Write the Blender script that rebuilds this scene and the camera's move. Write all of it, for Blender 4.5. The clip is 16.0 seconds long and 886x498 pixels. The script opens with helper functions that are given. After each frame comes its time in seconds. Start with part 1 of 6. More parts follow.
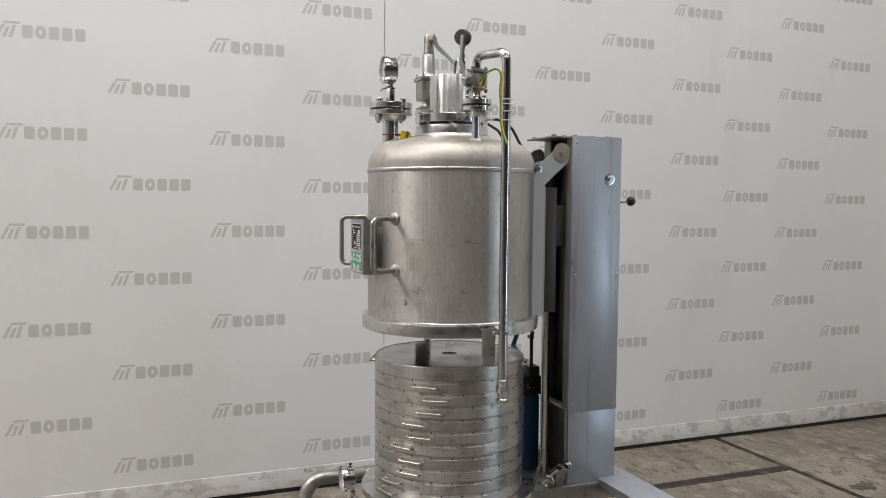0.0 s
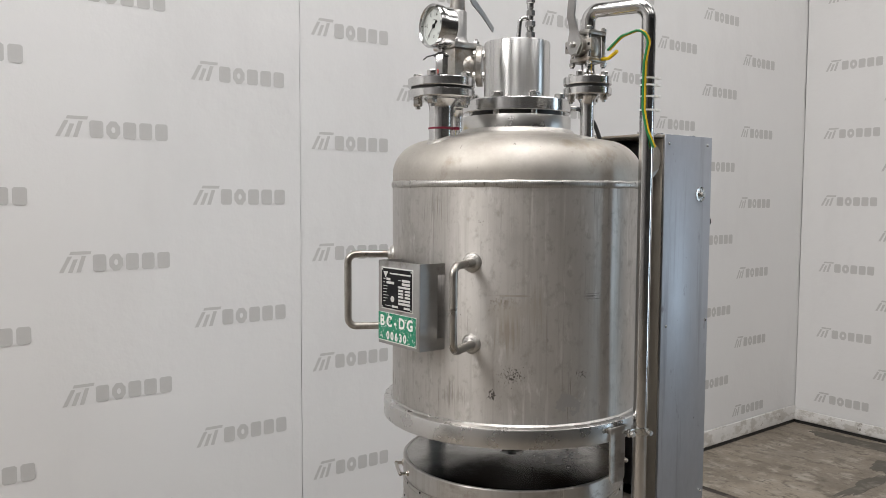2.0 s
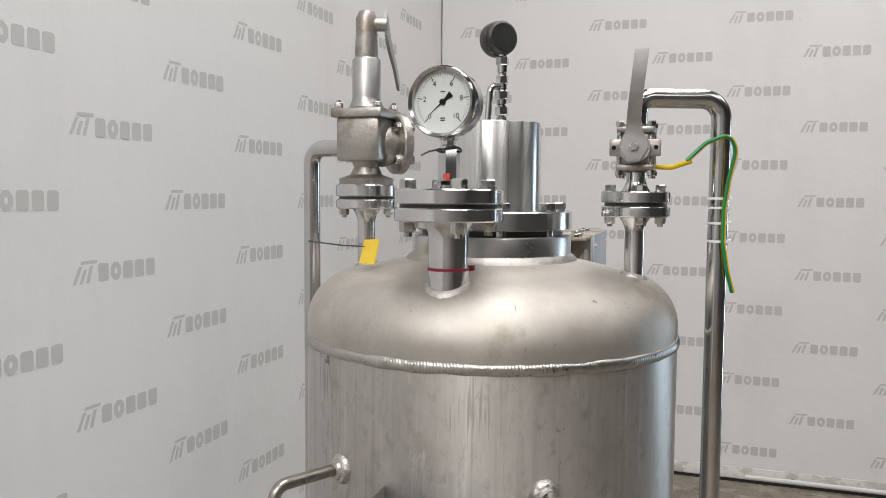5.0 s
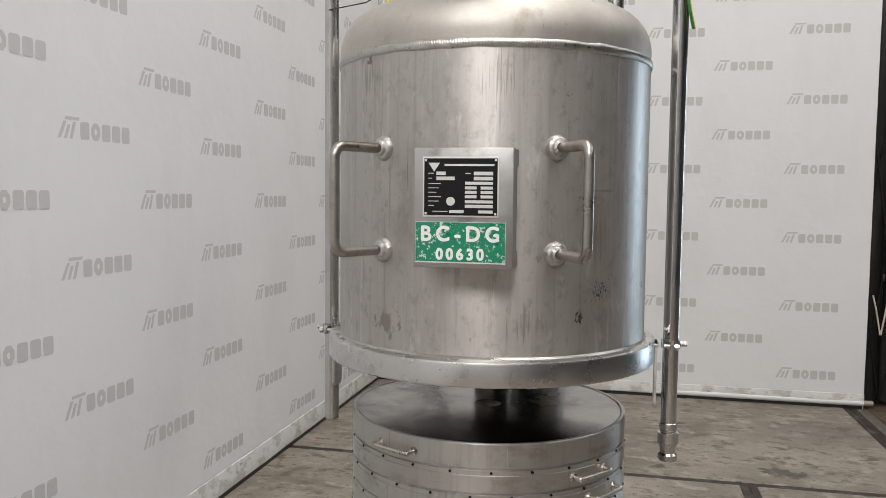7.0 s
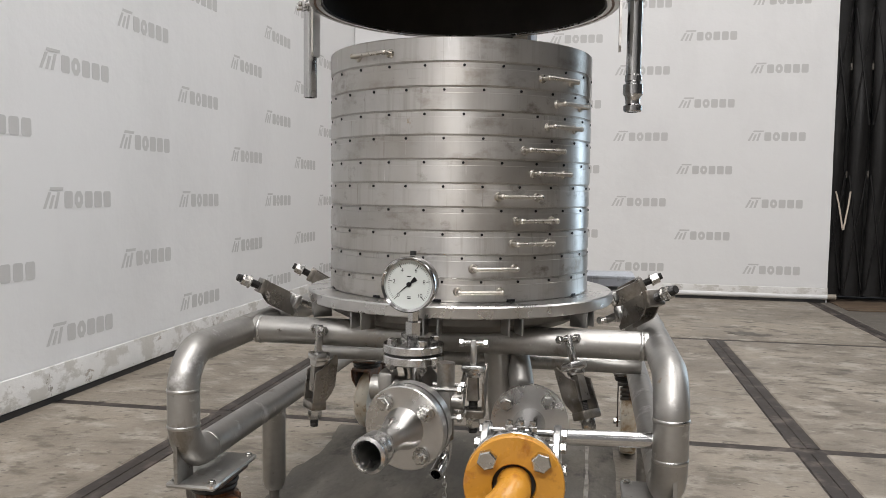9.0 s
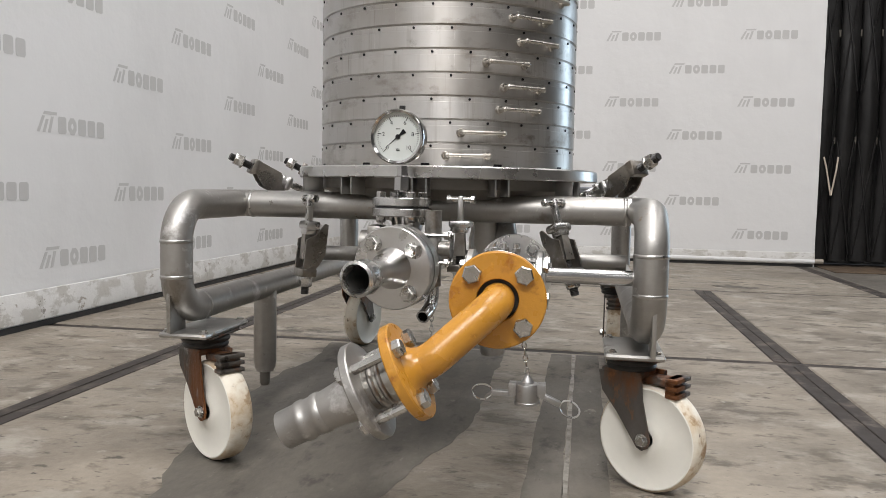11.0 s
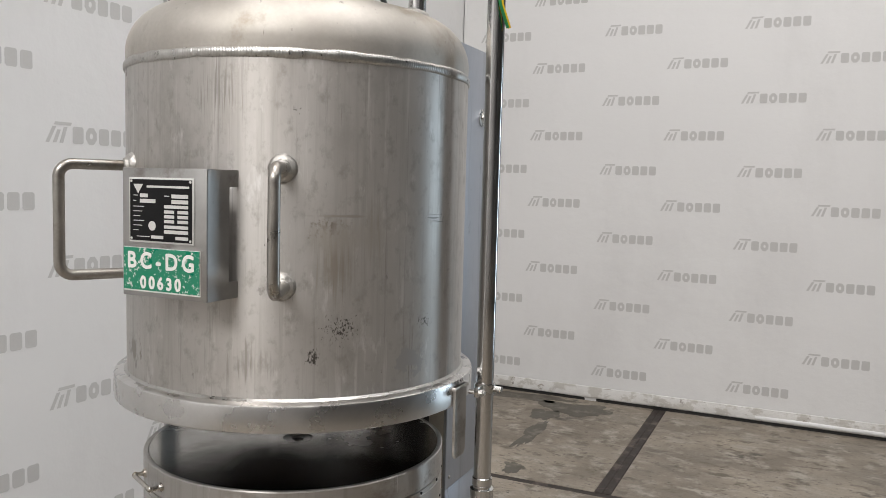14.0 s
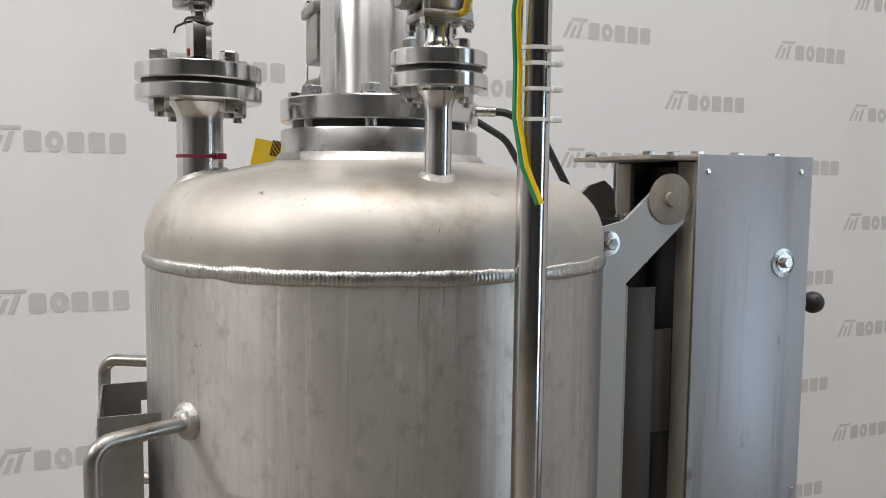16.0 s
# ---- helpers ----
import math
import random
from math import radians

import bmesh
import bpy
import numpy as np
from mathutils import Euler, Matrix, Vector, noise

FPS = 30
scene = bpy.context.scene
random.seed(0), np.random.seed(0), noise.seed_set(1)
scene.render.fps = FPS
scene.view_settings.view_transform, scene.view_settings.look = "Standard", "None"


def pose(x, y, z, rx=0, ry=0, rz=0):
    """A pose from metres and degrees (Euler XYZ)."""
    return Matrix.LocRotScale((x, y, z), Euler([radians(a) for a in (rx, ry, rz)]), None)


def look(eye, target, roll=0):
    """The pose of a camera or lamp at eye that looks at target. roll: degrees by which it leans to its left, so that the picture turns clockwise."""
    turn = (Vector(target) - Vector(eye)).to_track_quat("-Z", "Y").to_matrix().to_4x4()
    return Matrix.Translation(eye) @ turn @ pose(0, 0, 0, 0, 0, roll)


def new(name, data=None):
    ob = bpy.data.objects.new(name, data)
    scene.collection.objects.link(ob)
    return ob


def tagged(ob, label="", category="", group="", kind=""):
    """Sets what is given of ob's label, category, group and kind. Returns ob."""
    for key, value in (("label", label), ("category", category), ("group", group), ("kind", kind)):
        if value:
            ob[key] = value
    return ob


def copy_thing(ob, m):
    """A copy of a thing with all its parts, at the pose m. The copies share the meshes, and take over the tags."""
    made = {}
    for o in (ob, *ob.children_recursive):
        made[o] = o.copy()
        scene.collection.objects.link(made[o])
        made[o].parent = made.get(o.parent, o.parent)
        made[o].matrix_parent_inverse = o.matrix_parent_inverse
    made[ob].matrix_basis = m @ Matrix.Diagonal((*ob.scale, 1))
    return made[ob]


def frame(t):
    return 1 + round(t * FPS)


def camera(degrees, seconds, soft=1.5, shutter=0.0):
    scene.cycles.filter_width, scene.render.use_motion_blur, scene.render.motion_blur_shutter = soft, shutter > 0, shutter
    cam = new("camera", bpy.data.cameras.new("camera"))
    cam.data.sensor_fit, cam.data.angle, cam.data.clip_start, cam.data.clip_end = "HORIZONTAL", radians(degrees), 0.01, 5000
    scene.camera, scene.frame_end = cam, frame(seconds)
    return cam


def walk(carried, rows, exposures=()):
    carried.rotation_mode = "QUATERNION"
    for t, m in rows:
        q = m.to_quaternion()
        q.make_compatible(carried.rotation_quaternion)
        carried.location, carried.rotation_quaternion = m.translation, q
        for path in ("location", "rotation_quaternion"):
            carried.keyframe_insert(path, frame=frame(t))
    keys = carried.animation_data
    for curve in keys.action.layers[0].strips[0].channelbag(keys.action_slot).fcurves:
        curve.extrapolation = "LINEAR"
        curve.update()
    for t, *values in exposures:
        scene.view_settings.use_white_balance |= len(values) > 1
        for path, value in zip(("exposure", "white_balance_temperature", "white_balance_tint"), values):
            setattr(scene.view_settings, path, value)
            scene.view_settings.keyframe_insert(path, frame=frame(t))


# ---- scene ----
cam = camera(58.2, 16.0, soft=0.5)
PATH = [
    (0, (1.275, 0.921, 1.723), (2.01, 2.778, 1.605), 0.5),
    (0.5, (1.172, 1.262, 1.733), (2.002, 3.078, 1.613), 0.5),
    (1, (1.095, 1.584, 1.751), (2.041, 3.342, 1.626), 0.5),
    (1.5, (1.056, 1.963, 1.79), (2.115, 3.654, 1.662), 0.4),
    (2, (1.006, 2.3, 1.814), (2.232, 3.875, 1.68), 0.3),
    (2.5, (0.981, 2.617, 1.834), (2.395, 4.025, 1.694), 0.2),
    (3, (1.029, 2.939, 1.869), (2.58, 4.194, 1.723), 0.2),
    (3.5, (1.05, 3.172, 1.981), (2.742, 4.228, 1.831), 0.3),
    (3.7, (1.056, 3.259, 2.021), (2.802, 4.223, 1.869), 0.2),
    (4.4, (1.081, 3.432, 2.088), (2.930, 4.179, 1.943), 0.35),
    (5.1, (1.080, 3.500, 2.095), (2.976, 4.120, 1.951), 0.45),
    (5.8, (1.034, 3.519, 1.994), (2.949, 4.078, 1.851), 0.5),
    (6, (0.994, 3.532, 1.921), (2.912, 4.08, 1.78), 0.5),
    (6.5, (0.848, 3.575, 1.743), (2.783, 4.062, 1.605), 0.6),
    (7, (0.749, 3.601, 1.577), (2.698, 4.028, 1.438), 0.6),
    (7.5, (0.649, 3.6, 1.386), (2.605, 3.993, 1.248), 0.6),
    (8, (0.638, 3.596, 1.173), (2.597, 3.973, 1.032), 0.6),
    (8.5, (0.639, 3.584, 0.976), (2.6, 3.952, 0.835), 0.6),
    (9, (0.63, 3.569, 0.811), (2.592, 3.933, 0.669), 0.7),
    (9.2, (0.627, 3.564, 0.757), (2.588, 3.926, 0.616), 0.7),
    (9.8, (0.610, 3.557, 0.640), (2.573, 3.914, 0.497), 0.8),
    (10.4, (0.590, 3.551, 0.556), (2.554, 3.901, 0.410), 1.0),
    (10.9, (0.578, 3.547, 0.538), (2.543, 3.893, 0.390), 1.1),
    (11.3, (0.576, 3.544, 0.629), (2.541, 3.886, 0.48), 1.2),
    (11.5, (0.587, 3.544, 0.723), (2.553, 3.882, 0.573), 1.3),
    (12, (0.614, 3.522, 0.962), (2.579, 3.861, 0.809), 1.3),
    (12.5, (0.619, 3.438, 1.23), (2.584, 3.777, 1.075), 1.3),
    (13, (0.695, 3.318, 1.435), (2.644, 3.74, 1.277), 1.3),
    (13.5, (0.89, 3.168, 1.568), (2.793, 3.76, 1.407), 1.3),
    (14, (1.133, 2.943, 1.64), (2.947, 3.77, 1.48), 1.5),
    (14.5, (1.374, 2.786, 1.725), (3.035, 3.887, 1.559), 1.4),
    (15, (1.654, 2.717, 1.798), (3.109, 4.08, 1.636), 1.1),
    (15.5, (1.914, 2.69, 1.872), (3.048, 4.328, 1.703), 0.9),
    (16, (2.128, 2.732, 1.948), (2.858, 4.585, 1.781), 0.7),
]
EXPOSURES = [(0, 0.0, 6500, 10), (2, 0.09, 6500, 10), (3.5, 0.09, 6500, 10), (6, 0.06, 6500, 10), (7.5, 0.17, 6500, 10), (9, 0.34, 6420, 10), (11.5, 0.35, 6400, 10), (12, 0.33, 6300, 9), (12.5, 0.28, 6300, 9), (13, 0.23, 6400, 10), (14, 0.15, 6500, 10), (15, 0.18, 6500, 10), (16, 0.09, 6500, 10)]
walk(cam, [(t, look(eye, target, roll)) for t, eye, target, roll in PATH], EXPOSURES)

# ---- world and light ----
world = bpy.data.worlds.new("hall_air")
world.use_nodes = True
world.node_tree.nodes["Background"].inputs[0].default_value = (0.62, 0.66, 0.72, 1)
world.node_tree.nodes["Background"].inputs[1].default_value = 0.05
scene.world = world
scene.view_settings.exposure = 0.0

HALL = (-7.0, 7.3, -9.0, 5.62, 6.2)  # x0, x1, y0, y1, height


def area_lamp(name, place, target, size, size_y, watts, colour):
    data = bpy.data.lights.new(name, "AREA")
    data.shape, data.size, data.size_y, data.energy, data.color = "RECTANGLE", size, size_y, watts, colour
    ob = new(name, data)
    ob.matrix_world = look(place, target)
    return ob


# ---- materials ----
def mat(name, base, rough=0.5, metal=0.0, spread=0.12, scale=6.0, grain=60.0, bump=0.15, bump_dist=0.002, stretch=(1, 1, 1),
        second=None, second_scale=2.5, second_edge=(0.52, 0.62), rough_spread=0.12, third=None, third_scale=18.0, third_edge=(0.6, 0.66),
        specular=0.5, per_object=0.0, third_stretch=None, second_stretch=None, aniso=0.0, aniso_turn=0.0, stains=(), spots=()):
    """Base colour varied at two scales, stains of one or two further colours, roughness and relief."""
    m = bpy.data.materials.new(name)
    m.use_nodes = True
    nt = m.node_tree
    n, l = nt.nodes, nt.links
    out = n["Principled BSDF"]
    co = n.new("ShaderNodeTexCoord")
    place = co.outputs["Object"]
    if per_object:
        # every piece takes its own stretch of the pattern
        own = n.new("ShaderNodeObjectInfo")
        far_off = n.new("ShaderNodeVectorMath")
        far_off.operation = "MULTIPLY_ADD"
        l.new(own.outputs["Random"], far_off.inputs[0])
        far_off.inputs[1].default_value = (37.0, 23.0, 11.0)
        l.new(place, far_off.inputs[2])
        place = far_off.outputs[0]

    def mapped(sc):
        mp = n.new("ShaderNodeMapping")
        mp.inputs["Scale"].default_value = sc
        l.new(place, mp.inputs["Vector"])
        return mp.outputs[0]

    base_vec = mapped(stretch)

    def noise_tex(sc, detail, vec=None, rough_=0.6):
        t = n.new("ShaderNodeTexNoise")
        t.inputs["Scale"].default_value = sc
        t.inputs["Detail"].default_value = detail
        t.inputs["Roughness"].default_value = rough_
        l.new(vec or base_vec, t.inputs["Vector"])
        return t.outputs["Fac"]

    big, small = noise_tex(scale, 4), noise_tex(grain, 5)
    mix = n.new("ShaderNodeMath")
    mix.operation = "MULTIPLY_ADD"
    l.new(small, mix.inputs[0])
    mix.inputs[1].default_value = 0.5
    l.new(big, mix.inputs[2])
    rng = n.new("ShaderNodeMapRange")
    rng.inputs["From Min"].default_value, rng.inputs["From Max"].default_value = 0.4, 1.1
    rng.inputs["To Min"].default_value, rng.inputs["To Max"].default_value = 1 - spread, 1 + spread
    l.new(mix.outputs[0], rng.inputs["Value"])
    col = n.new("ShaderNodeMix")
    col.data_type, col.blend_type = "RGBA", "MULTIPLY"
    col.inputs["Factor"].default_value = 1.0
    col.inputs["A"].default_value = (*base, 1)
    l.new(rng.outputs[0], col.inputs["B"])
    colour = col.outputs["Result"]
    for shade, sc, edge, st in ((second, second_scale, second_edge, second_stretch), (third, third_scale, third_edge, third_stretch), *stains):
        if shade is None:
            continue
        mask = n.new("ShaderNodeMapRange")
        mask.inputs["From Min"].default_value, mask.inputs["From Max"].default_value = edge
        l.new(noise_tex(sc, 6, mapped(st) if st else None, 0.65), mask.inputs["Value"])
        lay = n.new("ShaderNodeMix")
        lay.data_type = "RGBA"
        l.new(mask.outputs[0], lay.inputs["Factor"])
        l.new(colour, lay.inputs["A"])
        lay.inputs["B"].default_value = (*shade, 1)
        colour = lay.outputs["Result"]
    for shade, centre, spread_, sc, edge in spots:
        off = n.new("ShaderNodeVectorMath")
        off.operation = "SUBTRACT"
        l.new(co.outputs["Object"], off.inputs[0])
        off.inputs[1].default_value = centre
        size = n.new("ShaderNodeVectorMath")
        size.operation = "DIVIDE"
        l.new(off.outputs[0], size.inputs[0])
        size.inputs[1].default_value = spread_
        far = n.new("ShaderNodeVectorMath")
        far.operation = "LENGTH"
        l.new(size.outputs[0], far.inputs[0])
        fall = n.new("ShaderNodeMapRange")
        fall.inputs["From Min"].default_value, fall.inputs["From Max"].default_value = 1.0, 0.0
        fall.inputs["To Min"].default_value, fall.inputs["To Max"].default_value = 0.0, 0.5
        l.new(far.outputs["Value"], fall.inputs["Value"])
        add = n.new("ShaderNodeMath")
        add.operation = "ADD"
        l.new(fall.outputs[0], add.inputs[0])
        l.new(noise_tex(1.0, 5, mapped(sc), 0.6), add.inputs[1])
        mask = n.new("ShaderNodeMapRange")
        mask.inputs["From Min"].default_value, mask.inputs["From Max"].default_value = edge
        l.new(add.outputs[0], mask.inputs["Value"])
        lay = n.new("ShaderNodeMix")
        lay.data_type = "RGBA"
        l.new(mask.outputs[0], lay.inputs["Factor"])
        l.new(colour, lay.inputs["A"])
        lay.inputs["B"].default_value = (*shade, 1)
        colour = lay.outputs["Result"]
    if per_object:
        info = n.new("ShaderNodeObjectInfo")
        r2 = n.new("ShaderNodeMapRange")
        r2.inputs["To Min"].default_value, r2.inputs["To Max"].default_value = 1 - per_object, 1 + per_object
        l.new(info.outputs["Random"], r2.inputs["Value"])
        c2 = n.new("ShaderNodeMix")
        c2.data_type, c2.blend_type = "RGBA", "MULTIPLY"
        c2.inputs["Factor"].default_value = 1.0
        l.new(colour, c2.inputs["A"])
        l.new(r2.outputs[0], c2.inputs["B"])
        colour = c2.outputs["Result"]
    l.new(colour, out.inputs["Base Color"])
    rr = n.new("ShaderNodeMapRange")
    rr.inputs["From Min"].default_value, rr.inputs["From Max"].default_value = 0.3, 0.7
    rr.inputs["To Min"].default_value, rr.inputs["To Max"].default_value = max(0.03, rough - rough_spread), min(1, rough + rough_spread)
    l.new(big, rr.inputs["Value"])
    l.new(rr.outputs[0], out.inputs["Roughness"])
    out.inputs["Metallic"].default_value = metal
    out.inputs["Specular IOR Level"].default_value = specular
    out.inputs["Anisotropic"].default_value = aniso
    out.inputs["Anisotropic Rotation"].default_value = aniso_turn
    if bump:
        b = n.new("ShaderNodeBump")
        b.inputs["Strength"].default_value, b.inputs["Distance"].default_value = bump, bump_dist
        l.new(small, b.inputs["Height"])
        l.new(b.outputs[0], out.inputs["Normal"])
    return m


def plain(name, base, rough=0.5, metal=0.0):
    return mat(name, base, rough, metal, spread=0.06, bump=0.05, bump_dist=0.0005, rough_spread=0.05)


SHELL = mat("brushed_shell_steel", (0.515, 0.495, 0.47), 0.48, 0.90, aniso=0.75, aniso_turn=0.25, spread=0.09, scale=4, grain=95, stretch=(1, 1, 0.4), bump=0.08, bump_dist=0.0006,
            second=(0.43, 0.408, 0.38), second_scale=3.6, second_edge=(0.42, 0.66),
            third=(0.395, 0.375, 0.347), third_scale=1.0, third_edge=(0.52, 0.74), third_stretch=(60, 60, 1.6), rough_spread=0.08,
            stains=(((0.35, 0.33, 0.305), 1.0, (0.60, 0.70), (110, 110, 2.4)), ((0.38, 0.36, 0.335), 7, (0.56, 0.74), (1, 1, 0.8)), ((0.24, 0.225, 0.205), 1.0, (0.67, 0.72), (160, 160, 4.5)), ((0.24, 0.225, 0.21), 26, (0.67, 0.73), (1, 1, 0.6)),
                    ((0.16, 0.15, 0.14), 75, (0.725, 0.75), (1, 1, 0.5)), ((0.34, 0.325, 0.305), 1.0, (0.72, 0.75), (4, 4, 75)), ((0.63, 0.612, 0.585), 1.0, (0.58, 0.74), (48, 48, 2.2)), ((0.37, 0.35, 0.322), 48, (0.53, 0.70), (1, 1, 0.7)), ((0.62, 0.605, 0.585), 34, (0.60, 0.74), (1, 1, 0.35)), ((0.70, 0.69, 0.67), 90, (0.76, 0.79), (1, 1, 0.15))),
            spots=(((0.34, 0.32, 0.295), (-0.320, -0.060, 1.780), (0.20, 0.16, 0.17), (300, 300, 7), (0.93, 1.02)),
                   ((0.33, 0.31, 0.285), (-0.250, 0.190, 1.800), (0.14, 0.14, 0.14), (280, 280, 7), (0.92, 1.02)),
                   ((0.27, 0.24, 0.205), (-0.245, -0.220, 1.565), (0.085, 0.085, 0.05), (120, 120, 100), (0.86, 1.02)),
                   ((0.36, 0.325, 0.28), (-0.235, -0.232, 1.500), (0.10, 0.10, 0.14), (110, 110, 3.5), (0.84, 1.04)),
                   ((0.12, 0.11, 0.10), (-0.227, -0.238, 1.400), (0.10, 0.10, 0.085), (260, 260, 170), (0.95, 1.02)),
                   ((0.09, 0.083, 0.075), (-0.258, -0.204, 1.353), (0.026, 0.026, 0.036), (190, 190, 120), (0.84, 0.96)),
                   ((0.385, 0.375, 0.36), (-0.112, -0.310, 1.330), (0.095, 0.095, 0.065), (45, 45, 45), (0.85, 0.88)),
                   ((0.16, 0.15, 0.14), (-0.080, -0.318, 1.400), (0.06, 0.06, 0.05), (260, 260, 170), (0.95, 1.02)),
                   ((0.30, 0.275, 0.24), (-0.288, 0.158, 1.333), (0.09, 0.09, 0.06), (60, 60, 40), (0.86, 0.93)),
                   ((0.20, 0.185, 0.17), (-0.262, 0.194, 1.822), (0.04, 0.04, 0.03), (60, 60, 50), (0.86, 0.92)),
                   ((0.38, 0.35, 0.305), (-0.190, -0.268, 1.560), (0.07, 0.07, 0.16), (90, 90, 4), (0.82, 1.04)),
                   ((0.38, 0.352, 0.315), (-0.225, -0.238, 1.5850), (0.11, 0.10, 0.0050), (18, 18, 3), (0.70, 0.92)),
                   ((0.43, 0.40, 0.36), (-0.225, -0.238, 1.5500), (0.12, 0.11, 0.05), (90, 90, 6), (0.66, 1.0)),
                   ((0.22, 0.21, 0.20), (-0.060, -0.320, 1.580), (0.08, 0.08, 0.03), (9, 9, 330), (0.90, 0.96)),
                   ((0.32, 0.30, 0.275), (-0.310, -0.110, 1.340), (0.13, 0.13, 0.11), (150, 150, 8), (0.90, 1.02)),
                   ((0.18, 0.17, 0.155), (-0.275, -0.180, 1.755), (0.06, 0.06, 0.05), (70, 70, 60), (0.99, 1.03))))
DOME = mat("blasted_dome_steel", (0.50, 0.475, 0.435), 0.55, 0.92, spread=0.16, scale=6, grain=150, bump=0.16, bump_dist=0.0006,
           second=(0.40, 0.37, 0.33), second_scale=3.4, second_edge=(0.44, 0.64), third=(0.28, 0.26, 0.235), third_scale=26, third_edge=(0.66, 0.73), rough_spread=0.10,
           stains=(((0.20, 0.185, 0.17), 1.0, (0.685, 0.72), (55, 55, 9)), ((0.16, 0.15, 0.14), 15, (0.70, 0.73), None), ((0.66, 0.64, 0.60), 40, (0.70, 0.75), None), ((0.34, 0.30, 0.245), 8, (0.60, 0.72), None)))
TOWER = mat("axially_brushed_steel", (0.60, 0.595, 0.585), 0.30, 1.0, aniso=0.95, aniso_turn=0.25, spread=0.16, scale=1.0, grain=2.2, bump=0.0, stretch=(75, 75, 0.4), rough_spread=0.05)
PLATE = mat("rolled_plate_steel", (0.500, 0.488, 0.470), 0.40, 0.95, aniso=0.7, aniso_turn=0.25, spread=0.13, scale=6, grain=80, stretch=(1, 1, 0.6), bump=0.06, bump_dist=0.0005,
            second=(0.405, 0.382, 0.352), second_scale=5, second_edge=(0.44, 0.66), rough_spread=0.10, per_object=0.07,
            stains=(((0.42, 0.40, 0.375), 1, (0.53, 0.68), (55, 55, 1.5)), ((0.32, 0.30, 0.27), 1, (0.61, 0.72), (120, 120, 4)), ((0.27, 0.24, 0.205), 8, (0.54, 0.72), (1, 1, 1.6)),
                    ((0.36, 0.34, 0.315), 1, (0.66, 0.74), (14, 14, 80)), ((0.30, 0.28, 0.25), 46, (0.70, 0.75), None), ((0.25, 0.23, 0.205), 15, (0.60, 0.72), (1, 1, 1.4)), ((0.66, 0.65, 0.635), 1, (0.66, 0.74), (110, 110, 7)), ((0.36, 0.29, 0.21), 18, (0.72, 0.77), None)))
RIM = mat("machined_rim_steel", (0.58, 0.57, 0.555), 0.29, 1.0, spread=0.08, scale=12, grain=120, bump=0.05, bump_dist=0.0004,
          second=(0.42, 0.38, 0.34), second_scale=5, second_edge=(0.62, 0.72), rough_spread=0.06)
POLISH = mat("polished_steel", (0.60, 0.595, 0.59), 0.20, 1.0, aniso=0.7, aniso_turn=0.25, spread=0.06, scale=12, grain=140, bump=0.0, bump_dist=0.0003, rough_spread=0.05,
             second=(0.44, 0.43, 0.42), second_scale=9, second_edge=(0.6, 0.75))
WELD = mat("weld_bead_steel", (0.47, 0.46, 0.44), 0.33, 1.0, spread=0.18, scale=60, grain=240, bump=0.30, bump_dist=0.0012, rough_spread=0.08)
TUBE = mat("pickled_tube_steel", (0.385, 0.374, 0.355), 0.42, 0.90, spread=0.2, scale=7, grain=80, bump=0.10, bump_dist=0.0007,
           second=(0.37, 0.355, 0.33), second_scale=7, second_edge=(0.46, 0.66), rough_spread=0.14,
           stains=(((0.23, 0.205, 0.175), 12, (0.60, 0.71), (1, 1, 0.6)), ((0.66, 0.65, 0.64), 15, (0.60, 0.70), None), ((0.15, 0.135, 0.12), 38, (0.66, 0.72), None), ((0.30, 0.24, 0.17), 20, (0.66, 0.73), None)))
PIPE = mat("drawn_pipe_steel", (0.52, 0.515, 0.51), 0.16, 1.0, spread=0.08, scale=14, grain=120, bump=0.03, bump_dist=0.0003,
           second=(0.40, 0.37, 0.34), second_scale=8, second_edge=(0.62, 0.75), rough_spread=0.08)
BEAD = mat("bright_fillet_weld", (0.47, 0.455, 0.43), 0.42, 0.9, spread=0.25, scale=90, grain=300, bump=0.6, bump_dist=0.002, rough_spread=0.1)
HANDLE = mat("brownish_handle_steel", (0.37, 0.35, 0.32), 0.36, 0.95, spread=0.18, scale=16, grain=120, second=(0.25, 0.22, 0.19), second_scale=14, second_edge=(0.52, 0.68), bump=0.1, bump_dist=0.0005)
GRIP = mat("welded_wire_steel", (0.52, 0.49, 0.445), 0.32, 0.95, spread=0.15, scale=20, grain=140, second=(0.36, 0.31, 0.25), second_scale=20, second_edge=(0.54, 0.68), bump=0.08, bump_dist=0.0004)
CAST = mat("cast_steel", (0.37, 0.355, 0.33), 0.40, 0.95, spread=0.2, scale=18, grain=160, bump=0.4, bump_dist=0.0015,
           second=(0.19, 0.14, 0.10), second_scale=14, second_edge=(0.52, 0.68))
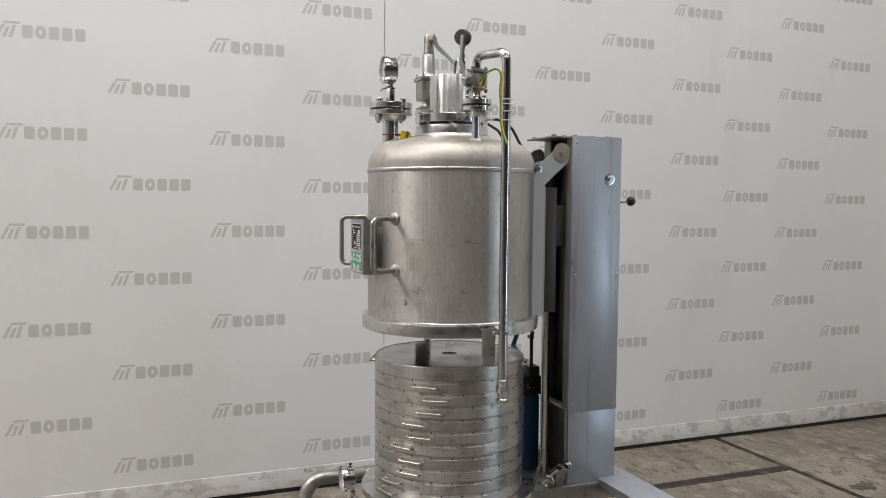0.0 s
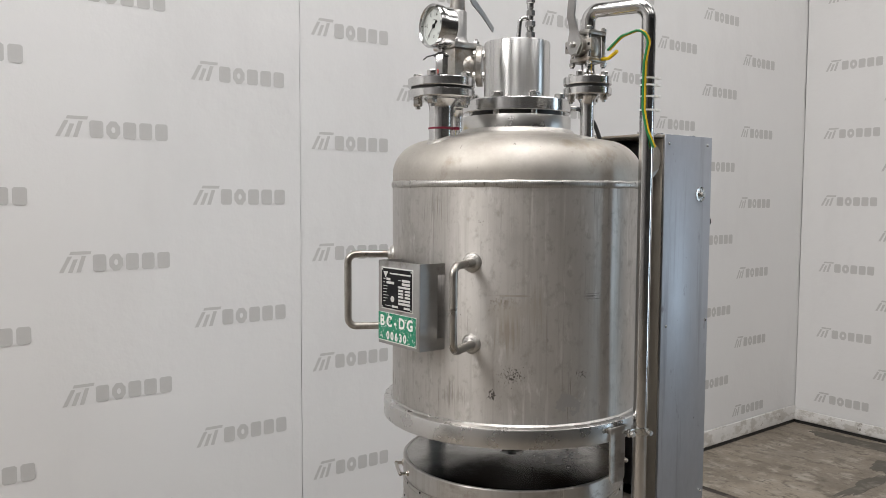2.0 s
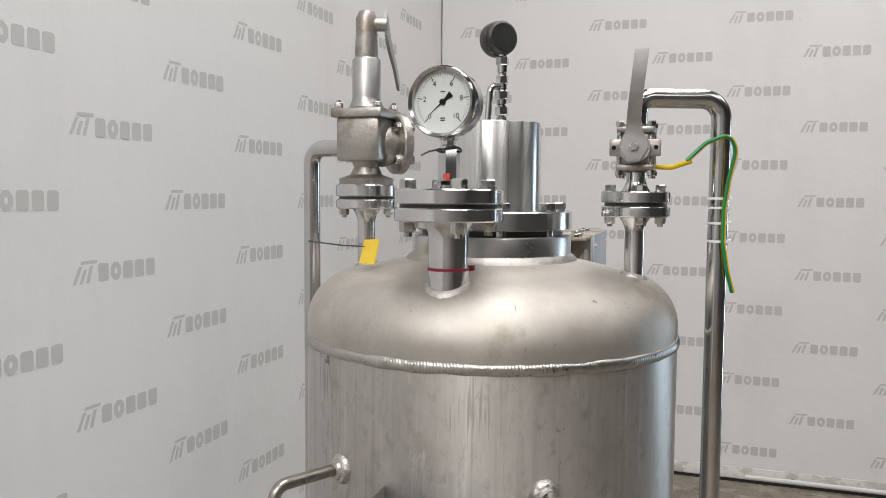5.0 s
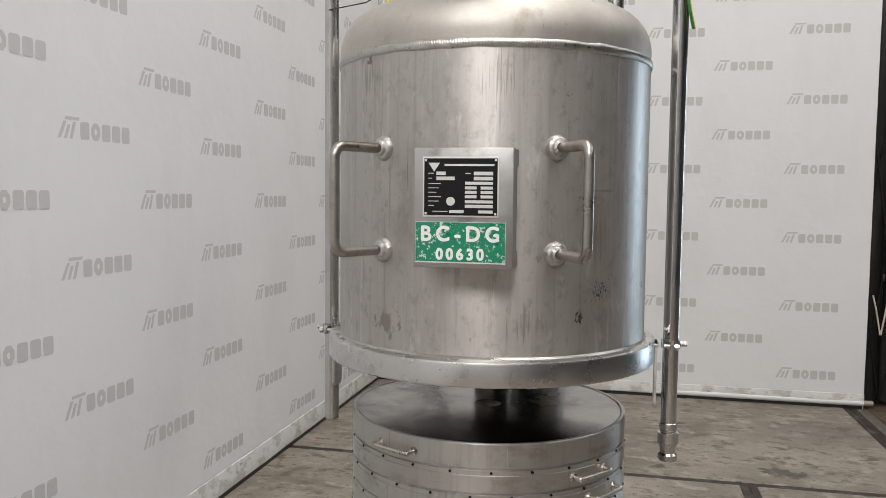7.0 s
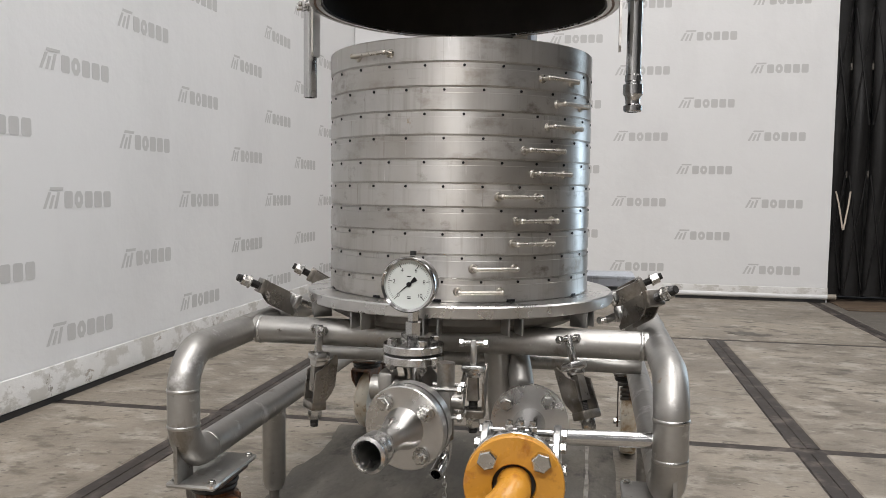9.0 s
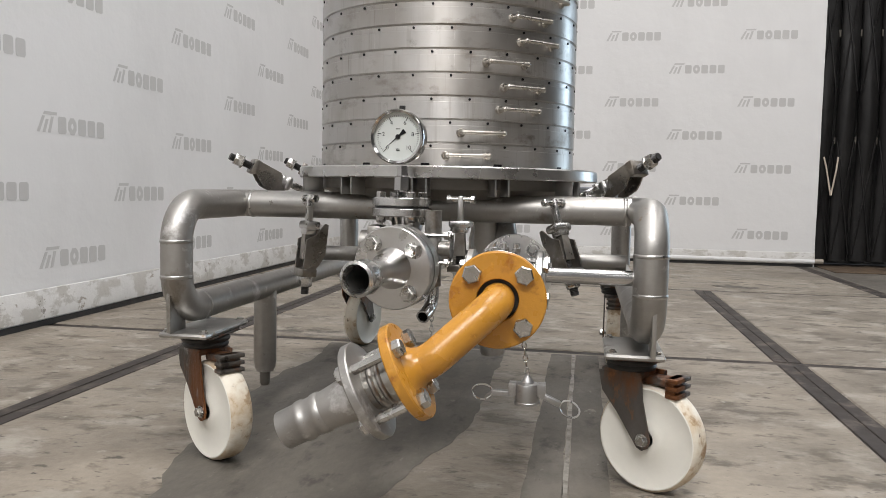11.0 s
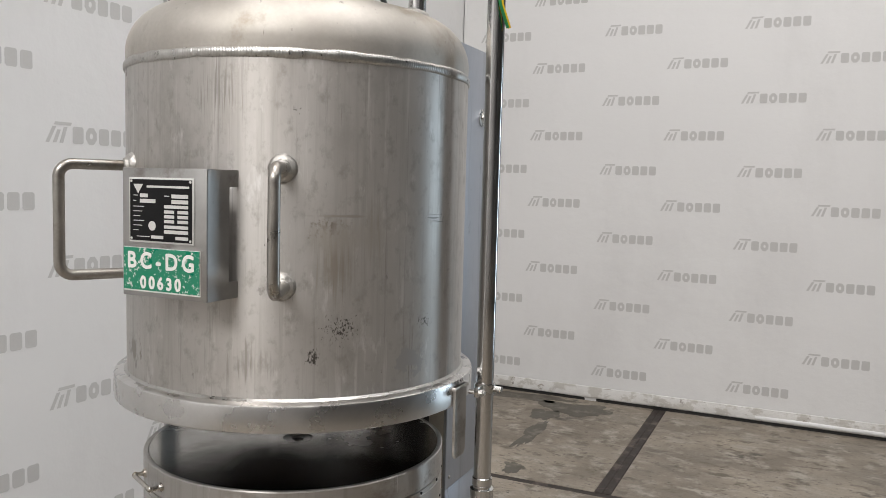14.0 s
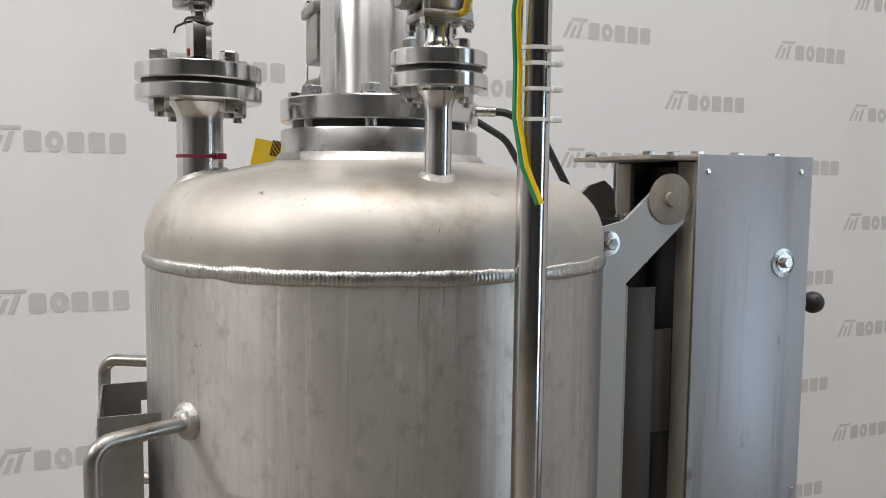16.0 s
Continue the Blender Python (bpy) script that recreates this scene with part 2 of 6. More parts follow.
GALV = mat("galvanised_panel", (0.385, 0.405, 0.445), 0.42, 0.5, spread=0.14, scale=4, grain=70, bump=0.05, bump_dist=0.0005, stretch=(1, 1, 0.4), rough_spread=0.10,
           second=(0.42, 0.44, 0.48), second_scale=3.0, second_edge=(0.46, 0.66), third=(0.27, 0.28, 0.305), third_scale=1.0, third_edge=(0.54, 0.72), third_stretch=(30, 30, 1.2),
           stains=(((0.50, 0.52, 0.55), 1.0, (0.66, 0.74), (60, 60, 3)), ((0.12, 0.12, 0.125), 44, (0.70, 0.725), (1, 1, 0.8)), ((0.62, 0.64, 0.66), 1.0, (0.73, 0.75), (6, 6, 90)), ((0.22, 0.22, 0.235), 15, (0.64, 0.72), (1, 1, 0.5))))
DARK = mat("near_black_steel", (0.035, 0.033, 0.031), 0.45, 0.4, spread=0.25, scale=10)
GREY_STEEL = mat("dull_bracket_steel", (0.40, 0.395, 0.385), 0.4, 0.95, spread=0.14, scale=14, second=(0.22, 0.2, 0.18), second_scale=9, second_edge=(0.58, 0.7))
ARM = mat("cut_plate_steel", (0.42, 0.412, 0.40), 0.5, 0.6, spread=0.08, scale=9, grain=90, second=(0.44, 0.43, 0.42), second_scale=5, second_edge=(0.5, 0.7), bump=0.05, bump_dist=0.0004)
BOLT = mat("bolt_steel", (0.50, 0.49, 0.47), 0.25, 1.0, spread=0.15, scale=40, grain=200, bump=0.1, bump_dist=0.0005)
RUST = mat("rusty_fork_steel", (0.105, 0.095, 0.085), 0.45, 0.6, spread=0.35, scale=12, bump=0.7, bump_dist=0.003, stretch=(1, 1, 0.45),
           second=(0.155, 0.062, 0.024), second_scale=9, second_edge=(0.48, 0.60), third=(0.30, 0.125, 0.045), third_scale=22, third_edge=(0.58, 0.68),
           stains=(((0.30, 0.295, 0.285), 16, (0.62, 0.70), None), ((0.03, 0.024, 0.02), 30, (0.60, 0.68), None)))
RUBBER = mat("black_rubber", (0.018, 0.018, 0.018), 0.45, 0.0, spread=0.2, scale=20)
GASKET = mat("brown_gasket", (0.22, 0.14, 0.10), 0.6, spread=0.2, scale=30)
NYLON = mat("worn_nylon", (0.74, 0.72, 0.65), 0.42, spread=0.05, scale=10)
TREAD = mat("stained_nylon_tread", (0.68, 0.63, 0.53), 0.5, spread=0.1, scale=10, second=(0.50, 0.38, 0.24), second_scale=13, second_edge=(0.44, 0.62), third=(0.30, 0.19, 0.10), third_scale=26, third_edge=(0.54, 0.66),
            stains=(((0.10, 0.075, 0.055), 44, (0.62, 0.69), None),))
ORANGE = mat("orange_paint", (0.50, 0.235, 0.030), 0.30, spread=0.12, scale=14, grain=120, bump=0.35, bump_dist=0.0015, second=(0.30, 0.11, 0.015), second_scale=22,
             second_edge=(0.6, 0.7), third=(0.62, 0.31, 0.05), third_scale=60, third_edge=(0.62, 0.7))
BLUE = mat("blue_paint", (0.012, 0.055, 0.13), 0.4, spread=0.12, scale=12, second=(0.03, 0.03, 0.035), second_scale=14, second_edge=(0.62, 0.7))
YELLOW = plain("yellow_tag_plastic", (0.82, 0.58, 0.02), 0.45)
CLOTH = mat("white_banner_cloth", (0.70, 0.697, 0.692), 0.7, spread=0.02, scale=0.8, grain=5, bump=0.25, bump_dist=0.02,
            third=(0.45, 0.44, 0.42), third_scale=9, third_edge=(0.80, 0.84), rough_spread=0.05, specular=0.3,
            stains=(((0.645, 0.64, 0.635), 0.9, (0.5, 0.75), (1.5, 1.5, 0.6)), ((0.50, 0.49, 0.475), 55, (0.77, 0.79), None), ((0.52, 0.51, 0.49), 1.0, (0.735, 0.76), (2.5, 2.5, 30))))
HEM = mat("scuffed_banner_hem", (0.66, 0.65, 0.63), 0.6, spread=0.10, scale=5, grain=30, bump=0.5, bump_dist=0.006,
          second=(0.49, 0.47, 0.435), second_scale=7, second_edge=(0.49, 0.56), second_stretch=(1, 1, 1.6), third=(0.27, 0.25, 0.225), third_scale=16, third_edge=(0.65, 0.68),
          stains=(((0.36, 0.33, 0.29), 11, (0.62, 0.66), (1, 1, 2)),))
LOGO = mat("grey_print", (0.50, 0.495, 0.485), 0.7, spread=0.06, bump=0.0, specular=0.3)
SLAB = mat("worn_concrete", (0.234, 0.202, 0.161), 0.60, spread=0.36, scale=3.0, grain=46, bump=0.7, bump_dist=0.004, stretch=(1.2, 0.9, 1),
           second=(0.159, 0.135, 0.106), second_scale=1.7, second_edge=(0.42, 0.60), third=(0.300, 0.271, 0.229), third_scale=7, third_edge=(0.52, 0.66), third_stretch=(1.3, 0.9, 1),
           per_object=0.09, rough_spread=0.16,
           stains=(((0.114, 0.096, 0.073), 9, (0.54, 0.64), (1.4, 0.8, 1)), ((0.348, 0.319, 0.276), 24, (0.64, 0.74), (1.3, 0.8, 1)), ((0.078, 0.066, 0.050), 24, (0.59, 0.67), (1.6, 0.8, 1)),
                   ((0.073, 0.062, 0.049), 2.6, (0.63, 0.69), None), ((0.049, 0.041, 0.033), 48, (0.67, 0.71), (1.4, 0.7, 1)), ((0.400, 0.369, 0.332), 60, (0.74, 0.77), None)))
SLAB_DARK = mat("oily_concrete", (0.137, 0.122, 0.102), 0.55, spread=0.3, scale=3.0, grain=46, bump=0.6, bump_dist=0.004, stretch=(1.2, 0.9, 1), second=(0.099, 0.087, 0.073), second_scale=1.7, second_edge=(0.42, 0.60),
                third=(0.191, 0.172, 0.144), third_scale=9, third_edge=(0.54, 0.68), stains=(((0.060, 0.053, 0.043), 20, (0.59, 0.67), (1.6, 0.8, 1)),))
# dark concrete for the stained strips and for the trolley's painted shadow
STAIN = mat("stained_shaded_concrete", (0.114, 0.102, 0.084), 0.72, spread=0.35, scale=3.5, grain=46, bump=0.6, bump_dist=0.003, stretch=(0.7, 1.3, 1), second=(0.175, 0.157, 0.130), second_scale=4, second_edge=(0.50, 0.66),
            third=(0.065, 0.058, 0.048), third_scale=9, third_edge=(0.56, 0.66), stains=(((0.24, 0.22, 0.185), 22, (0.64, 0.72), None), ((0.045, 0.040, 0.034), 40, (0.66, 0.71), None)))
RESIDUE = mat("pale_floor_residue", (0.30, 0.28, 0.245), 0.6, spread=0.2, scale=14, second=(0.15, 0.135, 0.11), second_scale=16, second_edge=(0.46, 0.58))
DAMP = mat("damp_concrete", (0.082, 0.073, 0.058), 0.62, spread=0.25, scale=6, grain=40, bump=0.3, bump_dist=0.002, second=(0.16, 0.145, 0.12), second_scale=9, second_edge=(0.52, 0.66))
JOINT = mat("dark_joint_steel", (0.040, 0.033, 0.029), 0.65, 0.0, specular=0.25, spread=0.3, scale=9, second=(0.115, 0.094, 0.080), second_scale=7, second_edge=(0.52, 0.66), third=(0.025, 0.027, 0.025), third_scale=22, third_edge=(0.6, 0.68))
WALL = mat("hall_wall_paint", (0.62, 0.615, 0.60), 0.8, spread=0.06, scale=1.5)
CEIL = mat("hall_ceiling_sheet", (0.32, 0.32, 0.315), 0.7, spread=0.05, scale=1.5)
# unseen walls: greys chosen for what the bare steel should reflect
MIDWALL = mat("unseen_wall_grey", (0.28, 0.276, 0.27), 0.8, spread=0.1, scale=1.5)
DIM = mat("unseen_wall_dark", (0.12, 0.117, 0.114), 0.8, spread=0.1, scale=1.5)
CURTAIN = mat("black_curtain_cloth", (0.0085, 0.008, 0.0078), 0.5, specular=0.28, spread=0.3, scale=7, grain=60, bump=0.3, bump_dist=0.004,
              second=(0.016, 0.0155, 0.0145), second_scale=3, second_edge=(0.5, 0.7), third=(0.30, 0.28, 0.25), third_scale=22, third_edge=(0.78, 0.8), third_stretch=(1, 1, 0.6))
GREEN = mat("green_enamel", (0.004, 0.21, 0.115), 0.35, spread=0.06, scale=20, second=(0.62, 0.66, 0.62), second_scale=170, second_edge=(0.58, 0.605), third=(0.5, 0.55, 0.52), third_scale=30, third_edge=(0.72, 0.75), bump=0.1, bump_dist=0.0005)
LETTER = mat("white_letter_paint", (0.80, 0.81, 0.78), 0.45, spread=0.05, scale=60, second=(0.30, 0.46, 0.38), second_scale=220, second_edge=(0.72, 0.75), bump=0.0)
BLACK = mat("black_print", (0.007, 0.007, 0.008), 0.5, spread=0.06, bump=0.0, specular=0.2)
RED = plain("red_sticker", (0.55, 0.03, 0.015), 0.5)
DULL = mat("dull_dark_steel", (0.20, 0.185, 0.165), 0.5, 0.6, spread=0.2, scale=12, second=(0.12, 0.105, 0.09), second_scale=8, second_edge=(0.5, 0.7))
CLAMP = mat("forged_clamp_steel", (0.30, 0.278, 0.25), 0.34, 0.95, spread=0.22, scale=18, grain=120, second=(0.20, 0.175, 0.145), second_scale=16, second_edge=(0.48, 0.64), third=(0.58, 0.56, 0.54), third_scale=26, third_edge=(0.62, 0.70), bump=0.2, bump_dist=0.001)
STRIP = mat("dirty_column_steel", (0.34, 0.305, 0.255), 0.6, 0.35, spread=0.2, scale=9, grain=60, stretch=(1, 1, 0.3), second=(0.20, 0.17, 0.135), second_scale=6, second_edge=(0.5, 0.68))
TAN = plain("bare_canvas", (0.52, 0.45, 0.37), 0.8)
# dark brown that paints shade inside the bell and the lifting column
LINING = mat("shaded_recess_brown", (0.042, 0.035, 0.030), 0.45, 0.1, spread=0.25, scale=6, second=(0.065, 0.054, 0.045), second_scale=5, second_edge=(0.52, 0.7))
LID = mat("polished_plate_reflection", (0.40, 0.385, 0.365), 0.2, 1.0, spread=0.2, scale=5, grain=50, second=(0.22, 0.20, 0.185), second_scale=5, second_edge=(0.5, 0.7), third=(0.5, 0.49, 0.47), third_scale=14, third_edge=(0.64, 0.7), bump=0.05, bump_dist=0.0005)
WHITE = plain("white_dial", (0.60, 0.63, 0.605), 0.3)
FIELD = plain("silver_field", (0.60, 0.60, 0.58), 0.4)
WIRE_Y = plain("yellow_wire_sleeve", (0.66, 0.45, 0.01), 0.4)
WIRE_G = plain("green_wire_sleeve", (0.02, 0.20, 0.06), 0.4)
TIE = plain("white_cable_tie", (0.78, 0.78, 0.76), 0.4)
RED_TIE = plain("dark_red_cable_tie", (0.20, 0.012, 0.035), 0.45)


# ---- mesh helpers ----
def axes_of(way):
    w = Vector(way).normalized()
    u = w.cross(Vector((0, 0, 1)))
    u = Vector((1, 0, 0)) if u.length < 1e-4 else u.normalized()
    return u, w.cross(u).normalized(), w


def ring(bm, centre, u, v, r, seg, turn=0.0):
    return [bm.verts.new(Vector(centre) + r * (math.cos(a) * u + math.sin(a) * v)) for a in (turn + 2 * math.pi * k / seg for k in range(seg))]


def skin(bm, rings, close=True):
    for a, b in zip(rings, rings[1:]):
        k = len(a)
        for i in range(k if close else k - 1):
            bm.faces.new((a[i], a[(i + 1) % k], b[(i + 1) % k], b[i]))


def rod(bm, a, b, r, r2=None, seg=20, caps=True, turn=0.0):
    u, v, w = axes_of(Vector(b) - Vector(a))
    ra, rb = ring(bm, a, u, v, r, seg, turn), ring(bm, b, u, v, r if r2 is None else r2, seg, turn)
    skin(bm, [ra, rb])
    if caps:
        bm.faces.new(ra[::-1])
        bm.faces.new(rb)


def turned(bm, profile, origin=(0, 0, 0), way=(0, 0, 1), seg=48, closed=False):
    """Turns (radius, height) pairs about the axis through origin; closed joins the last pair to the first."""
    u, v, w = axes_of(way)
    rings = []
    for r, h in profile:
        c = Vector(origin) + h * w
        rings.append([bm.verts.new(c)] if r < 1e-6 else ring(bm, c, u, v, r, seg))
    if closed:
        rings.append(rings[0])
    for a, b in zip(rings, rings[1:]):
        for i in range(seg):
            j = (i + 1) % seg
            if len(a) == 1 and len(b) > 1:
                bm.faces.new((a[0], b[j], b[i]))
            elif len(b) == 1 and len(a) > 1:
                bm.faces.new((a[i], a[j], b[0]))
            elif len(a) > 1:
                bm.faces.new((a[i], a[j], b[j], b[i]))


def block(bm, lo, hi, bevel=0.0, m=None, segments=2):
    lo, hi = Vector(lo), Vector(hi)
    made = bmesh.ops.create_cube(bm, size=1.0)["verts"]
    for v in made:
        v.co = Vector([(lo[k] + hi[k]) / 2 + v.co[k] * (hi[k] - lo[k]) for k in range(3)])
    if bevel:
        edges = list({e for v in made for e in v.link_edges})
        made = list({v for f in bmesh.ops.bevel(bm, geom=edges, offset=bevel, segments=segments, affect="EDGES", profile=0.5)["faces"] for v in f.verts} | {v for v in made if v.is_valid})
    if m is not None:
        for v in made:
            v.co = m @ v.co
    return made


def prism(bm, outline, height, m):
    """Extrudes a plane outline (x, y) by height along z, then lays it by the pose m."""
    a = [bm.verts.new(m @ Vector((x, y, 0))) for x, y in outline]
    b = [bm.verts.new(m @ Vector((x, y, height))) for x, y in outline]
    bm.faces.new(a[::-1])
    bm.faces.new(b)
    skin(bm, [a, b])


def rounded(points, radius, steps=6):
    """A path with its corners rounded to the radius."""
    pts = [Vector(p) for p in points]
    path = [pts[0]]
    for a, b, c in zip(pts, pts[1:], pts[2:]):
        d1, d2 = (a - b).normalized(), (c - b).normalized()
        ang = d1.angle(d2)
        if ang > math.pi - 0.02:
            path.append(b)
            continue
        cut = min(radius / math.tan(ang / 2), 0.49 * (a - b).length, 0.49 * (c - b).length)
        p, q = b + d1 * cut, b + d2 * cut
        mid = b + (d1 + d2).normalized() * (cut / math.cos(ang / 2))
        r = (p - mid).length
        for k in range(steps + 1):
            s = k / steps
            w = (p - mid).lerp(q - mid, s).normalized() * r
            path.append(mid + w)
    path.append(pts[-1])
    return path


def swept(bm, path, r, seg=16, caps=True, bore=0.0):
    """A round tube along the path; bore leaves both ends open with that inner radius."""
    pts = [Vector(p) for p in path]
    way = (pts[1] - pts[0]).normalized()
    u, v, w = axes_of(way)
    rings, last = [], way
    for i, p in enumerate(pts):
        d = (pts[min(i + 1, len(pts) - 1)] - pts[max(i - 1, 0)]).normalized()
        turn = last.rotation_difference(d)
        u, v = turn @ u, turn @ v
        last = d
        rings.append((p, u.copy(), v.copy()))
    outer = [ring(bm, p, a, b, r, seg) for p, a, b in rings]
    skin(bm, outer)
    if bore:
        inner = [ring(bm, p, a, b, bore, seg) for p, a, b in rings]
        skin(bm, [outer[-1], inner[-1], *inner[-2::-1], outer[0]])
    elif caps:
        bm.faces.new(outer[0][::-1])
        bm.faces.new(outer[-1])


def hexed(bm, a, way, across, height, turn=0.0):
    u, v, w = axes_of(way)
    r = across / 1.732
    ra, rb = ring(bm, a, u, v, r, 6, turn), ring(bm, Vector(a) + w * height * 0.85, u, v, r, 6, turn)
    rc = ring(bm, Vector(a) + w * height, u, v, r * 0.86, 6, turn)
    skin(bm, [ra, rb, rc])
    bm.faces.new(rc)
    bm.faces.new(ra[::-1])


def finish(bm, material, name, smooth=35):
    bmesh.ops.recalc_face_normals(bm, faces=bm.faces)
    me = bpy.data.meshes.new(name)
    bm.to_mesh(me)
    bm.free()
    me.materials.append(material)
    me.polygons.foreach_set("use_smooth", [True] * len(me.polygons))
    me.set_sharp_from_angle(angle=radians(smooth))
    return me


def part(name, bm, material, parent, label="", smooth=35):
    ob = new(name, finish(bm, material, name, smooth))
    ob.parent = parent
    if label:
        tagged(ob, label)
    return ob


def thing(name, place, label, category, group="", kind=""):
    ob = new(name)
    ob.empty_display_size = 0.1
    ob.location = place
    return tagged(ob, label, category, group, kind)


def solid(name, bm, material, label, category, kind="", group="", smooth=35):
    return tagged(new(name, finish(bm, material, name, smooth)), label, category, group, kind)


def text_mesh(words, size, depth, m, name, spacing=1.25):
    """Flat lettering from the built-in font, turned into a mesh."""
    cu = bpy.data.curves.new(name, "FONT")
    cu.body, cu.size, cu.extrude, cu.align_x, cu.align_y = words, size, depth, "CENTER", "CENTER"
    cu.space_character = spacing
    tmp = bpy.data.objects.new(name, cu)
    scene.collection.objects.link(tmp)
    bpy.context.view_layer.update()
    me = bpy.data.meshes.new_from_object(tmp.evaluated_get(bpy.context.evaluated_depsgraph_get()))
    bpy.data.objects.remove(tmp)
    bpy.data.curves.remove(cu)
    me.transform(m)
    return me


# ---- hall ----
X0, X1, Y0, Y1, TOP = HALL


def wall_block(name, lo, hi, label, material=WALL):
    bm = bmesh.new()
    block(bm, lo, hi)
    return solid(name, bm, material, label, "wall", "structure")


wall_block("wall_north", (X0, Y1, 0), (X1 + 0.4, Y1 + 0.2, TOP), "plain painted hall wall behind the white banner")
# the next three walls are out of view, added to close the hall
wall_block("wall_west", (X0 - 0.2, Y0, 0), (X0, Y1, TOP), "plain grey hall wall added out of view", MIDWALL)
wall_block("wall_south", (X0, Y0 - 0.2, 0), (X1 + 0.5, Y0, TOP), "plain dark hall wall added out of view for dark reflections", DIM)
# the east wall has a tall open doorway beyond the black curtain
DY0, DY1, DZ1 = -2.2, -0.1, 3.1
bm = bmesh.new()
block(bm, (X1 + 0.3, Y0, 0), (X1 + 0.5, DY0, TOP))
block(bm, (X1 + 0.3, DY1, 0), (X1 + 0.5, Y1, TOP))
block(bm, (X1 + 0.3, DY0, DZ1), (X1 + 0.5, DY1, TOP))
solid("wall_east", bm, DIM, "plain dark hall wall added out of view, with a tall open doorway", "wall", "structure")
# unseen ceiling, kept dull so the steel reflects less of it
bm = bmesh.new()
block(bm, (X0 - 0.2, Y0 - 0.2, TOP), (X1 + 0.5, Y1 + 0.2, TOP + 0.2))
solid("ceiling", bm, CEIL, "plain hall ceiling added out of view", "ceiling", "structure")

area_lamp("doorway_daylight", (X1 + 0.42, (DY0 + DY1) / 2, DZ1 / 2), (X1 - 3, (DY0 + DY1) / 2 + 0.8, DZ1 / 2), DY1 - DY0, DZ1 - 0.1, 86, (0.68, 0.85, 1.0))
# added ceiling panels, out of view; places and watts set for the steel's highlights
LAMPS = [(-3.5, -1.0, 66), (-3.5, 3.7, 372), (1.5, -1.0, 38), (1.5, 3.0, 142), (5.2, -1.0, 54), (5.2, 3.0, 86)]
bm = bmesh.new()
block(bm, (-1.5, -1.25, 0), (1.5, 1.25, 0.05), 0.01)
lamp_thing = thing("ceiling_light", (LAMPS[0][0], LAMPS[0][1], TOP - 0.06), "broad white ceiling light panel added out of view", "ceiling light", "hall ceiling lights")
part("housing", bm, CEIL, lamp_thing)
for n, (lx, ly, watts) in enumerate(LAMPS):
    if n:
        copy_thing(lamp_thing, Matrix.Translation((lx, ly, TOP - 0.06)))
    area_lamp("added_ceiling_lamp", (lx, ly, TOP - 0.08), (lx, ly, 0), 2.8, 2.3, watts * 1.14, (1.0, 0.974, 0.962))

# floor of cast slabs with steel-edged joints
OX, OY = 2.474, 3.870
floor_ob = thing("floor", (0, 0, 0), "worn grey-brown concrete slab floor with dark steel joints", "floor", "", "structure")
bm = bmesh.new()
block(bm, (X0, Y0, -0.2), (X1 + 0.3, Y1, -0.004))
part("joint_bed", bm, JOINT, floor_ob)

# ---- banners ----
BANNER_TOP = 5.2


def cloth_fold(x, z, fold, seed, length=99.0):
    """How far the hanging cloth stands off its plane: slow vertical waves, finer creases and a few slanting pulls."""
    slow = noise.noise((x * 1.3 + seed, z * 0.25, seed)) + 0.45 * noise.noise((x * 3.1, z * 0.5 + seed, 3.7))
    crease = noise.noise((x * 2.2 + 0.5 * z + seed, z * 0.35, 8.1)) ** 2 * 1.5
    near = min(max(x, 0.0), max(length - x, 0.0))
    pucker = 0.9 * math.exp(-near / 0.09) * noise.noise((x * 7.0, z * 6.5 + seed, 1.7))
    return fold * (slow + 0.35 * crease + pucker)


def cloth_sheet(length, height, thick, fold, seed, nx=180, nz=120):
    """A hanging sheet along +x from 0, front at y = 0 facing -y."""
    bm = bmesh.new()
    rows = []
    for side in (0, 1):
        rows.append([])
        for k in range(nz + 1):
            line = []
            for i in range(nx + 1):
                x, z = length * i / nx, height * k / nz
                line.append(bm.verts.new((x, cloth_fold(x, z, fold, seed, length) + thick * side, z)))
            rows[side].append(line)
    for side in (0, 1):
        for a, b in zip(rows[side], rows[side][1:]):
            for i in range(nx):
                bm.faces.new((a[i], a[i + 1], b[i + 1], b[i]))
    front, back = rows
    for a, b in ((front[0], back[0]), (front[-1], back[-1]), ([r[0] for r in front], [r[0] for r in back]), ([r[-1] for r in front], [r[-1] for r in back])):
        for i in range(len(a) - 1):
            bm.faces.new((a[i], a[i + 1], b[i + 1], b[i]))
    return bm


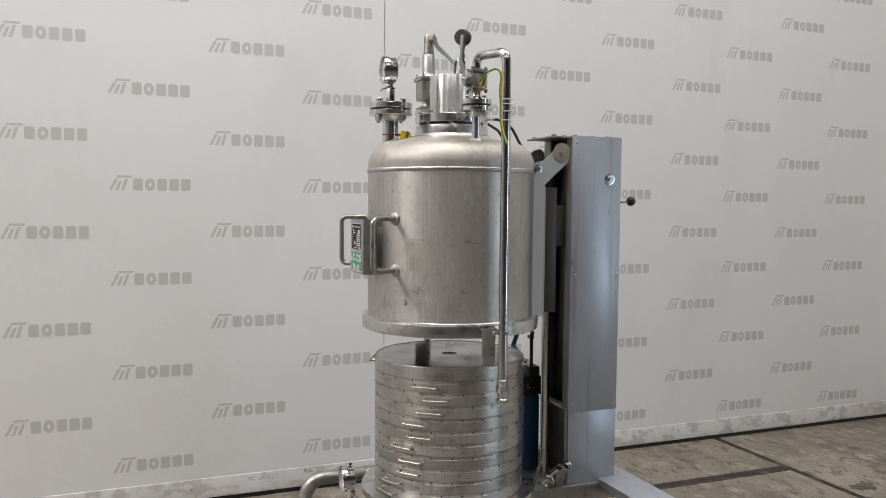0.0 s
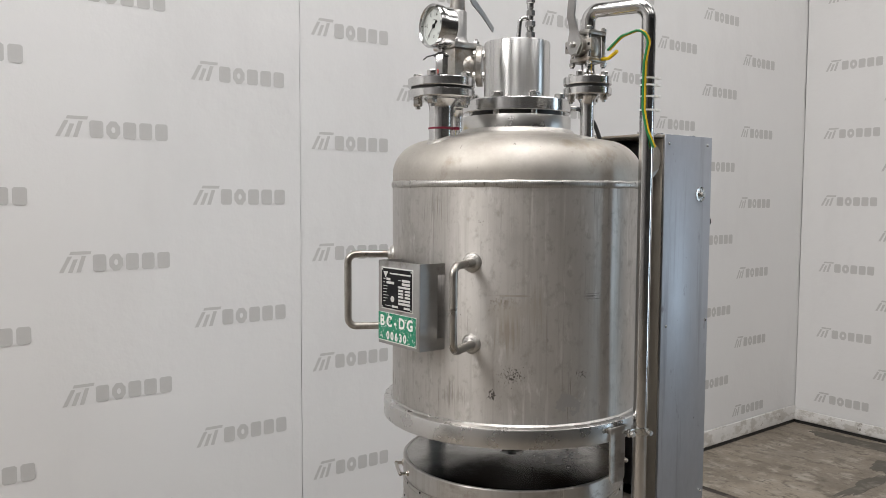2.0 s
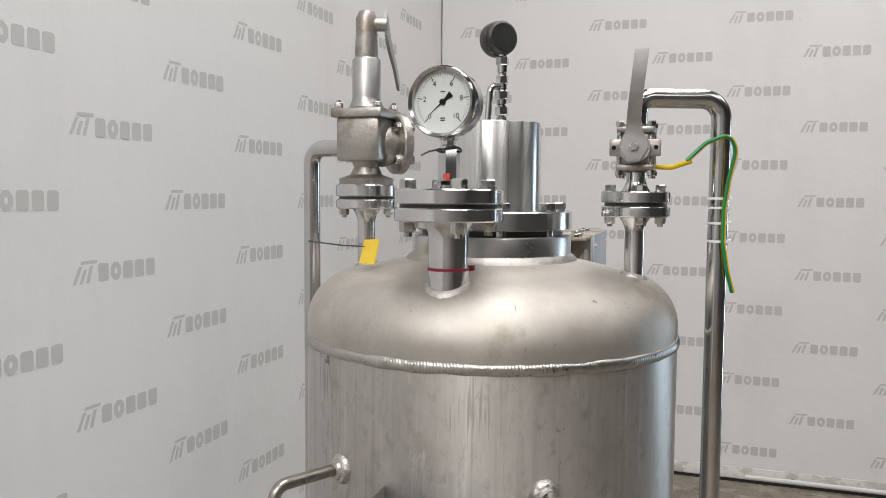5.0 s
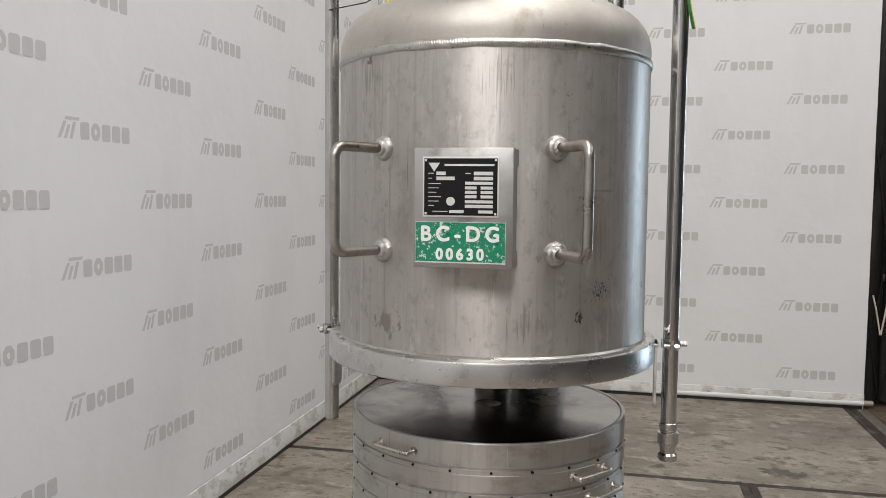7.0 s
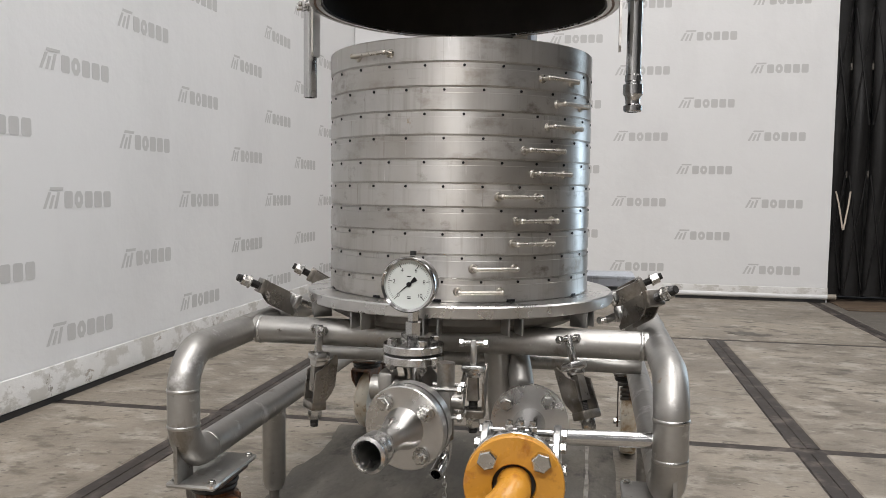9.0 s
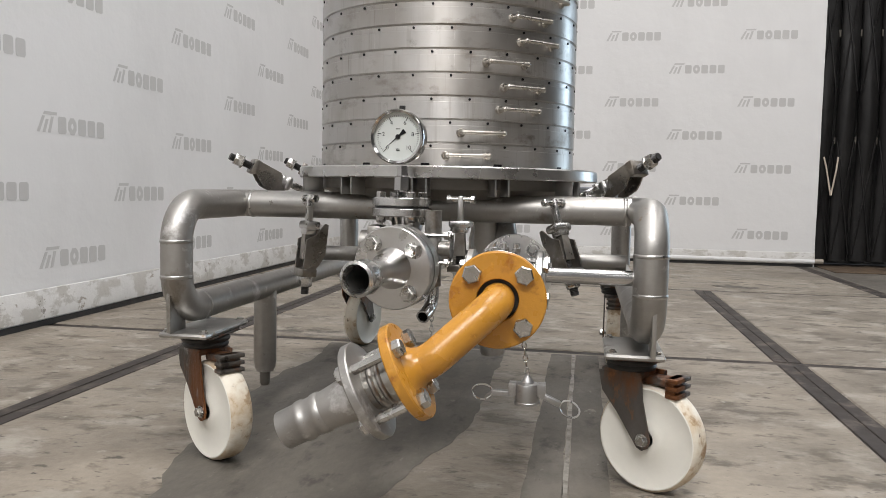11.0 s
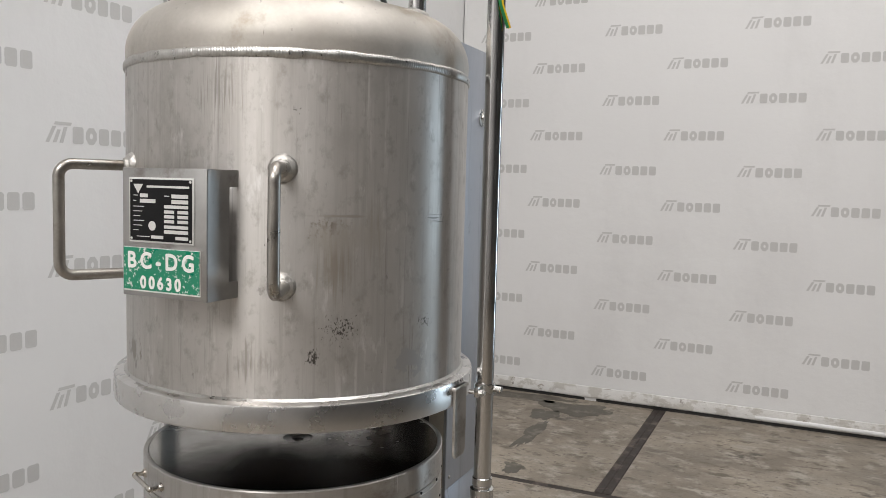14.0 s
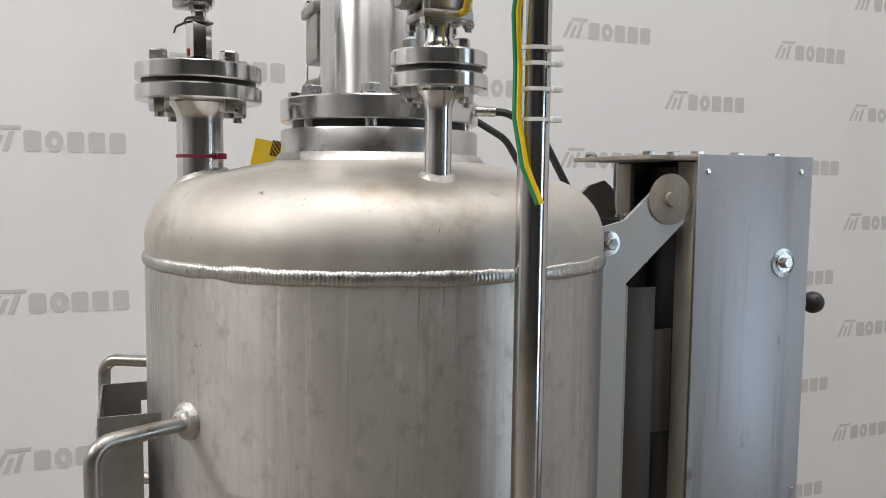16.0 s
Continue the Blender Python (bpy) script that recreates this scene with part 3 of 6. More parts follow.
def logo_shapes():
    """The printed mark as plain slanted bars and five plain blocks with a hole, right end at x = 0, foot at z = 0."""
    bm = bmesh.new()
    h, y0, y1 = 0.066, 0.0, 0.0004

    def quad(pts):
        a = [bm.verts.new((x, y0, z)) for x, z in pts]
        b = [bm.verts.new((x, y1, z)) for x, z in pts]
        bm.faces.new(a)
        bm.faces.new(b[::-1])
        skin(bm, [a, b])

    w, gap, c = 0.050, 0.012, 0.007
    x = [-(5 - k) * (w + gap) + gap for k in range(5)]
    for k in (0, 2, 3, 4):
        a = x[k]
        quad([(a + c, 0), (a + w - c, 0), (a + w, c), (a + w, h - c), (a + w - c, h), (a + c, h), (a, h - c), (a, c)])
    for k in range(8):
        a, b = math.pi / 4 * k + math.pi / 8, math.pi / 4 * (k + 1) + math.pi / 8
        quad([(x[1] + w / 2 + rx * math.cos(q), h / 2 + rz * math.sin(q)) for q, rx, rz in ((a, 0.008, 0.012), (a, 0.028, 0.036), (b, 0.028, 0.036), (b, 0.008, 0.012))])
    s = -5 * (w + gap) - 0.012
    quad([(s - 0.098, 0), (s - 0.082, 0), (s - 0.050, 0.062), (s - 0.066, 0.062)])
    quad([(s - 0.066, 0), (s - 0.050, 0), (s - 0.030, 0.050), (s - 0.046, 0.050)])
    quad([(s - 0.036, 0), (s - 0.020, 0), (s + 0.000, 0.062), (s - 0.016, 0.062)])
    quad([(s - 0.060, 0.068), (s + 0.016, 0.068), (s + 0.020, 0.080), (s - 0.055, 0.080)])
    return finish(bm, LOGO, "logo_mark")


LOGO_MESH = logo_shapes()


def banner(name, m, length, columns, fold, seed, label, hem=0.14):
    """A banner sheet with hem and printed marks; columns are (x of the mark's right end, lowest foot)."""
    ob = thing(name, (0, 0, 0), label, "banner", "white printed banners")
    ob.matrix_world = m
    part("sheet", cloth_sheet(length, BANNER_TOP, 0.003, fold, seed), CLOTH, ob)
    bm = bmesh.new()
    nx = 60
    prof = ((-0.002, 0.026), (-0.014, 0.030), (-0.018, 0.055), (-0.009, hem), (-0.004, hem + 0.002))
    lines = [[bm.verts.new((length * i / nx, y + min(0.0, cloth_fold(length * i / nx, z, fold, seed, length)) - 0.002 + 0.004 * noise.noise((length * i / nx * 4, z * 9, seed)), z)) for i in range(nx + 1)] for y, z in prof]
    for a, b in zip(lines, lines[1:]):
        for i in range(nx):
            bm.faces.new((a[i], a[i + 1], b[i + 1], b[i]))
    part("hem", bm, HEM, ob, "scuffed and dirty bottom hem")
    for x, z0 in columns:
        for k in range(8):
            z = z0 + 0.5155 * k
            me = LOGO_MESH.copy()
            for v in me.vertices:
                v.co.y += cloth_fold(x + v.co.x, z + v.co.z, fold, seed, length)
            mark = new("logo_mark", me)
            mark.parent = ob
            mark.location = (x, -0.0013, z)
    return ob


Y_N, X_E = 5.555, 7.155
L0 = -2.6
west_cols = [(1.08 - L0 - 0.52 * 6 + 0.52 * k, 0.224 + (0.258 if k % 2 == 0 else 0)) for k in range(10)]
banner("banner", pose(L0, Y_N, 0), 2.718 - L0, west_cols[1:], 0.0062, 1.3, "white cloth banner with rows of grey printed marks, on the wall")
east_cols = [(x - 2.722, 0.222 - 0.005 * k + (0.255 if k % 2 == 0 else 0)) for k, x in enumerate((3.198, 3.668, 4.158, 4.663, 5.241, 5.708, 6.200, 6.69))]
banner("banner", pose(2.722, Y_N + 0.004, 0), X_E - 2.722 + 0.03, east_cols, 0.0062, 7.7, "white cloth banner with grey printed marks overlapping its neighbour")
right_cols = [(Y_N - y, 0.205 + (0.257 if k % 2 else 0)) for k, y in enumerate((4.985, 4.545, 3.982, 3.518, 2.997, 2.505, 1.979))]
banner("banner", pose(X_E, Y_N - 0.004, 0, 0, 0, -90), Y_N - 1.775, right_cols, 0.0062, 4.2, "white cloth banner with grey printed marks beside the black curtain", 0.11)
# black strips paint the shade in the gap below the banners
for name, lo, hi in (("gap_shade", (L0, Y_N - 0.004, 0.0), (X_E, Y1, 0.022)), ("gap_shade", (X_E - 0.004, 1.78, 0.0), (X1, Y_N - 0.006, 0.022))):
    bm = bmesh.new()
    block(bm, lo, hi)
    solid("trim", bm, RUBBER, "black strip painting the shaded gap under the banner", "trim", "structure")
roller = thing("banner_roller", (X_E - 0.004, 1.70, 0.045), "pale roller tube sewn into the banner's foot", "banner roller")
bm = bmesh.new()
rod(bm, (0, 0.072, 0), (0, 1.5, 0), 0.022)
part("sleeve", bm, CLOTH, roller)
bm = bmesh.new()
rod(bm, (0, 0.008, 0), (0, 0.074, 0), 0.0205)
part("tube_end", bm, STRIP, roller, "bare brownish steel tube end")

# black folding curtain beyond the banner
curtain = thing("folding_curtain", (X1 - 0.05, 1.80, 0), "black pleated folding curtain with worn patches beside the white banner", "curtain")
FOLDS, STEP, C_TOP = 12, 0.152, 4.6


def pleat_depth(s, z):
    """How far a pleat bulges at the share s across it; it flattens towards the crossing bars."""
    band = 0.5 + 0.5 * math.cos(2 * math.pi * (z - 1.15) / 1.55)
    return 0.055 * math.sin(math.pi * min(1, max(0, s))) ** 0.6 * (0.45 + 0.55 * band)


for k in range(FOLDS):
    bm = bmesh.new()
    front, back = [], []
    for n in range(47):
        z = 0.05 + (C_TOP - 0.05) * n / 46
        lean = 0.010 * math.sin(z * 2.1 + k)
        cols = [(-pleat_depth(i / 10, z) - 0.006 * noise.noise((i * 0.3, z * 2.0, k * 3.1)), -(k + 0.04 + 0.92 * i / 10) * STEP + lean) for i in range(11)]
        front.append([bm.verts.new((x, y, z)) for x, y in cols])
        back.append([bm.verts.new((x + 0.005, y, z)) for x, y in cols])
    skin(bm, front, close=False)
    skin(bm, back, close=False)
    edge = [r[0] for r in front], [r[0] for r in back], [r[-1] for r in front], [r[-1] for r in back]
    skin(bm, [edge[0], edge[1]], close=False)
    skin(bm, [edge[2], edge[3]], close=False)
    part("pleat", bm, CURTAIN, curtain, smooth=60)
    for z0, z1 in ((0.10, 0.98), (1.36, 2.24), (2.90, 3.78)):
        for a, b in ((0.10, 0.92), (0.92, 0.10)):
            bm = bmesh.new()
            swept(bm, [(-pleat_depth(a + (b - a) * q, z0 + (z1 - z0) * q) - 0.006, -(k + a + (b - a) * q) * STEP, z0 + (z1 - z0) * q) for q in (0, 0.2, 0.4, 0.6, 0.8, 1)], 0.0075, 6)
            part("scissor_bar", bm, CURTAIN, curtain)
    for z in (0.98, 1.80):
        bm = bmesh.new()
        rod(bm, (-0.004, -(k + 0.02) * STEP, z - 0.02), (-0.012, -(k + 0.0) * STEP, z + 0.03), 0.007, seg=8)
        part("hinge_pin", bm, DULL, curtain)
for y0, y1 in ((-0.068, -0.128), (-0.172, -0.132)):
    bm = bmesh.new()
    swept(bm, [(-0.066, y0, 0.855), (-0.070, (y0 * 2 + y1) / 3 - 0.003, 0.76), (-0.070, y1, 0.56)], 0.0065, 8)
    part("bare_strip", bm, TAN, curtain, "pale bare canvas strip where the black has worn off")
bm = bmesh.new()
block(bm, (6.735, -2.9, 0.0), (X1 + 0.10, 1.745, 0.006), 0.002)
block(bm, (6.705, -2.9, 0.0), (6.732, 1.745, 0.012), 0.003)
solid("threshold", bm, mat("rusty_threshold", (0.125, 0.088, 0.056), 0.6, 0.2, spread=0.3, second=(0.07, 0.05, 0.036), second_scale=6, second_edge=(0.45, 0.6), second_stretch=(4, 0.6, 1)), "brown rusty steel floor rail below the curtain", "floor rail", "structure")

# ---- pressure filter on its trolley ----
filter_ob = thing("pressure_filter", (OX, OY, 0), "stainless steel pressure filter with raised bell on a wheeled tubular trolley", "pressure filter")


def bell_z(r):
    """Height of the domed head over the weld at radius r."""
    if r < 0.235:
        return 2.003 - (0.62 - math.sqrt(0.62 ** 2 - r ** 2))
    a = math.sqrt(max(0.0, 1 - ((r - 0.235) / 0.094) ** 2))
    return 1.868 + 0.0885 * a


R_BELL, Z_WELD, Z_RIM0, Z_RIM1 = 0.329, 1.842, 1.232, 1.279
bm = bmesh.new()
turned(bm, [(R_BELL, Z_RIM1), (R_BELL, 1.45), (R_BELL, 1.65), (R_BELL, Z_WELD), (R_BELL - 0.005, Z_WELD), (R_BELL - 0.005, Z_RIM1)], seg=96, closed=True)
part("bell_shell", bm, SHELL, filter_ob, "brushed stainless bell jacket with dark run marks")
# added inner skin puts the bell's inside shade into its colour
bm = bmesh.new()
turned(bm, [(R_BELL - 0.0055, Z_RIM0 + 0.004), (R_BELL - 0.0055, Z_WELD - 0.002), (0.0, Z_WELD - 0.002), (0.0, Z_WELD - 0.005), (R_BELL - 0.0085, Z_WELD - 0.005), (R_BELL - 0.0085, Z_RIM0 + 0.004), (R_BELL - 0.0055, Z_RIM0 + 0.004)], seg=96)
part("bell_lining", bm, LINING, filter_ob, "inside of the bell, painted dark brown for its shade")
bm = bmesh.new()
outer = [(R_BELL - 0.001, Z_WELD)] + [(0.235 + 0.094 * math.cos(radians(a)), 1.868 + 0.0885 * math.sin(radians(a))) for a in range(0, 85, 7)]
crown0 = outer[-1][1]
outer += [(r, crown0 + (bell_z(r) - bell_z(0.235)) * 0.72) for r in (0.225, 0.21, 0.18, 0.15, 0.12, 0.08)]
inner = [(max(r - 0.005, 0.01), z - 0.006) for r, z in outer][::-1]
turned(bm, outer + inner, seg=96, closed=True)
part("dome", bm, DOME, filter_ob, "matt blasted domed head")
DOME_LINE = outer


def dome_at(r):
    pts = sorted(DOME_LINE)
    return float(np.interp(r, [p[0] for p in pts], [p[1] for p in pts]))


bm = bmesh.new()
prof = [(R_BELL - 0.001 + 0.0042 * math.cos(radians(a)), Z_WELD + 0.0088 * math.sin(radians(a))) for a in range(-100, 101, 20)]
seg = 1800
rings = []
for k in range(seg):
    a = 2 * math.pi * k / seg
    line = []
    for i, (r, z) in enumerate(prof):
        s = 1 + 0.075 * math.sin(k * 1.45 + abs(i - 5) * 0.7) + 0.30 * noise.noise((k * 0.025, 0.3, 2.0)) + 0.10 * noise.noise((k * 0.16, i * 0.4, 5.0))
        rr = R_BELL - 0.001 + (r - R_BELL + 0.001) * s
        line.append(bm.verts.new((rr * math.cos(a), rr * math.sin(a), Z_WELD + (z - Z_WELD) * s + 0.0012 * noise.noise((k * 0.02, 4.0, 0)))))
    rings.append(line)
rings.append(rings[0])
skin(bm, rings, close=False)
part("weld_bead", bm, WELD, filter_ob, "rippled bright weld seam", smooth=60)
bm = bmesh.new()
turned(bm, [(0.352, Z_RIM0 + 0.002), (0.352, Z_RIM1 - 0.006), (0.3505, Z_RIM1 - 0.002), (0.347, Z_RIM1), (R_BELL - 0.004, Z_RIM1 + 0.002), (R_BELL - 0.004, Z_RIM0), (0.335, Z_RIM0), (0.335, Z_RIM0 + 0.008), (0.341, Z_RIM0 + 0.008), (0.341, Z_RIM0), (0.350, Z_RIM0)], seg=96, closed=True)
part("rim_flange", bm, RIM, filter_ob, "bright machined bottom flange ring")
bm = bmesh.new()
turned(bm, [(0.3352, Z_RIM0 + 0.001), (0.3408, Z_RIM0 + 0.001), (0.3408, Z_RIM0 + 0.008), (0.3352, Z_RIM0 + 0.008)], seg=96, closed=True)
part("gasket_ring", bm, GASKET, filter_ob, "brown rubber sealing ring")
bm = bmesh.new()
turned(bm, [(R_BELL + 0.0005, Z_RIM1 + 0.005), (R_BELL + 0.006, Z_RIM1 + 0.0005), (R_BELL - 0.002, Z_RIM1 - 0.001)], seg=96)
part("foot_weld", bm, WELD, filter_ob)

# grab handles
for s in (1, -1):
    a = radians(180 - s * 29.4)
    root = Vector((R_BELL * math.cos(a), R_BELL * math.sin(a), 0))
    out = Vector((-0.389, s * 0.221, 0))
    zu, zl = 1.660, 1.470
    bm = bmesh.new()
    swept(bm, rounded([root + Vector((0.01, 0, zu)), out + Vector((0, 0, zu)), out + Vector((0, 0, zl)), root + Vector((0.01, 0, zl))], 0.022), 0.0094, 18)
    h = part("handle", bm, HANDLE, filter_ob, "bent round steel grab handle")
    for z in (zu, zl):
        bm = bmesh.new()
        n_ = Vector((math.cos(a), math.sin(a), 0))
        p = root + Vector((0, 0, z)) - n_ * 0.002
        turned(bm, [(0.0, 0.006), (0.0085, 0.017), (0.0125, 0.0155), (0.0145, 0.011), (0.019, 0.0095), (0.0215, 0.006), (0.0235, 0.002), (0.0235, -0.006)], p, n_, 40)
        for q in bm.verts:
            q.co += n_.cross(Vector((0, 0, 1))) * 0.0014 * noise.noise(q.co * 260) + Vector((0, 0, 0.0014 * noise.noise(q.co * 210 + Vector((9, 0, 0)))))
        part("boss", bm, BEAD, h, "rough welded boss")

# name plate holder with sign
XF = -0.386
bm = bmesh.new()
block(bm, (XF - 0.0025, -0.096, 1.450), (XF, 0.076, 1.655), 0.001)
holder = part("plate_holder", bm, GREY_STEEL, filter_ob, "bent sheet steel plate holder")
for y in (0.0735, -0.0935):
    o = 0.0025 if y > 0 else -0.0025
    bm = bmesh.new()
    prism(bm, [(XF, 1.450), (-0.314, 1.450), (-0.314, 1.477), (-0.336, 1.477), (-0.336, 1.628), (-0.314, 1.628), (-0.314, 1.655), (XF, 1.655)], abs(o), Matrix(((1, 0, 0, 0), (0, 0, 1, min(y, y + o)), (0, 1, 0, 0), (0, 0, 0, 1))))
    part("holder_side", bm, GREY_STEEL, holder)
bm = bmesh.new()
block(bm, (XF, -0.093, 1.4505), (-0.33, 0.073, 1.4530))
part("holder_foot", bm, GREY_STEEL, holder)
bm = bmesh.new()
block(bm, (XF - 0.0045, -0.072, 1.537), (XF - 0.0026, 0.060, 1.640), 0.0006)
part("name_plate", bm, FIELD, holder, "small black and silver type plate")


def bars(rows, material, name, parent, x, label=""):
    """Flat bars on the plate; rows of (y0, y1, z0, z1)."""
    bm_ = bmesh.new()
    for y0_, y1_, z0_, z1_ in rows:
        block(bm_, (x - 0.0006, min(y0_, y1_), z0_), (x, max(y0_, y1_), z1_))
    return part(name, bm_, material, parent, label)


xp = XF - 0.0045
bars([(-0.0695, 0.0575, 1.5400, 1.6370)], BLACK, "print_ground", holder, xp)
fields = [(0.036, 0.020, 1.6085, 1.6145), (0.036, 0.004, 1.6000, 1.6060), (-0.029, -0.062, 1.6085, 1.6145), (-0.029, -0.062, 1.6000, 1.6060), (-0.014, -0.062, 1.5925, 1.5975)]
fields += [(-0.014, -0.034, 1.5845 - 0.0075 * k, 1.5895 - 0.0075 * k) for k in range(3)] + [(-0.041, -0.062, 1.5845 - 0.0075 * k, 1.5895 - 0.0075 * k) for k in range(3)]
fields += [(-0.014, -0.062, 1.5610, 1.5660), (-0.014, -0.062, 1.5530, 1.5585), (0.013, -0.012, 1.5440, 1.5490), (-0.037, -0.062, 1.5440, 1.5490)]
fields += [(0.022, -0.064, 1.6240, 1.6275)] + [(0.050, 0.028 + 0.004 * (k % 3), 1.5935 - 0.0075 * k, 1.5947 - 0.0075 * k) for k in range(5)]
fields += [(0.050, 0.041, 1.6110, 1.6122), (0.050, 0.044, 1.6025, 1.6037), (-0.014, -0.024, 1.6110, 1.6122), (0.043, 0.016, 1.5460, 1.5472), (0.050, 0.040, 1.5560, 1.5572)]
bars(fields, FIELD, "print_field", holder, xp - 0.0006, "pale blank fields and unreadable small print")
bm = bmesh.new()
prism(bm, [(-0.010, 0.006), (0.010, 0.006), (0, -0.009)], 0.0006, Matrix(((0, 0, -1, xp - 0.0006), (-1, 0, 0, 0.040), (0, 1, 0, 1.6235), (0, 0, 0, 1))))
part("print_emblem", bm, FIELD, holder)
bm = bmesh.new()
rod(bm, (xp - 0.0012, 0.011, 1.5640), (xp - 0.0004, 0.011, 1.5640), 0.0075, seg=24)
part("print_seal", bm, FIELD, holder)
for y in (0.0545, -0.0665):
    for z in (1.543, 1.634):
        bm = bmesh.new()
        rod(bm, (xp - 0.0012, y, z), (xp, y, z), 0.0022, seg=10)
        part("rivet", bm, FIELD, holder)
bm = bmesh.new()
block(bm, (XF - 0.0042, -0.0845, 1.458), (XF - 0.0026, 0.0725, 1.5285), 0.0)
part("sign_backing", bm, LETTER, holder)
bm = bmesh.new()
block(bm, (XF - 0.0052, -0.0840, 1.4605), (XF - 0.0042, 0.0720, 1.5280), 0.0)
part("green_sign", bm, GREEN, holder, "chipped green enamel sign with white letters")
turn_m = Matrix(((0, 0, -1, 0), (-1, 0, 0, 0), (0, 1, 0, 0), (0, 0, 0, 1)))
for words, wide, high, z in (("BC-DG", 0.134, 0.0250, 1.5085), ("00630", 0.082, 0.0185, 1.4735)):
    me = text_mesh(words, 1.0, 0.0, Matrix.Identity(4), "sign_letters", 1.45)
    xs, ys = [v.co.x for v in me.vertices], [v.co.y for v in me.vertices]
    kx, ky = wide / (max(xs) - min(xs)), high / (max(ys) - min(ys))
    fit_m = Matrix.Diagonal((kx, ky, 1, 1)) @ Matrix.Translation((-(max(xs) + min(xs)) / 2, -(max(ys) + min(ys)) / 2, 0))
    me.transform(Matrix.Translation((XF - 0.0058, -0.006, z)) @ turn_m @ fit_m)
    me.materials.clear()
    me.materials.append(LETTER)
    bm = bmesh.new()
    for k in range(5):
        a = 2 * math.pi * k / 5
        off = Matrix.Translation((-0.00006 * k, 0.0013 * math.cos(a), 0.0013 * math.sin(a)))
        me.transform(off)
        bm.from_mesh(me)
        me.transform(off.inverted())
    bm.to_mesh(me)
    bm.free()
    o = new("sign_letters", me)
    o.parent = holder


# nozzles and fittings on the head
def flange_pair(name, place, r, z0, z1, z2, z3, bolts, circle, across, parent, bore=0.02, start=math.pi / 4):
    """A lower and an upper flange with a gap between them and bolts through both; returns the lower one."""
    for k, (a, b) in enumerate(((z0, z1), (z2, z3))):
        b_ = bmesh.new()
        turned(b_, [(bore, a), (r - 0.002, a), (r, a + 0.002), (r, b - 0.002), (r - 0.002, b), (bore, b)], (place[0], place[1], 0), seg=56, closed=True)
        o_ = part(name, b_, POLISH, parent, "turned steel flange")
    b_ = bmesh.new()
    rod(b_, (*place, z1 - 0.001), (*place, z2 + 0.001), r * 0.90, seg=40)
    part("gasket", b_, RUBBER, parent)
    for k in range(bolts):
        ang = start + 2 * math.pi * k / bolts
        b_ = bmesh.new()
        p = Vector((place[0] + circle * math.cos(ang), place[1] + circle * math.sin(ang), z3))
        rod(b_, p, p + Vector((0, 0, 0.0015)), across * 0.62, seg=16)
        hexed(b_, p + Vector((0, 0, 0.0015)), (0, 0, 1), across, across * 0.6, ang)
        q = Vector((p.x, p.y, z0))
        hexed(b_, q, (0, 0, -1), across, across * 0.75, ang * 2)
        rod(b_, q - Vector((0, 0, across * 1.05)), p, across * 0.29, seg=10)
        part("bolt", b_, BOLT, parent)


NG, NR, NS = (-0.255, -0.002), (-0.006, -0.254), (-0.008, 0.243)


def nozzle(name, place, r, neck, z1, parent, label):
    b_ = bmesh.new()
    zb = dome_at(math.hypot(*place)) - 0.03
    turned(b_, [(r, zb), (r, z1 - 0.028), (r, z1 - 0.024), (r + 0.12 * (neck - r), z1 - 0.018), (r + 0.45 * (neck - r), z1 - 0.010), (neck, z1 - 0.003), (neck, z1)], (*place, 0), seg=36)
    o_ = part(name, b_, POLISH, parent, label)
    b_ = bmesh.new()
    k = 40
    d = Vector((place[0], place[1], 0)).normalized()
    lines = []
    for i in range(k):
        a_ = 2 * math.pi * i / k
        off = Vector((math.cos(a_), math.sin(a_), 0))
        line = []
        for rr, dz in ((r, 0.006), (r + 0.003, 0.0045), (r + 0.006, 0.001), (r + 0.0075, -0.004)):
            s_ = rr * (1 + 0.03 * math.sin(i * 2.3))
            x_, y_ = place[0] + off.x * s_, place[1] + off.y * s_
            line.append(b_.verts.new((x_, y_, dome_at(math.hypot(x_, y_)) + dz)))
        lines.append(line)
    lines.append(lines[0])
    skin(b_, lines, close=False)
    part("fillet_weld", b_, BEAD, o_, smooth=60)
    return o_


noz_g = nozzle("gauge_nozzle", NG, 0.0305, 0.042, 2.053, filter_ob, "stainless nozzle with a gauge flange")
flange_pair("flange", NG, 0.0825, 2.051, 2.071, 2.077, 2.099, 4, 0.0625, 0.022, noz_g, 0.02, 0.55)
noz_r = nozzle("valve_nozzle", NR, 0.0165, 0.026, 2.056, filter_ob, "slim stainless nozzle below the ball valve")
flange_pair("flange", NR, 0.0575, 2.055, 2.073, 2.079, 2.098, 4, 0.0425, 0.016, noz_r, 0.012, 0.3)
noz_s = nozzle("relief_nozzle", NS, 0.0168, 0.026, 2.062, filter_ob, "slim stainless nozzle below the relief valve")
flange_pair("flange", NS, 0.0575, 2.062, 2.080, 2.085, 2.107, 4, 0.0425, 0.016, noz_s, 0.012, 0.6)
bm = bmesh.new()
turned(bm, [(0.0306, 1.9765), (0.0320, 1.977), (0.0320, 1.981), (0.0306, 1.9815)], (*NG, 0), seg=36, closed=True)
block(bm, (-0.236, -0.036, 1.975), (-0.224, -0.026, 1.983), 0.001)
part("cable_tie", bm, RED_TIE, noz_g, "dark red cable tie")


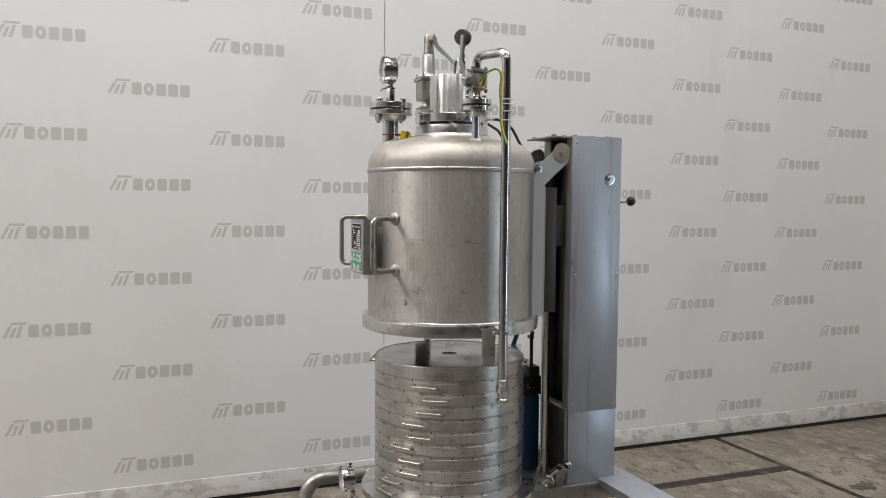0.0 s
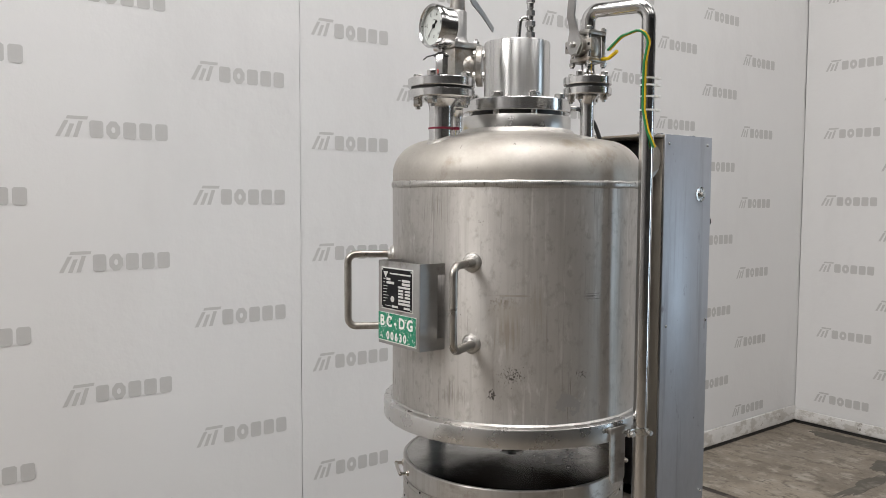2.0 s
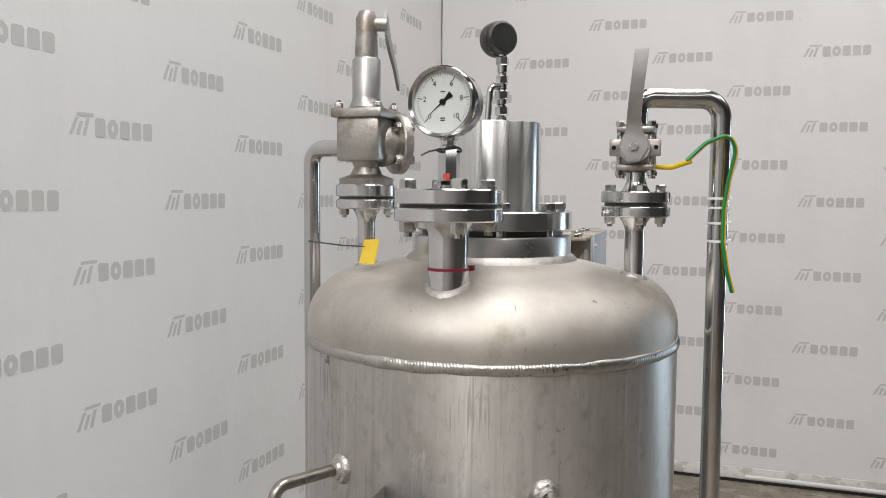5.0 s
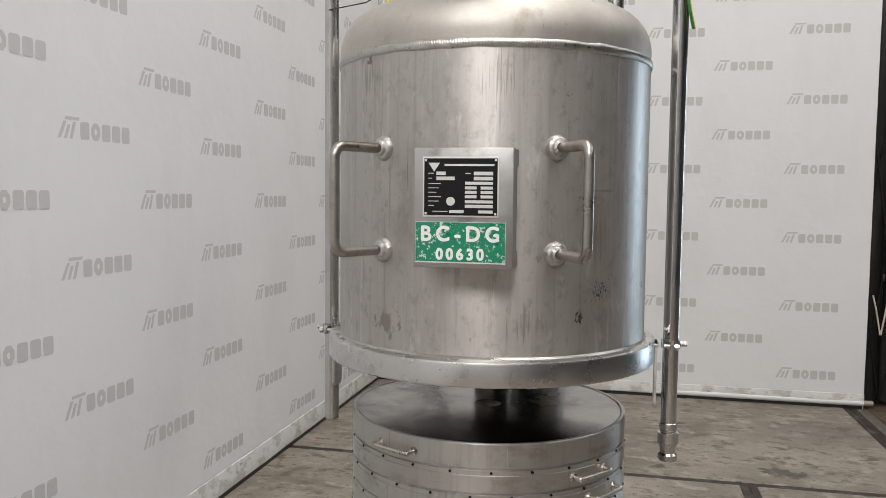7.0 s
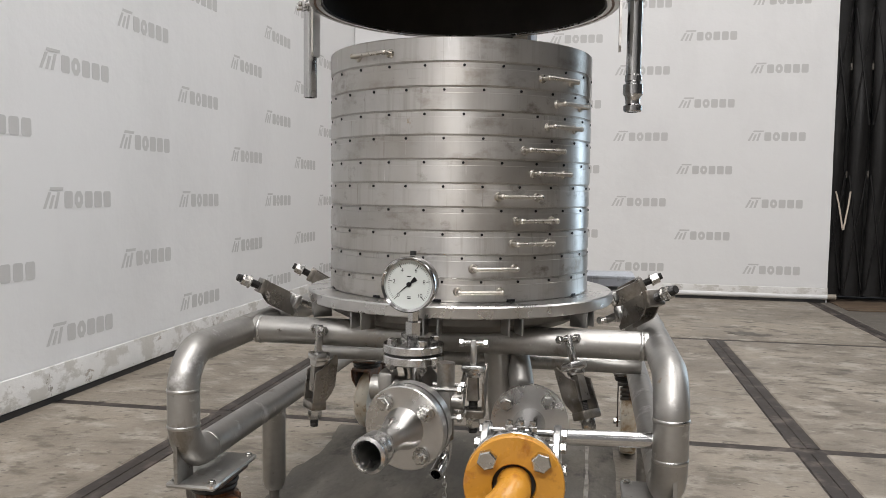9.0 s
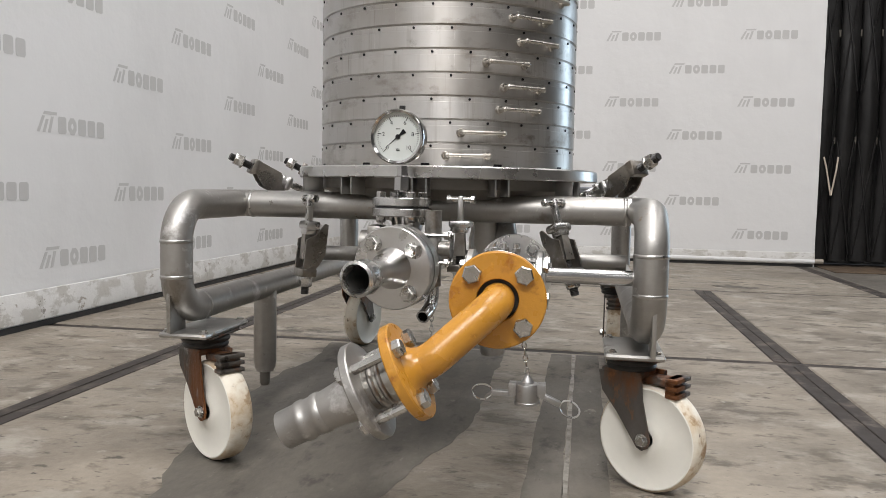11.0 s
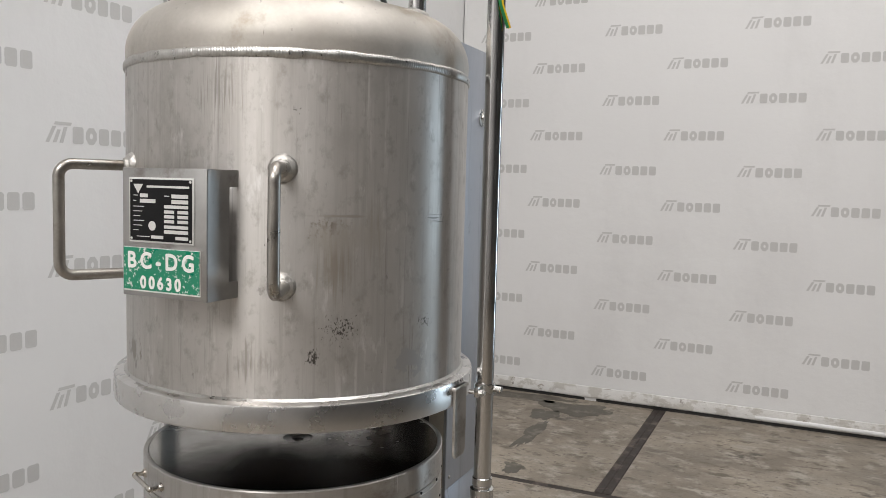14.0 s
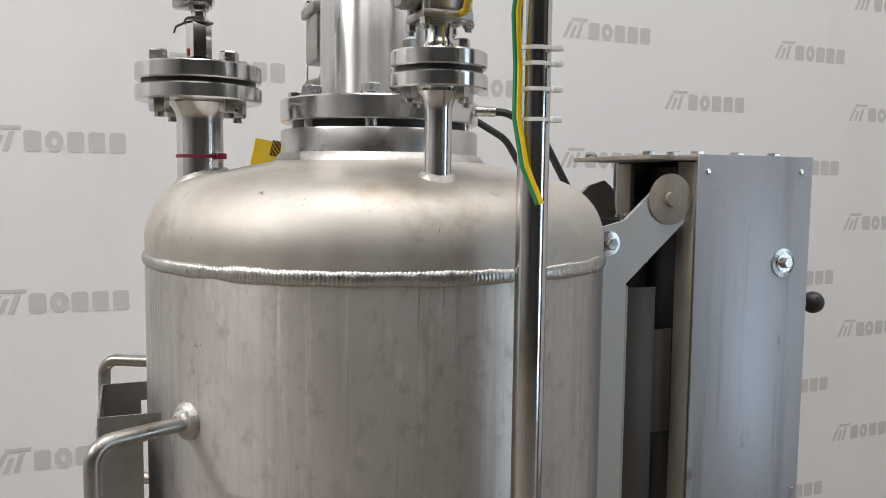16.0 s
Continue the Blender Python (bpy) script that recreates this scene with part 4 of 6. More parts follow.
def dial_gauge(place, way, r, parent, depth=0.045, up=(0, 0, 1), needle=-140, back=PIPE):
    """A round dial gauge; place is the middle of the dial, way points from the back to the viewer."""
    w = Vector(way).normalized()
    uu = Vector(up).cross(w).normalized()
    vv = w.cross(uu)
    m_ = Matrix(((uu.x, vv.x, w.x, place[0]), (uu.y, vv.y, w.y, place[1]), (uu.z, vv.z, w.z, place[2]), (0, 0, 0, 1)))
    b_ = bmesh.new()
    turned(b_, [(0.0, -depth), (r * 0.8, -depth), (r * 0.94, -depth + 0.004), (r * 0.94, -0.014), (r, -0.012), (r, 0.006), (r * 0.96, 0.009), (r * 0.88, 0.006), (r * 0.88, -0.004), (0.0, -0.004)], seg=56)
    bmesh.ops.transform(b_, matrix=m_, verts=b_.verts)
    case = part("gauge", b_, back, parent, "round steel dial pressure gauge")
    b_ = bmesh.new()
    rod(b_, (0, 0, -0.004), (0, 0, -0.0025), r * 0.885, seg=48)
    bmesh.ops.transform(b_, matrix=m_, verts=b_.verts)
    part("dial", b_, WHITE, case, "white dial")
    b_ = bmesh.new()
    for k in range(51):
        a_ = radians(225 - 270 * k / 50)
        major = k % 10 == 0
        r0_ = r * (0.64 if major else 0.70 if k % 5 == 0 else 0.73)
        d_ = Vector((math.cos(a_), math.sin(a_), 0))
        n_ = Vector((-d_.y, d_.x, 0)) * r * (0.013 if major else 0.006)
        a0 = [b_.verts.new(m_ @ (p + Vector((0, 0, -0.0023)))) for p in (d_ * r0_ - n_, d_ * r0_ + n_, d_ * r * 0.79 + n_, d_ * r * 0.79 - n_)]
        b_.faces.new(a0)
    for a_ in (radians(needle),):
        d_ = Vector((math.cos(a_), math.sin(a_), 0))
        n_ = Vector((-d_.y, d_.x, 0)) * r * 0.024
        b_.faces.new([b_.verts.new(m_ @ (p + Vector((0, 0, -0.0012)))) for p in (-d_ * r * 0.34 - n_ * 4, -d_ * r * 0.34 + n_ * 4, n_ * 0.6, -n_ * 0.6)])
        b_.faces.new([b_.verts.new(m_ @ (p + Vector((0, 0, -0.0015)))) for p in (-n_, n_, d_ * r * 0.70)])
    rod(b_, m_ @ Vector((0, 0, -0.0025)), m_ @ Vector((0, 0, 0.0)), r * 0.09, seg=20)
    for y_ in (-0.46, -0.52, 0.27):
        b_.faces.new([b_.verts.new(m_ @ Vector((x_ * r, (y_ + dy) * r, -0.0022))) for x_, dy in ((-0.07, 0), (0.07, 0), (0.07, 0.03), (-0.07, 0.03))])
    part("scale", b_, BLACK, case)
    for k, digits in enumerate(("0", "2", "4", "6", "8", "10")):
        a_ = radians(225 - 54 * k)
        me_ = text_mesh(digits, r * 0.21, 0.0001, m_ @ Matrix.Translation((math.cos(a_) * r * 0.56, math.sin(a_) * r * 0.56, -0.0021)), "dial_number", 1.0)
        me_.materials.clear()
        me_.materials.append(BLACK)
        o_ = new("dial_number", me_)
        o_.parent = case
    return case


# upper gauge
GW = Vector((-0.997, 0.070, 0.0)).normalized()
gc = Vector((-0.257, 0.0, 2.226))
bm = bmesh.new()
p0 = Vector((*NG, 2.099))
turned(bm, [(0.010, 0), (0.010, 0.006), (0.0165, 0.012), (0.0165, 0.058), (0.013, 0.064), (0.010, 0.066), (0.010, 0.072), (0.0135, 0.074), (0.0135, 0.086), (0.008, 0.086)], p0, seg=6)
part("gauge_stem", bm, PIPE, noz_g, "hexagonal gauge stem")
dial_gauge(gc + GW * 0.022, GW, 0.0525, noz_g)
bm = bmesh.new()
swept(bm, [Vector((*NG, 2.158)) + Vector((0.018 * math.cos(a), 0.018 * math.sin(a), 0.003 * math.sin(a * 2))) for a in [2 * math.pi * k / 16 for k in range(17)]], 0.0016, 6)
swept(bm, [Vector((*NG, 2.158)) + Vector(p) for p in ((-0.016, 0.006, 0), (-0.028, 0.022, -0.004), (-0.030, 0.034, -0.010))], 0.0016, 6)
part("wire_loop", bm, RUBBER, noz_g)

bm = bmesh.new()
block(bm, (NG[0] - 0.0158, NG[1] - 0.006, 2.112), (NG[0] - 0.0140, NG[1] + 0.004, 2.122), 0.0005)
part("red_mark", bm, RED, noz_g, "small red mark")

# centre tower
bm = bmesh.new()
turned(bm, [(0.1430, 1.950), (0.1430, 1.985), (0.1430, 2.017), (0.1420, 2.0195), (0.05, 2.0195)], seg=72)
neck = part("neck_ring", bm, RIM, filter_ob, "thick welded neck ring")
bm = bmesh.new()
k = 220
lines = []
for i in range(k):
    a = 2 * math.pi * i / k
    s = 1 + 0.006 * math.sin(i * 2.6) + 0.004 * noise.noise((i * 0.4, 1, 1))
    lines.append([bm.verts.new((r * s * math.cos(a), r * s * math.sin(a), z)) for r, z in ((0.1428, dome_at(0.143) + 0.010), (0.147, dome_at(0.147) + 0.008), (0.152, dome_at(0.152) + 0.003), (0.155, dome_at(0.155) - 0.003))])
lines.append(lines[0])
skin(bm, lines, close=False)
part("neck_weld", bm, BEAD, neck, smooth=60)
bm = bmesh.new()
turned(bm, [(0.1260, 2.0190), (0.1260, 2.0305)], seg=64)
part("gasket", bm, RUBBER, neck)
bm = bmesh.new()
turned(bm, [(0.02, 2.0300), (0.1415, 2.0300), (0.1440, 2.0320), (0.1440, 2.0600), (0.1415, 2.0625), (0.02, 2.0625)], seg=72, closed=True)
cover = part("cover_flange", bm, POLISH, filter_ob, "polished blind cover flange")
for k in range(8):
    a = radians(22.5 + 45 * k)
    bm = bmesh.new()
    p = Vector((0.121 * math.cos(a), 0.121 * math.sin(a), 2.0625))
    rod(bm, p, p + Vector((0, 0, 0.0025)), 0.0165, seg=20)
    hexed(bm, p + Vector((0, 0, 0.0025)), (0, 0, 1), 0.026, 0.0125, a)
    rod(bm, p - Vector((0, 0, 0.05)), p, 0.010, seg=12)
    part("bolt", bm, BOLT, cover)
bm = bmesh.new()
turned(bm, [(0.0870, 2.0625), (0.0870, 2.1400), (0.0870, 2.2140), (0.0858, 2.2165), (0.0, 2.2170)], seg=72)
tower = part("tower_cylinder", bm, TOWER, filter_ob, "mirror-bright turned cylinder")
sx, sy = 0.041, -0.006
for z, r, n6 in ((2.217, 0.010, 16), (2.235, 0.013, 6), (2.254, 0.010, 16), (2.264, 0.014, 6), (2.282, 0.009, 16), (2.292, 0.012, 6), (2.312, 0.009, 16), (2.326, 0.012, 6)):
    bm = bmesh.new()
    turned(bm, [(r * 0.85, z), (r, z + 0.0015), (r, z + 0.0145), (r * 0.85, z + 0.016)], (sx, sy, 0), seg=n6)
    part("screw_fitting", bm, PIPE, tower, "small steel screw fitting")
bm = bmesh.new()
rod(bm, (sx, sy, 2.215), (sx, sy, 2.365), 0.0078, seg=12)
part("stem", bm, PIPE, tower)
bm = bmesh.new()
swept(bm, rounded([(sx, sy, 2.287), (sx - 0.022, sy + 0.016, 2.287), (sx - 0.026, sy + 0.020, 2.215)], 0.012), 0.006, 12)
part("bleed_tube", bm, PIPE, tower, "thin bent bleed tube")
dial_gauge(Vector((0.043, 0.0, 2.375)) + Vector((0.72, 0.69, 0)) * 0.012, (0.72, 0.69, 0), 0.032, tower, depth=0.028, back=RUBBER)

# ball valve and vent pipe
bm = bmesh.new()
x, y = NR
turned(bm, [(0.026, 2.097), (0.020, 2.105), (0.0165, 2.115), (0.0165, 2.138)], (x, y, 0), seg=28)
part("weld_neck", bm, PIPE, noz_r)
bm = bmesh.new()
block(bm, (x - 0.026, y - 0.022, 2.142), (x + 0.026, y + 0.022, 2.196), 0.006)
turned(bm, [(0.026, 2.146), (0.029, 2.156), (0.029, 2.182), (0.026, 2.192)], (x, y, 0), seg=32)
block(bm, (x - 0.031, y - 0.031, 2.132), (x + 0.031, y + 0.031, 2.143), 0.003)
block(bm, (x - 0.031, y - 0.031, 2.195), (x + 0.031, y + 0.031, 2.206), 0.003)
rod(bm, (x, y, 2.130), (x, y, 2.146), 0.022, seg=24)
rod(bm, (x, y, 2.196), (x, y, 2.210), 0.020, seg=24)
rod(bm, (x - 0.046, y, 2.170), (x - 0.020, y, 2.170), 0.0255, seg=32)
valve = part("ball_valve", bm, CAST, filter_ob, "three-piece cast stainless ball valve")
for dx, dy in ((-0.026, -0.026), (-0.026, 0.026), (0.026, -0.026), (0.026, 0.026)):
    bm = bmesh.new()
    rod(bm, (x + dx, y + dy, 2.120), (x + dx, y + dy, 2.214), 0.0045, seg=10)
    hexed(bm, (x + dx, y + dy, 2.206), (0, 0, 1), 0.013, 0.008)
    hexed(bm, (x + dx, y + dy, 2.132), (0, 0, -1), 0.013, 0.008)
    part("bolt", bm, BOLT, valve)
for s in (1, -1):
    bm = bmesh.new()
    block(bm, (x - 0.036, y + s * 0.031 - 0.0105, 2.156), (x - 0.026, y + s * 0.031 + 0.0105, 2.184), 0.002)
    part("mounting_ear", bm, CAST, valve)
    # black disc paints the dark inside of the ear hole
    bm = bmesh.new()
    rod(bm, (x - 0.0365, y + s * 0.034, 2.170), (x - 0.034, y + s * 0.034, 2.170), 0.0038, seg=12)
    part("ear_hole", bm, BLACK, valve)
bm = bmesh.new()
rod(bm, (x - 0.026, y, 2.170), (x - 0.060, y, 2.170), 0.0045, seg=12)
hexed(bm, (x - 0.050, y, 2.170), (-1, 0, 0), 0.0135, 0.008)
part("spindle", bm, BOLT, valve)
bm = bmesh.new()
lever = [(x - 0.0485, y, 2.148), (x - 0.0485, y, 2.170), (x - 0.0485, y, 2.188), (x - 0.0485, y + 0.001, 2.202), (x - 0.052, y + 0.001, 2.215), (x - 0.062, y - 0.001, 2.236), (x - 0.062, y - 0.010, 2.325)]
wid = (0.010, 0.0225, 0.017, 0.0125, 0.0115, 0.011, 0.011)
fr = [[bm.verts.new((p[0] + dx, p[1] + s * h_, p[2])) for dx, s in ((-0.0025, -1), (-0.0025, 1), (0.0025, 1), (0.0025, -1))] for p, h_ in zip(lever, wid)]
skin(bm, fr)
bm.faces.new(fr[0][::-1])
bm.faces.new(fr[-1])
part("lever", bm, GREY_STEEL, valve, "flat steel valve lever")

PR, PL = (0.050, -0.388), (0.049, 0.388)
bm = bmesh.new()
swept(bm, rounded([(x, y, 2.205), (x, y, 2.255), (PR[0], PR[1], 2.255), (PR[0], PR[1], 1.062)], 0.034, 8), 0.0168, 24)
vent = part("vent_pipe", bm, PIPE, filter_ob, "long drawn stainless vent pipe")
bm = bmesh.new()
p = (PR[0], PR[1], 0)
turned(bm, [(0.0165, 1.085), (0.019, 1.083), (0.019, 1.070), (0.0172, 1.068), (0.0172, 1.064), (0.0225, 1.062), (0.0225, 1.040), (0.019, 1.036), (0.0165, 1.026), (0.0165, 1.018), (0.021, 1.014), (0.021, 1.003), (0.018, 1.000), (0.013, 1.000), (0.013, 1.03)], p, seg=24)
part("hose_coupling", bm, PIPE, vent, "turned hose coupling end")
for z in (2.087, 2.071, 2.045, 2.014):
    bm = bmesh.new()
    turned(bm, [(0.0170, z - 0.002), (0.0185, z - 0.002), (0.0185, z + 0.002), (0.0170, z + 0.002)], p, seg=24, closed=True)
    block(bm, (PR[0] + 0.010, PR[1] - 0.022, z - 0.003), (PR[0] + 0.022, PR[1] - 0.012, z + 0.003), 0.001)
    part("cable_tie", bm, TIE, vent, "white cable tie")
for off, m_ in ((0.0, WIRE_G), (0.0036, WIRE_Y)):
    bm = bmesh.new()
    run = [(-0.031, -0.336, 2.149), (-0.020, -0.365, 2.178), (0.005, -0.400, 2.193), (0.019, -0.413, 2.169), (0.018, -0.402, 2.119), (0.024, -0.396, 2.070), (0.024, -0.396, 2.014), (0.030, -0.404, 1.965), (0.043, -0.414, 1.927)]
    swept(bm, rounded([(a + off * 0.8, b - off * 0.6, c) for a, b, c in run], 0.03, 5), 0.0031, 8)
    part("earth_wire", bm, m_, vent, "yellow and green earth wire")
bm = bmesh.new()
swept(bm, rounded([(0.010, -0.280, 2.140), (0.004, -0.310, 2.138), (-0.006, -0.343, 2.149)], 0.02, 5), 0.0042, 8)
part("cut_wire", bm, WIRE_Y, valve, "cut yellow-green wire end")

# relief valve with outlet pipe
x, y = NS
bm = bmesh.new()
turned(bm, [(0.050, 2.106), (0.052, 2.118), (0.030, 2.126), (0.024, 2.140), (0.03, 2.16)], (x, y, 0), seg=32)
block(bm, (x - 0.043, y - 0.043, 2.150), (x + 0.043, y + 0.043, 2.232), 0.006)
block(bm, (x - 0.050, y - 0.050, 2.230), (x + 0.050, y + 0.050, 2.247), 0.0025)
bmesh.ops.create_uvsphere(bm, u_segments=32, v_segments=20, radius=0.041, matrix=Matrix.Translation((x + 0.022, y - 0.022, 2.182)))
relief = part("relief_valve", bm, CAST, filter_ob, "cast safety relief valve, partly rusty")
for dx, dy in ((-0.039, -0.039), (-0.039, 0.039), (0.039, -0.039), (0.039, 0.039)):
    bm = bmesh.new()
    hexed(bm, (x + dx, y + dy, 2.247), (0, 0, 1), 0.015, 0.010, dx)
    rod(bm, (x + dx, y + dy, 2.236), (x + dx, y + dy, 2.262), 0.0045, seg=8)
    part("bolt", bm, BOLT, relief)
bm = bmesh.new()
d = Vector((0.72, -0.69, 0))
c = Vector((x, y, 2.185))
turned(bm, [(0.030, 0.0), (0.030, 0.050), (0.055, 0.055), (0.0575, 0.058), (0.0575, 0.072), (0.055, 0.074), (0.0, 0.074)], c, d, 40)
part("side_flange", bm, CAST, relief)
for k in range(4):
    bm = bmesh.new()
    uu, vv, ww = axes_of(d)
    a = radians(45 + 90 * k)
    q = c + 0.0425 * (math.cos(a) * uu + math.sin(a) * vv) + d * 0.074
    hexed(bm, q, d, 0.017, 0.010)
    hexed(bm, q - d * 0.018, -d, 0.017, 0.010)
    part("bolt", bm, BOLT, relief)
bm = bmesh.new()
turned(bm, [(0.034, 2.250), (0.028, 2.262), (0.0265, 2.270), (0.0265, 2.338), (0.024, 2.342), (0.0, 2.342)], (x, y, 0), seg=32)
part("bonnet", bm, GREY_STEEL, relief, "smooth grey bonnet cylinder")
bm = bmesh.new()
turned(bm, [(0.021, 2.340), (0.022, 2.352), (0.020, 2.39), (0.020, 2.415), (0.014, 2.428), (0.0, 2.430)], (x, y, 0), seg=24)
rod(bm, (x, y, 2.405), (x + 0.012, y - 0.036, 2.405), 0.013, seg=16)
part("cap", bm, CAST, relief, "brownish cast cap")
bm = bmesh.new()
lv = [(x + 0.006, y - 0.036, 2.420), (x + 0.012, y - 0.036, 2.395), (x + 0.030, y - 0.034, 2.368), (x + 0.075, y - 0.026, 2.338), (x + 0.122, y - 0.016, 2.302)]
fr = [[bm.verts.new((q[0] + dz * 0.3, q[1] + s * 0.003, q[2] + dz)) for s, dz in ((-1, -h_), (1, -h_), (1, h_), (-1, h_))] for q, h_ in zip(lv, (0.008, 0.012, 0.009, 0.007, 0.006))]
skin(bm, fr)
bm.faces.new(fr[0][::-1])
bm.faces.new(fr[-1])
part("lift_lever", bm, GREY_STEEL, relief, "bent grey lifting lever")
bm = bmesh.new()
swept(bm, rounded([(x + 0.02, y + 0.02, 2.178), (PL[0], PL[1], 2.178), (PL[0], PL[1], 1.040)], 0.030, 8), 0.0165, 24, bore=0.0135)
outlet = part("outlet_pipe", bm, PIPE, filter_ob, "long drawn stainless outlet pipe")
bm = bmesh.new()
block(bm, (-0.041, -0.0008, -0.023), (0.041, 0.0008, 0.020), 0.0, pose(-0.132, 0.182, 1.992, 14, 4, 42))
tag = part("yellow_tag", bm, YELLOW, outlet, "yellow plastic inventory tag on a black tie")
bm = bmesh.new()
for k in range(7):
    block(bm, (0.0 + k * 0.0034, -0.0013, -0.004), (0.0018 + k * 0.0034, -0.0006, 0.022), 0.0, pose(-0.132, 0.182, 1.992, 14, 4, 42))
part("bar_print", bm, BLACK, tag)
bm = bmesh.new()
swept(bm, [(PL[0] - 0.017, PL[1], 1.994), (-0.03, 0.28, 1.992), (-0.115, 0.20, 1.998)], 0.0014, 6)
part("tie", bm, RUBBER, outlet)

# pipe brackets on the rim
for s, (bx, by) in ((-1, PR), (1, PL)):
    bm = bmesh.new()
    block(bm, (bx - 0.072, min(by - s * 0.052, by - s * 0.0285), 1.262), (bx - 0.010, max(by - s * 0.052, by - s * 0.0285), 1.268), 0.001)
    out = [(bx - 0.068, 1.268), (bx - 0.016, 1.268), (bx - 0.016, 1.140), (bx - 0.024, 1.132), (bx - 0.060, 1.132), (bx - 0.066, 1.140)]
    prism(bm, [(px_, pz_) for px_, pz_ in out], 0.005, Matrix(((1, 0, 0, 0), (0, 0, 1, by - s * 0.031), (0, 1, 0, 0), (0, 0, 0, 1))))
    bracket = part("pipe_bracket", bm, PLATE, filter_ob, "bent strap bracket under the rim")
    bm = bmesh.new()
    turned(bm, [(0.0172, 1.249), (0.0205, 1.249), (0.0205, 1.267), (0.0172, 1.267)], (bx, by, 0), seg=24, closed=True)
    block(bm, (bx - 0.045, by - 0.004, 1.249), (bx - 0.018, by + 0.004, 1.267), 0.001)
    rod(bm, (bx - 0.040, by - 0.016, 1.258), (bx - 0.040, by + 0.016, 1.258), 0.0045, seg=10)
    hexed(bm, (bx - 0.040, by + s * 0.006, 1.258), (0, s, 0), 0.013, 0.008)
    rod(bm, (bx, by, 1.258), (bx, by + s * 0.034, 1.258), 0.006, seg=10)
    part("pipe_clamp", bm, BOLT, bracket)

# base plate below the stack
Z_B0, Z_B1, R_B = 0.567, 0.592, 0.352
bm = bmesh.new()
turned(bm, [(0.05, Z_B0), (R_B - 0.002, Z_B0), (R_B, Z_B0 + 0.002), (R_B, Z_B1 - 0.003), (R_B - 0.003, Z_B1), (0.05, Z_B1)], seg=96, closed=True)
base_plate = part("base_plate", bm, RIM, filter_ob, "thick round machined base plate")
# dish takes dark steel to paint the shade below the base plate
bm = bmesh.new()
turned(bm, [(0.30, Z_B0 + 0.001), (0.30, 0.545), (0.26, 0.525), (0.12, 0.505), (0.0, 0.50)], seg=64)
part("bottom_dish", bm, DULL, filter_ob, "shallow dished vessel bottom")
for a in (152, 118, 208, 242, 62, 298, 180):
    for e in (-0.014, 0.014):
        bm = bmesh.new()
        block(bm, (0.305, e - 0.002, 0.532), (0.346, e + 0.002, Z_B0 + 0.001), 0.0008, pose(0, 0, 0, 0, 0, a))
        part("lug", bm, GREY_STEEL, base_plate, "welded lug plate for a swing clamp")

# trolley of bent tube
RT = 0.0300


def tube_part(name, pts, radius, label="", r=RT):
    b_ = bmesh.new()
    swept(b_, rounded(pts, radius, 9), r, 28)
    return part(name, b_, TUBE, filter_ob, label)


XL, YL, ZU, ZD, XR = -0.490, 0.441, 0.506, 0.302, 0.725
bm = bmesh.new()
rod(bm, (-0.205, -0.42, ZU), (-0.205, 0.42, ZU), RT - 0.0005, seg=28)
part("cross_tube", bm, TUBE, filter_ob, "grey pickled steel cross tube")
for s in (1, -1):
    tube_part("leg_tube", [(0.02, s * YL, ZU), (XL, s * YL, ZU), (XL, s * YL, ZD), (-0.30, s * YL, ZD)], 0.072, "bent steel leg tube with weld rings")
    tube_part("side_tube", [(-0.305, s * YL, ZD), (XR, s * YL, ZD), (XR, s * YL, 0.24)], 0.05, "long low steel side tube")
    tube_part("upper_rail_tube", [(XR, s * 0.005, ZU), (XR, s * YL, ZU), (0.015, s * YL, ZU)], 0.055, "upper steel rail tube bent round the rear corner")
    tube_part("rear_post", [(XR - 0.075, s * YL, ZD + 0.02), (XR - 0.075, s * YL, ZU - 0.02)], 0.05, "short upright tube between the rails")
    for c, w in (((XL, s * YL, 0.437), (0, 0, 1)), ((XL, s * YL, 0.369), (0, 0, 1)), ((-0.205, s * 0.408, ZU), (0, 1, 0)), ((0.018, s * YL, ZU), (1, 0, 0)), ((-0.402, s * YL, ZD), (1, 0, 0))):
        bm = bmesh.new()
        turned(bm, [(RT - 0.001, -0.0045), (RT + 0.0009, -0.0025), (RT + 0.0013, 0.0), (RT + 0.0009, 0.0025), (RT - 0.001, 0.0045)], c, w, 28)
        part("weld_ring", bm, WELD, filter_ob)
    # levelling jack
    bm = bmesh.new()
    turned(bm, [(0.0275, 0.29), (0.0275, 0.112), (0.0255, 0.106), (0.0255, 0.098), (0.022, 0.097), (0.022, 0.090), (0.014, 0.088)], (-0.058, s * YL, 0), seg=28)
    jack = part("levelling_jack", bm, TUBE, filter_ob, "hanging levelling jack sleeve")
    bm = bmesh.new()
    rod(bm, (-0.058, s * YL, 0.060), (-0.058, s * YL, 0.100), 0.0125, 0.0135, seg=18)
    rod(bm, (-0.058, s * YL, 0.054), (-0.058, s * YL, 0.060), 0.0095, 0.0125, seg=18)
    part("jack_screw", bm, DULL, jack)
bm = bmesh.new()
rod(bm, (-0.478, -0.425, 0.396), (-0.505, -0.262, 0.400), 0.0135, seg=20)
part("brace_rod", bm, PIPE, filter_ob, "bright brace pipe from leg to valve")
bm = bmesh.new()
rod(bm, (0.30, -YL, ZD + 0.055), (0.30, YL, ZD + 0.055), 0.021, seg=24)
part("rear_cross_tube", bm, TUBE, filter_ob, "slim rear cross tube")
bm = bmesh.new()
block(bm, (0.635, -0.437, 0.552), (0.802, 0.437, 0.562), 0.002)
block(bm, (0.635, -0.437, 0.530), (0.643, 0.437, 0.552))
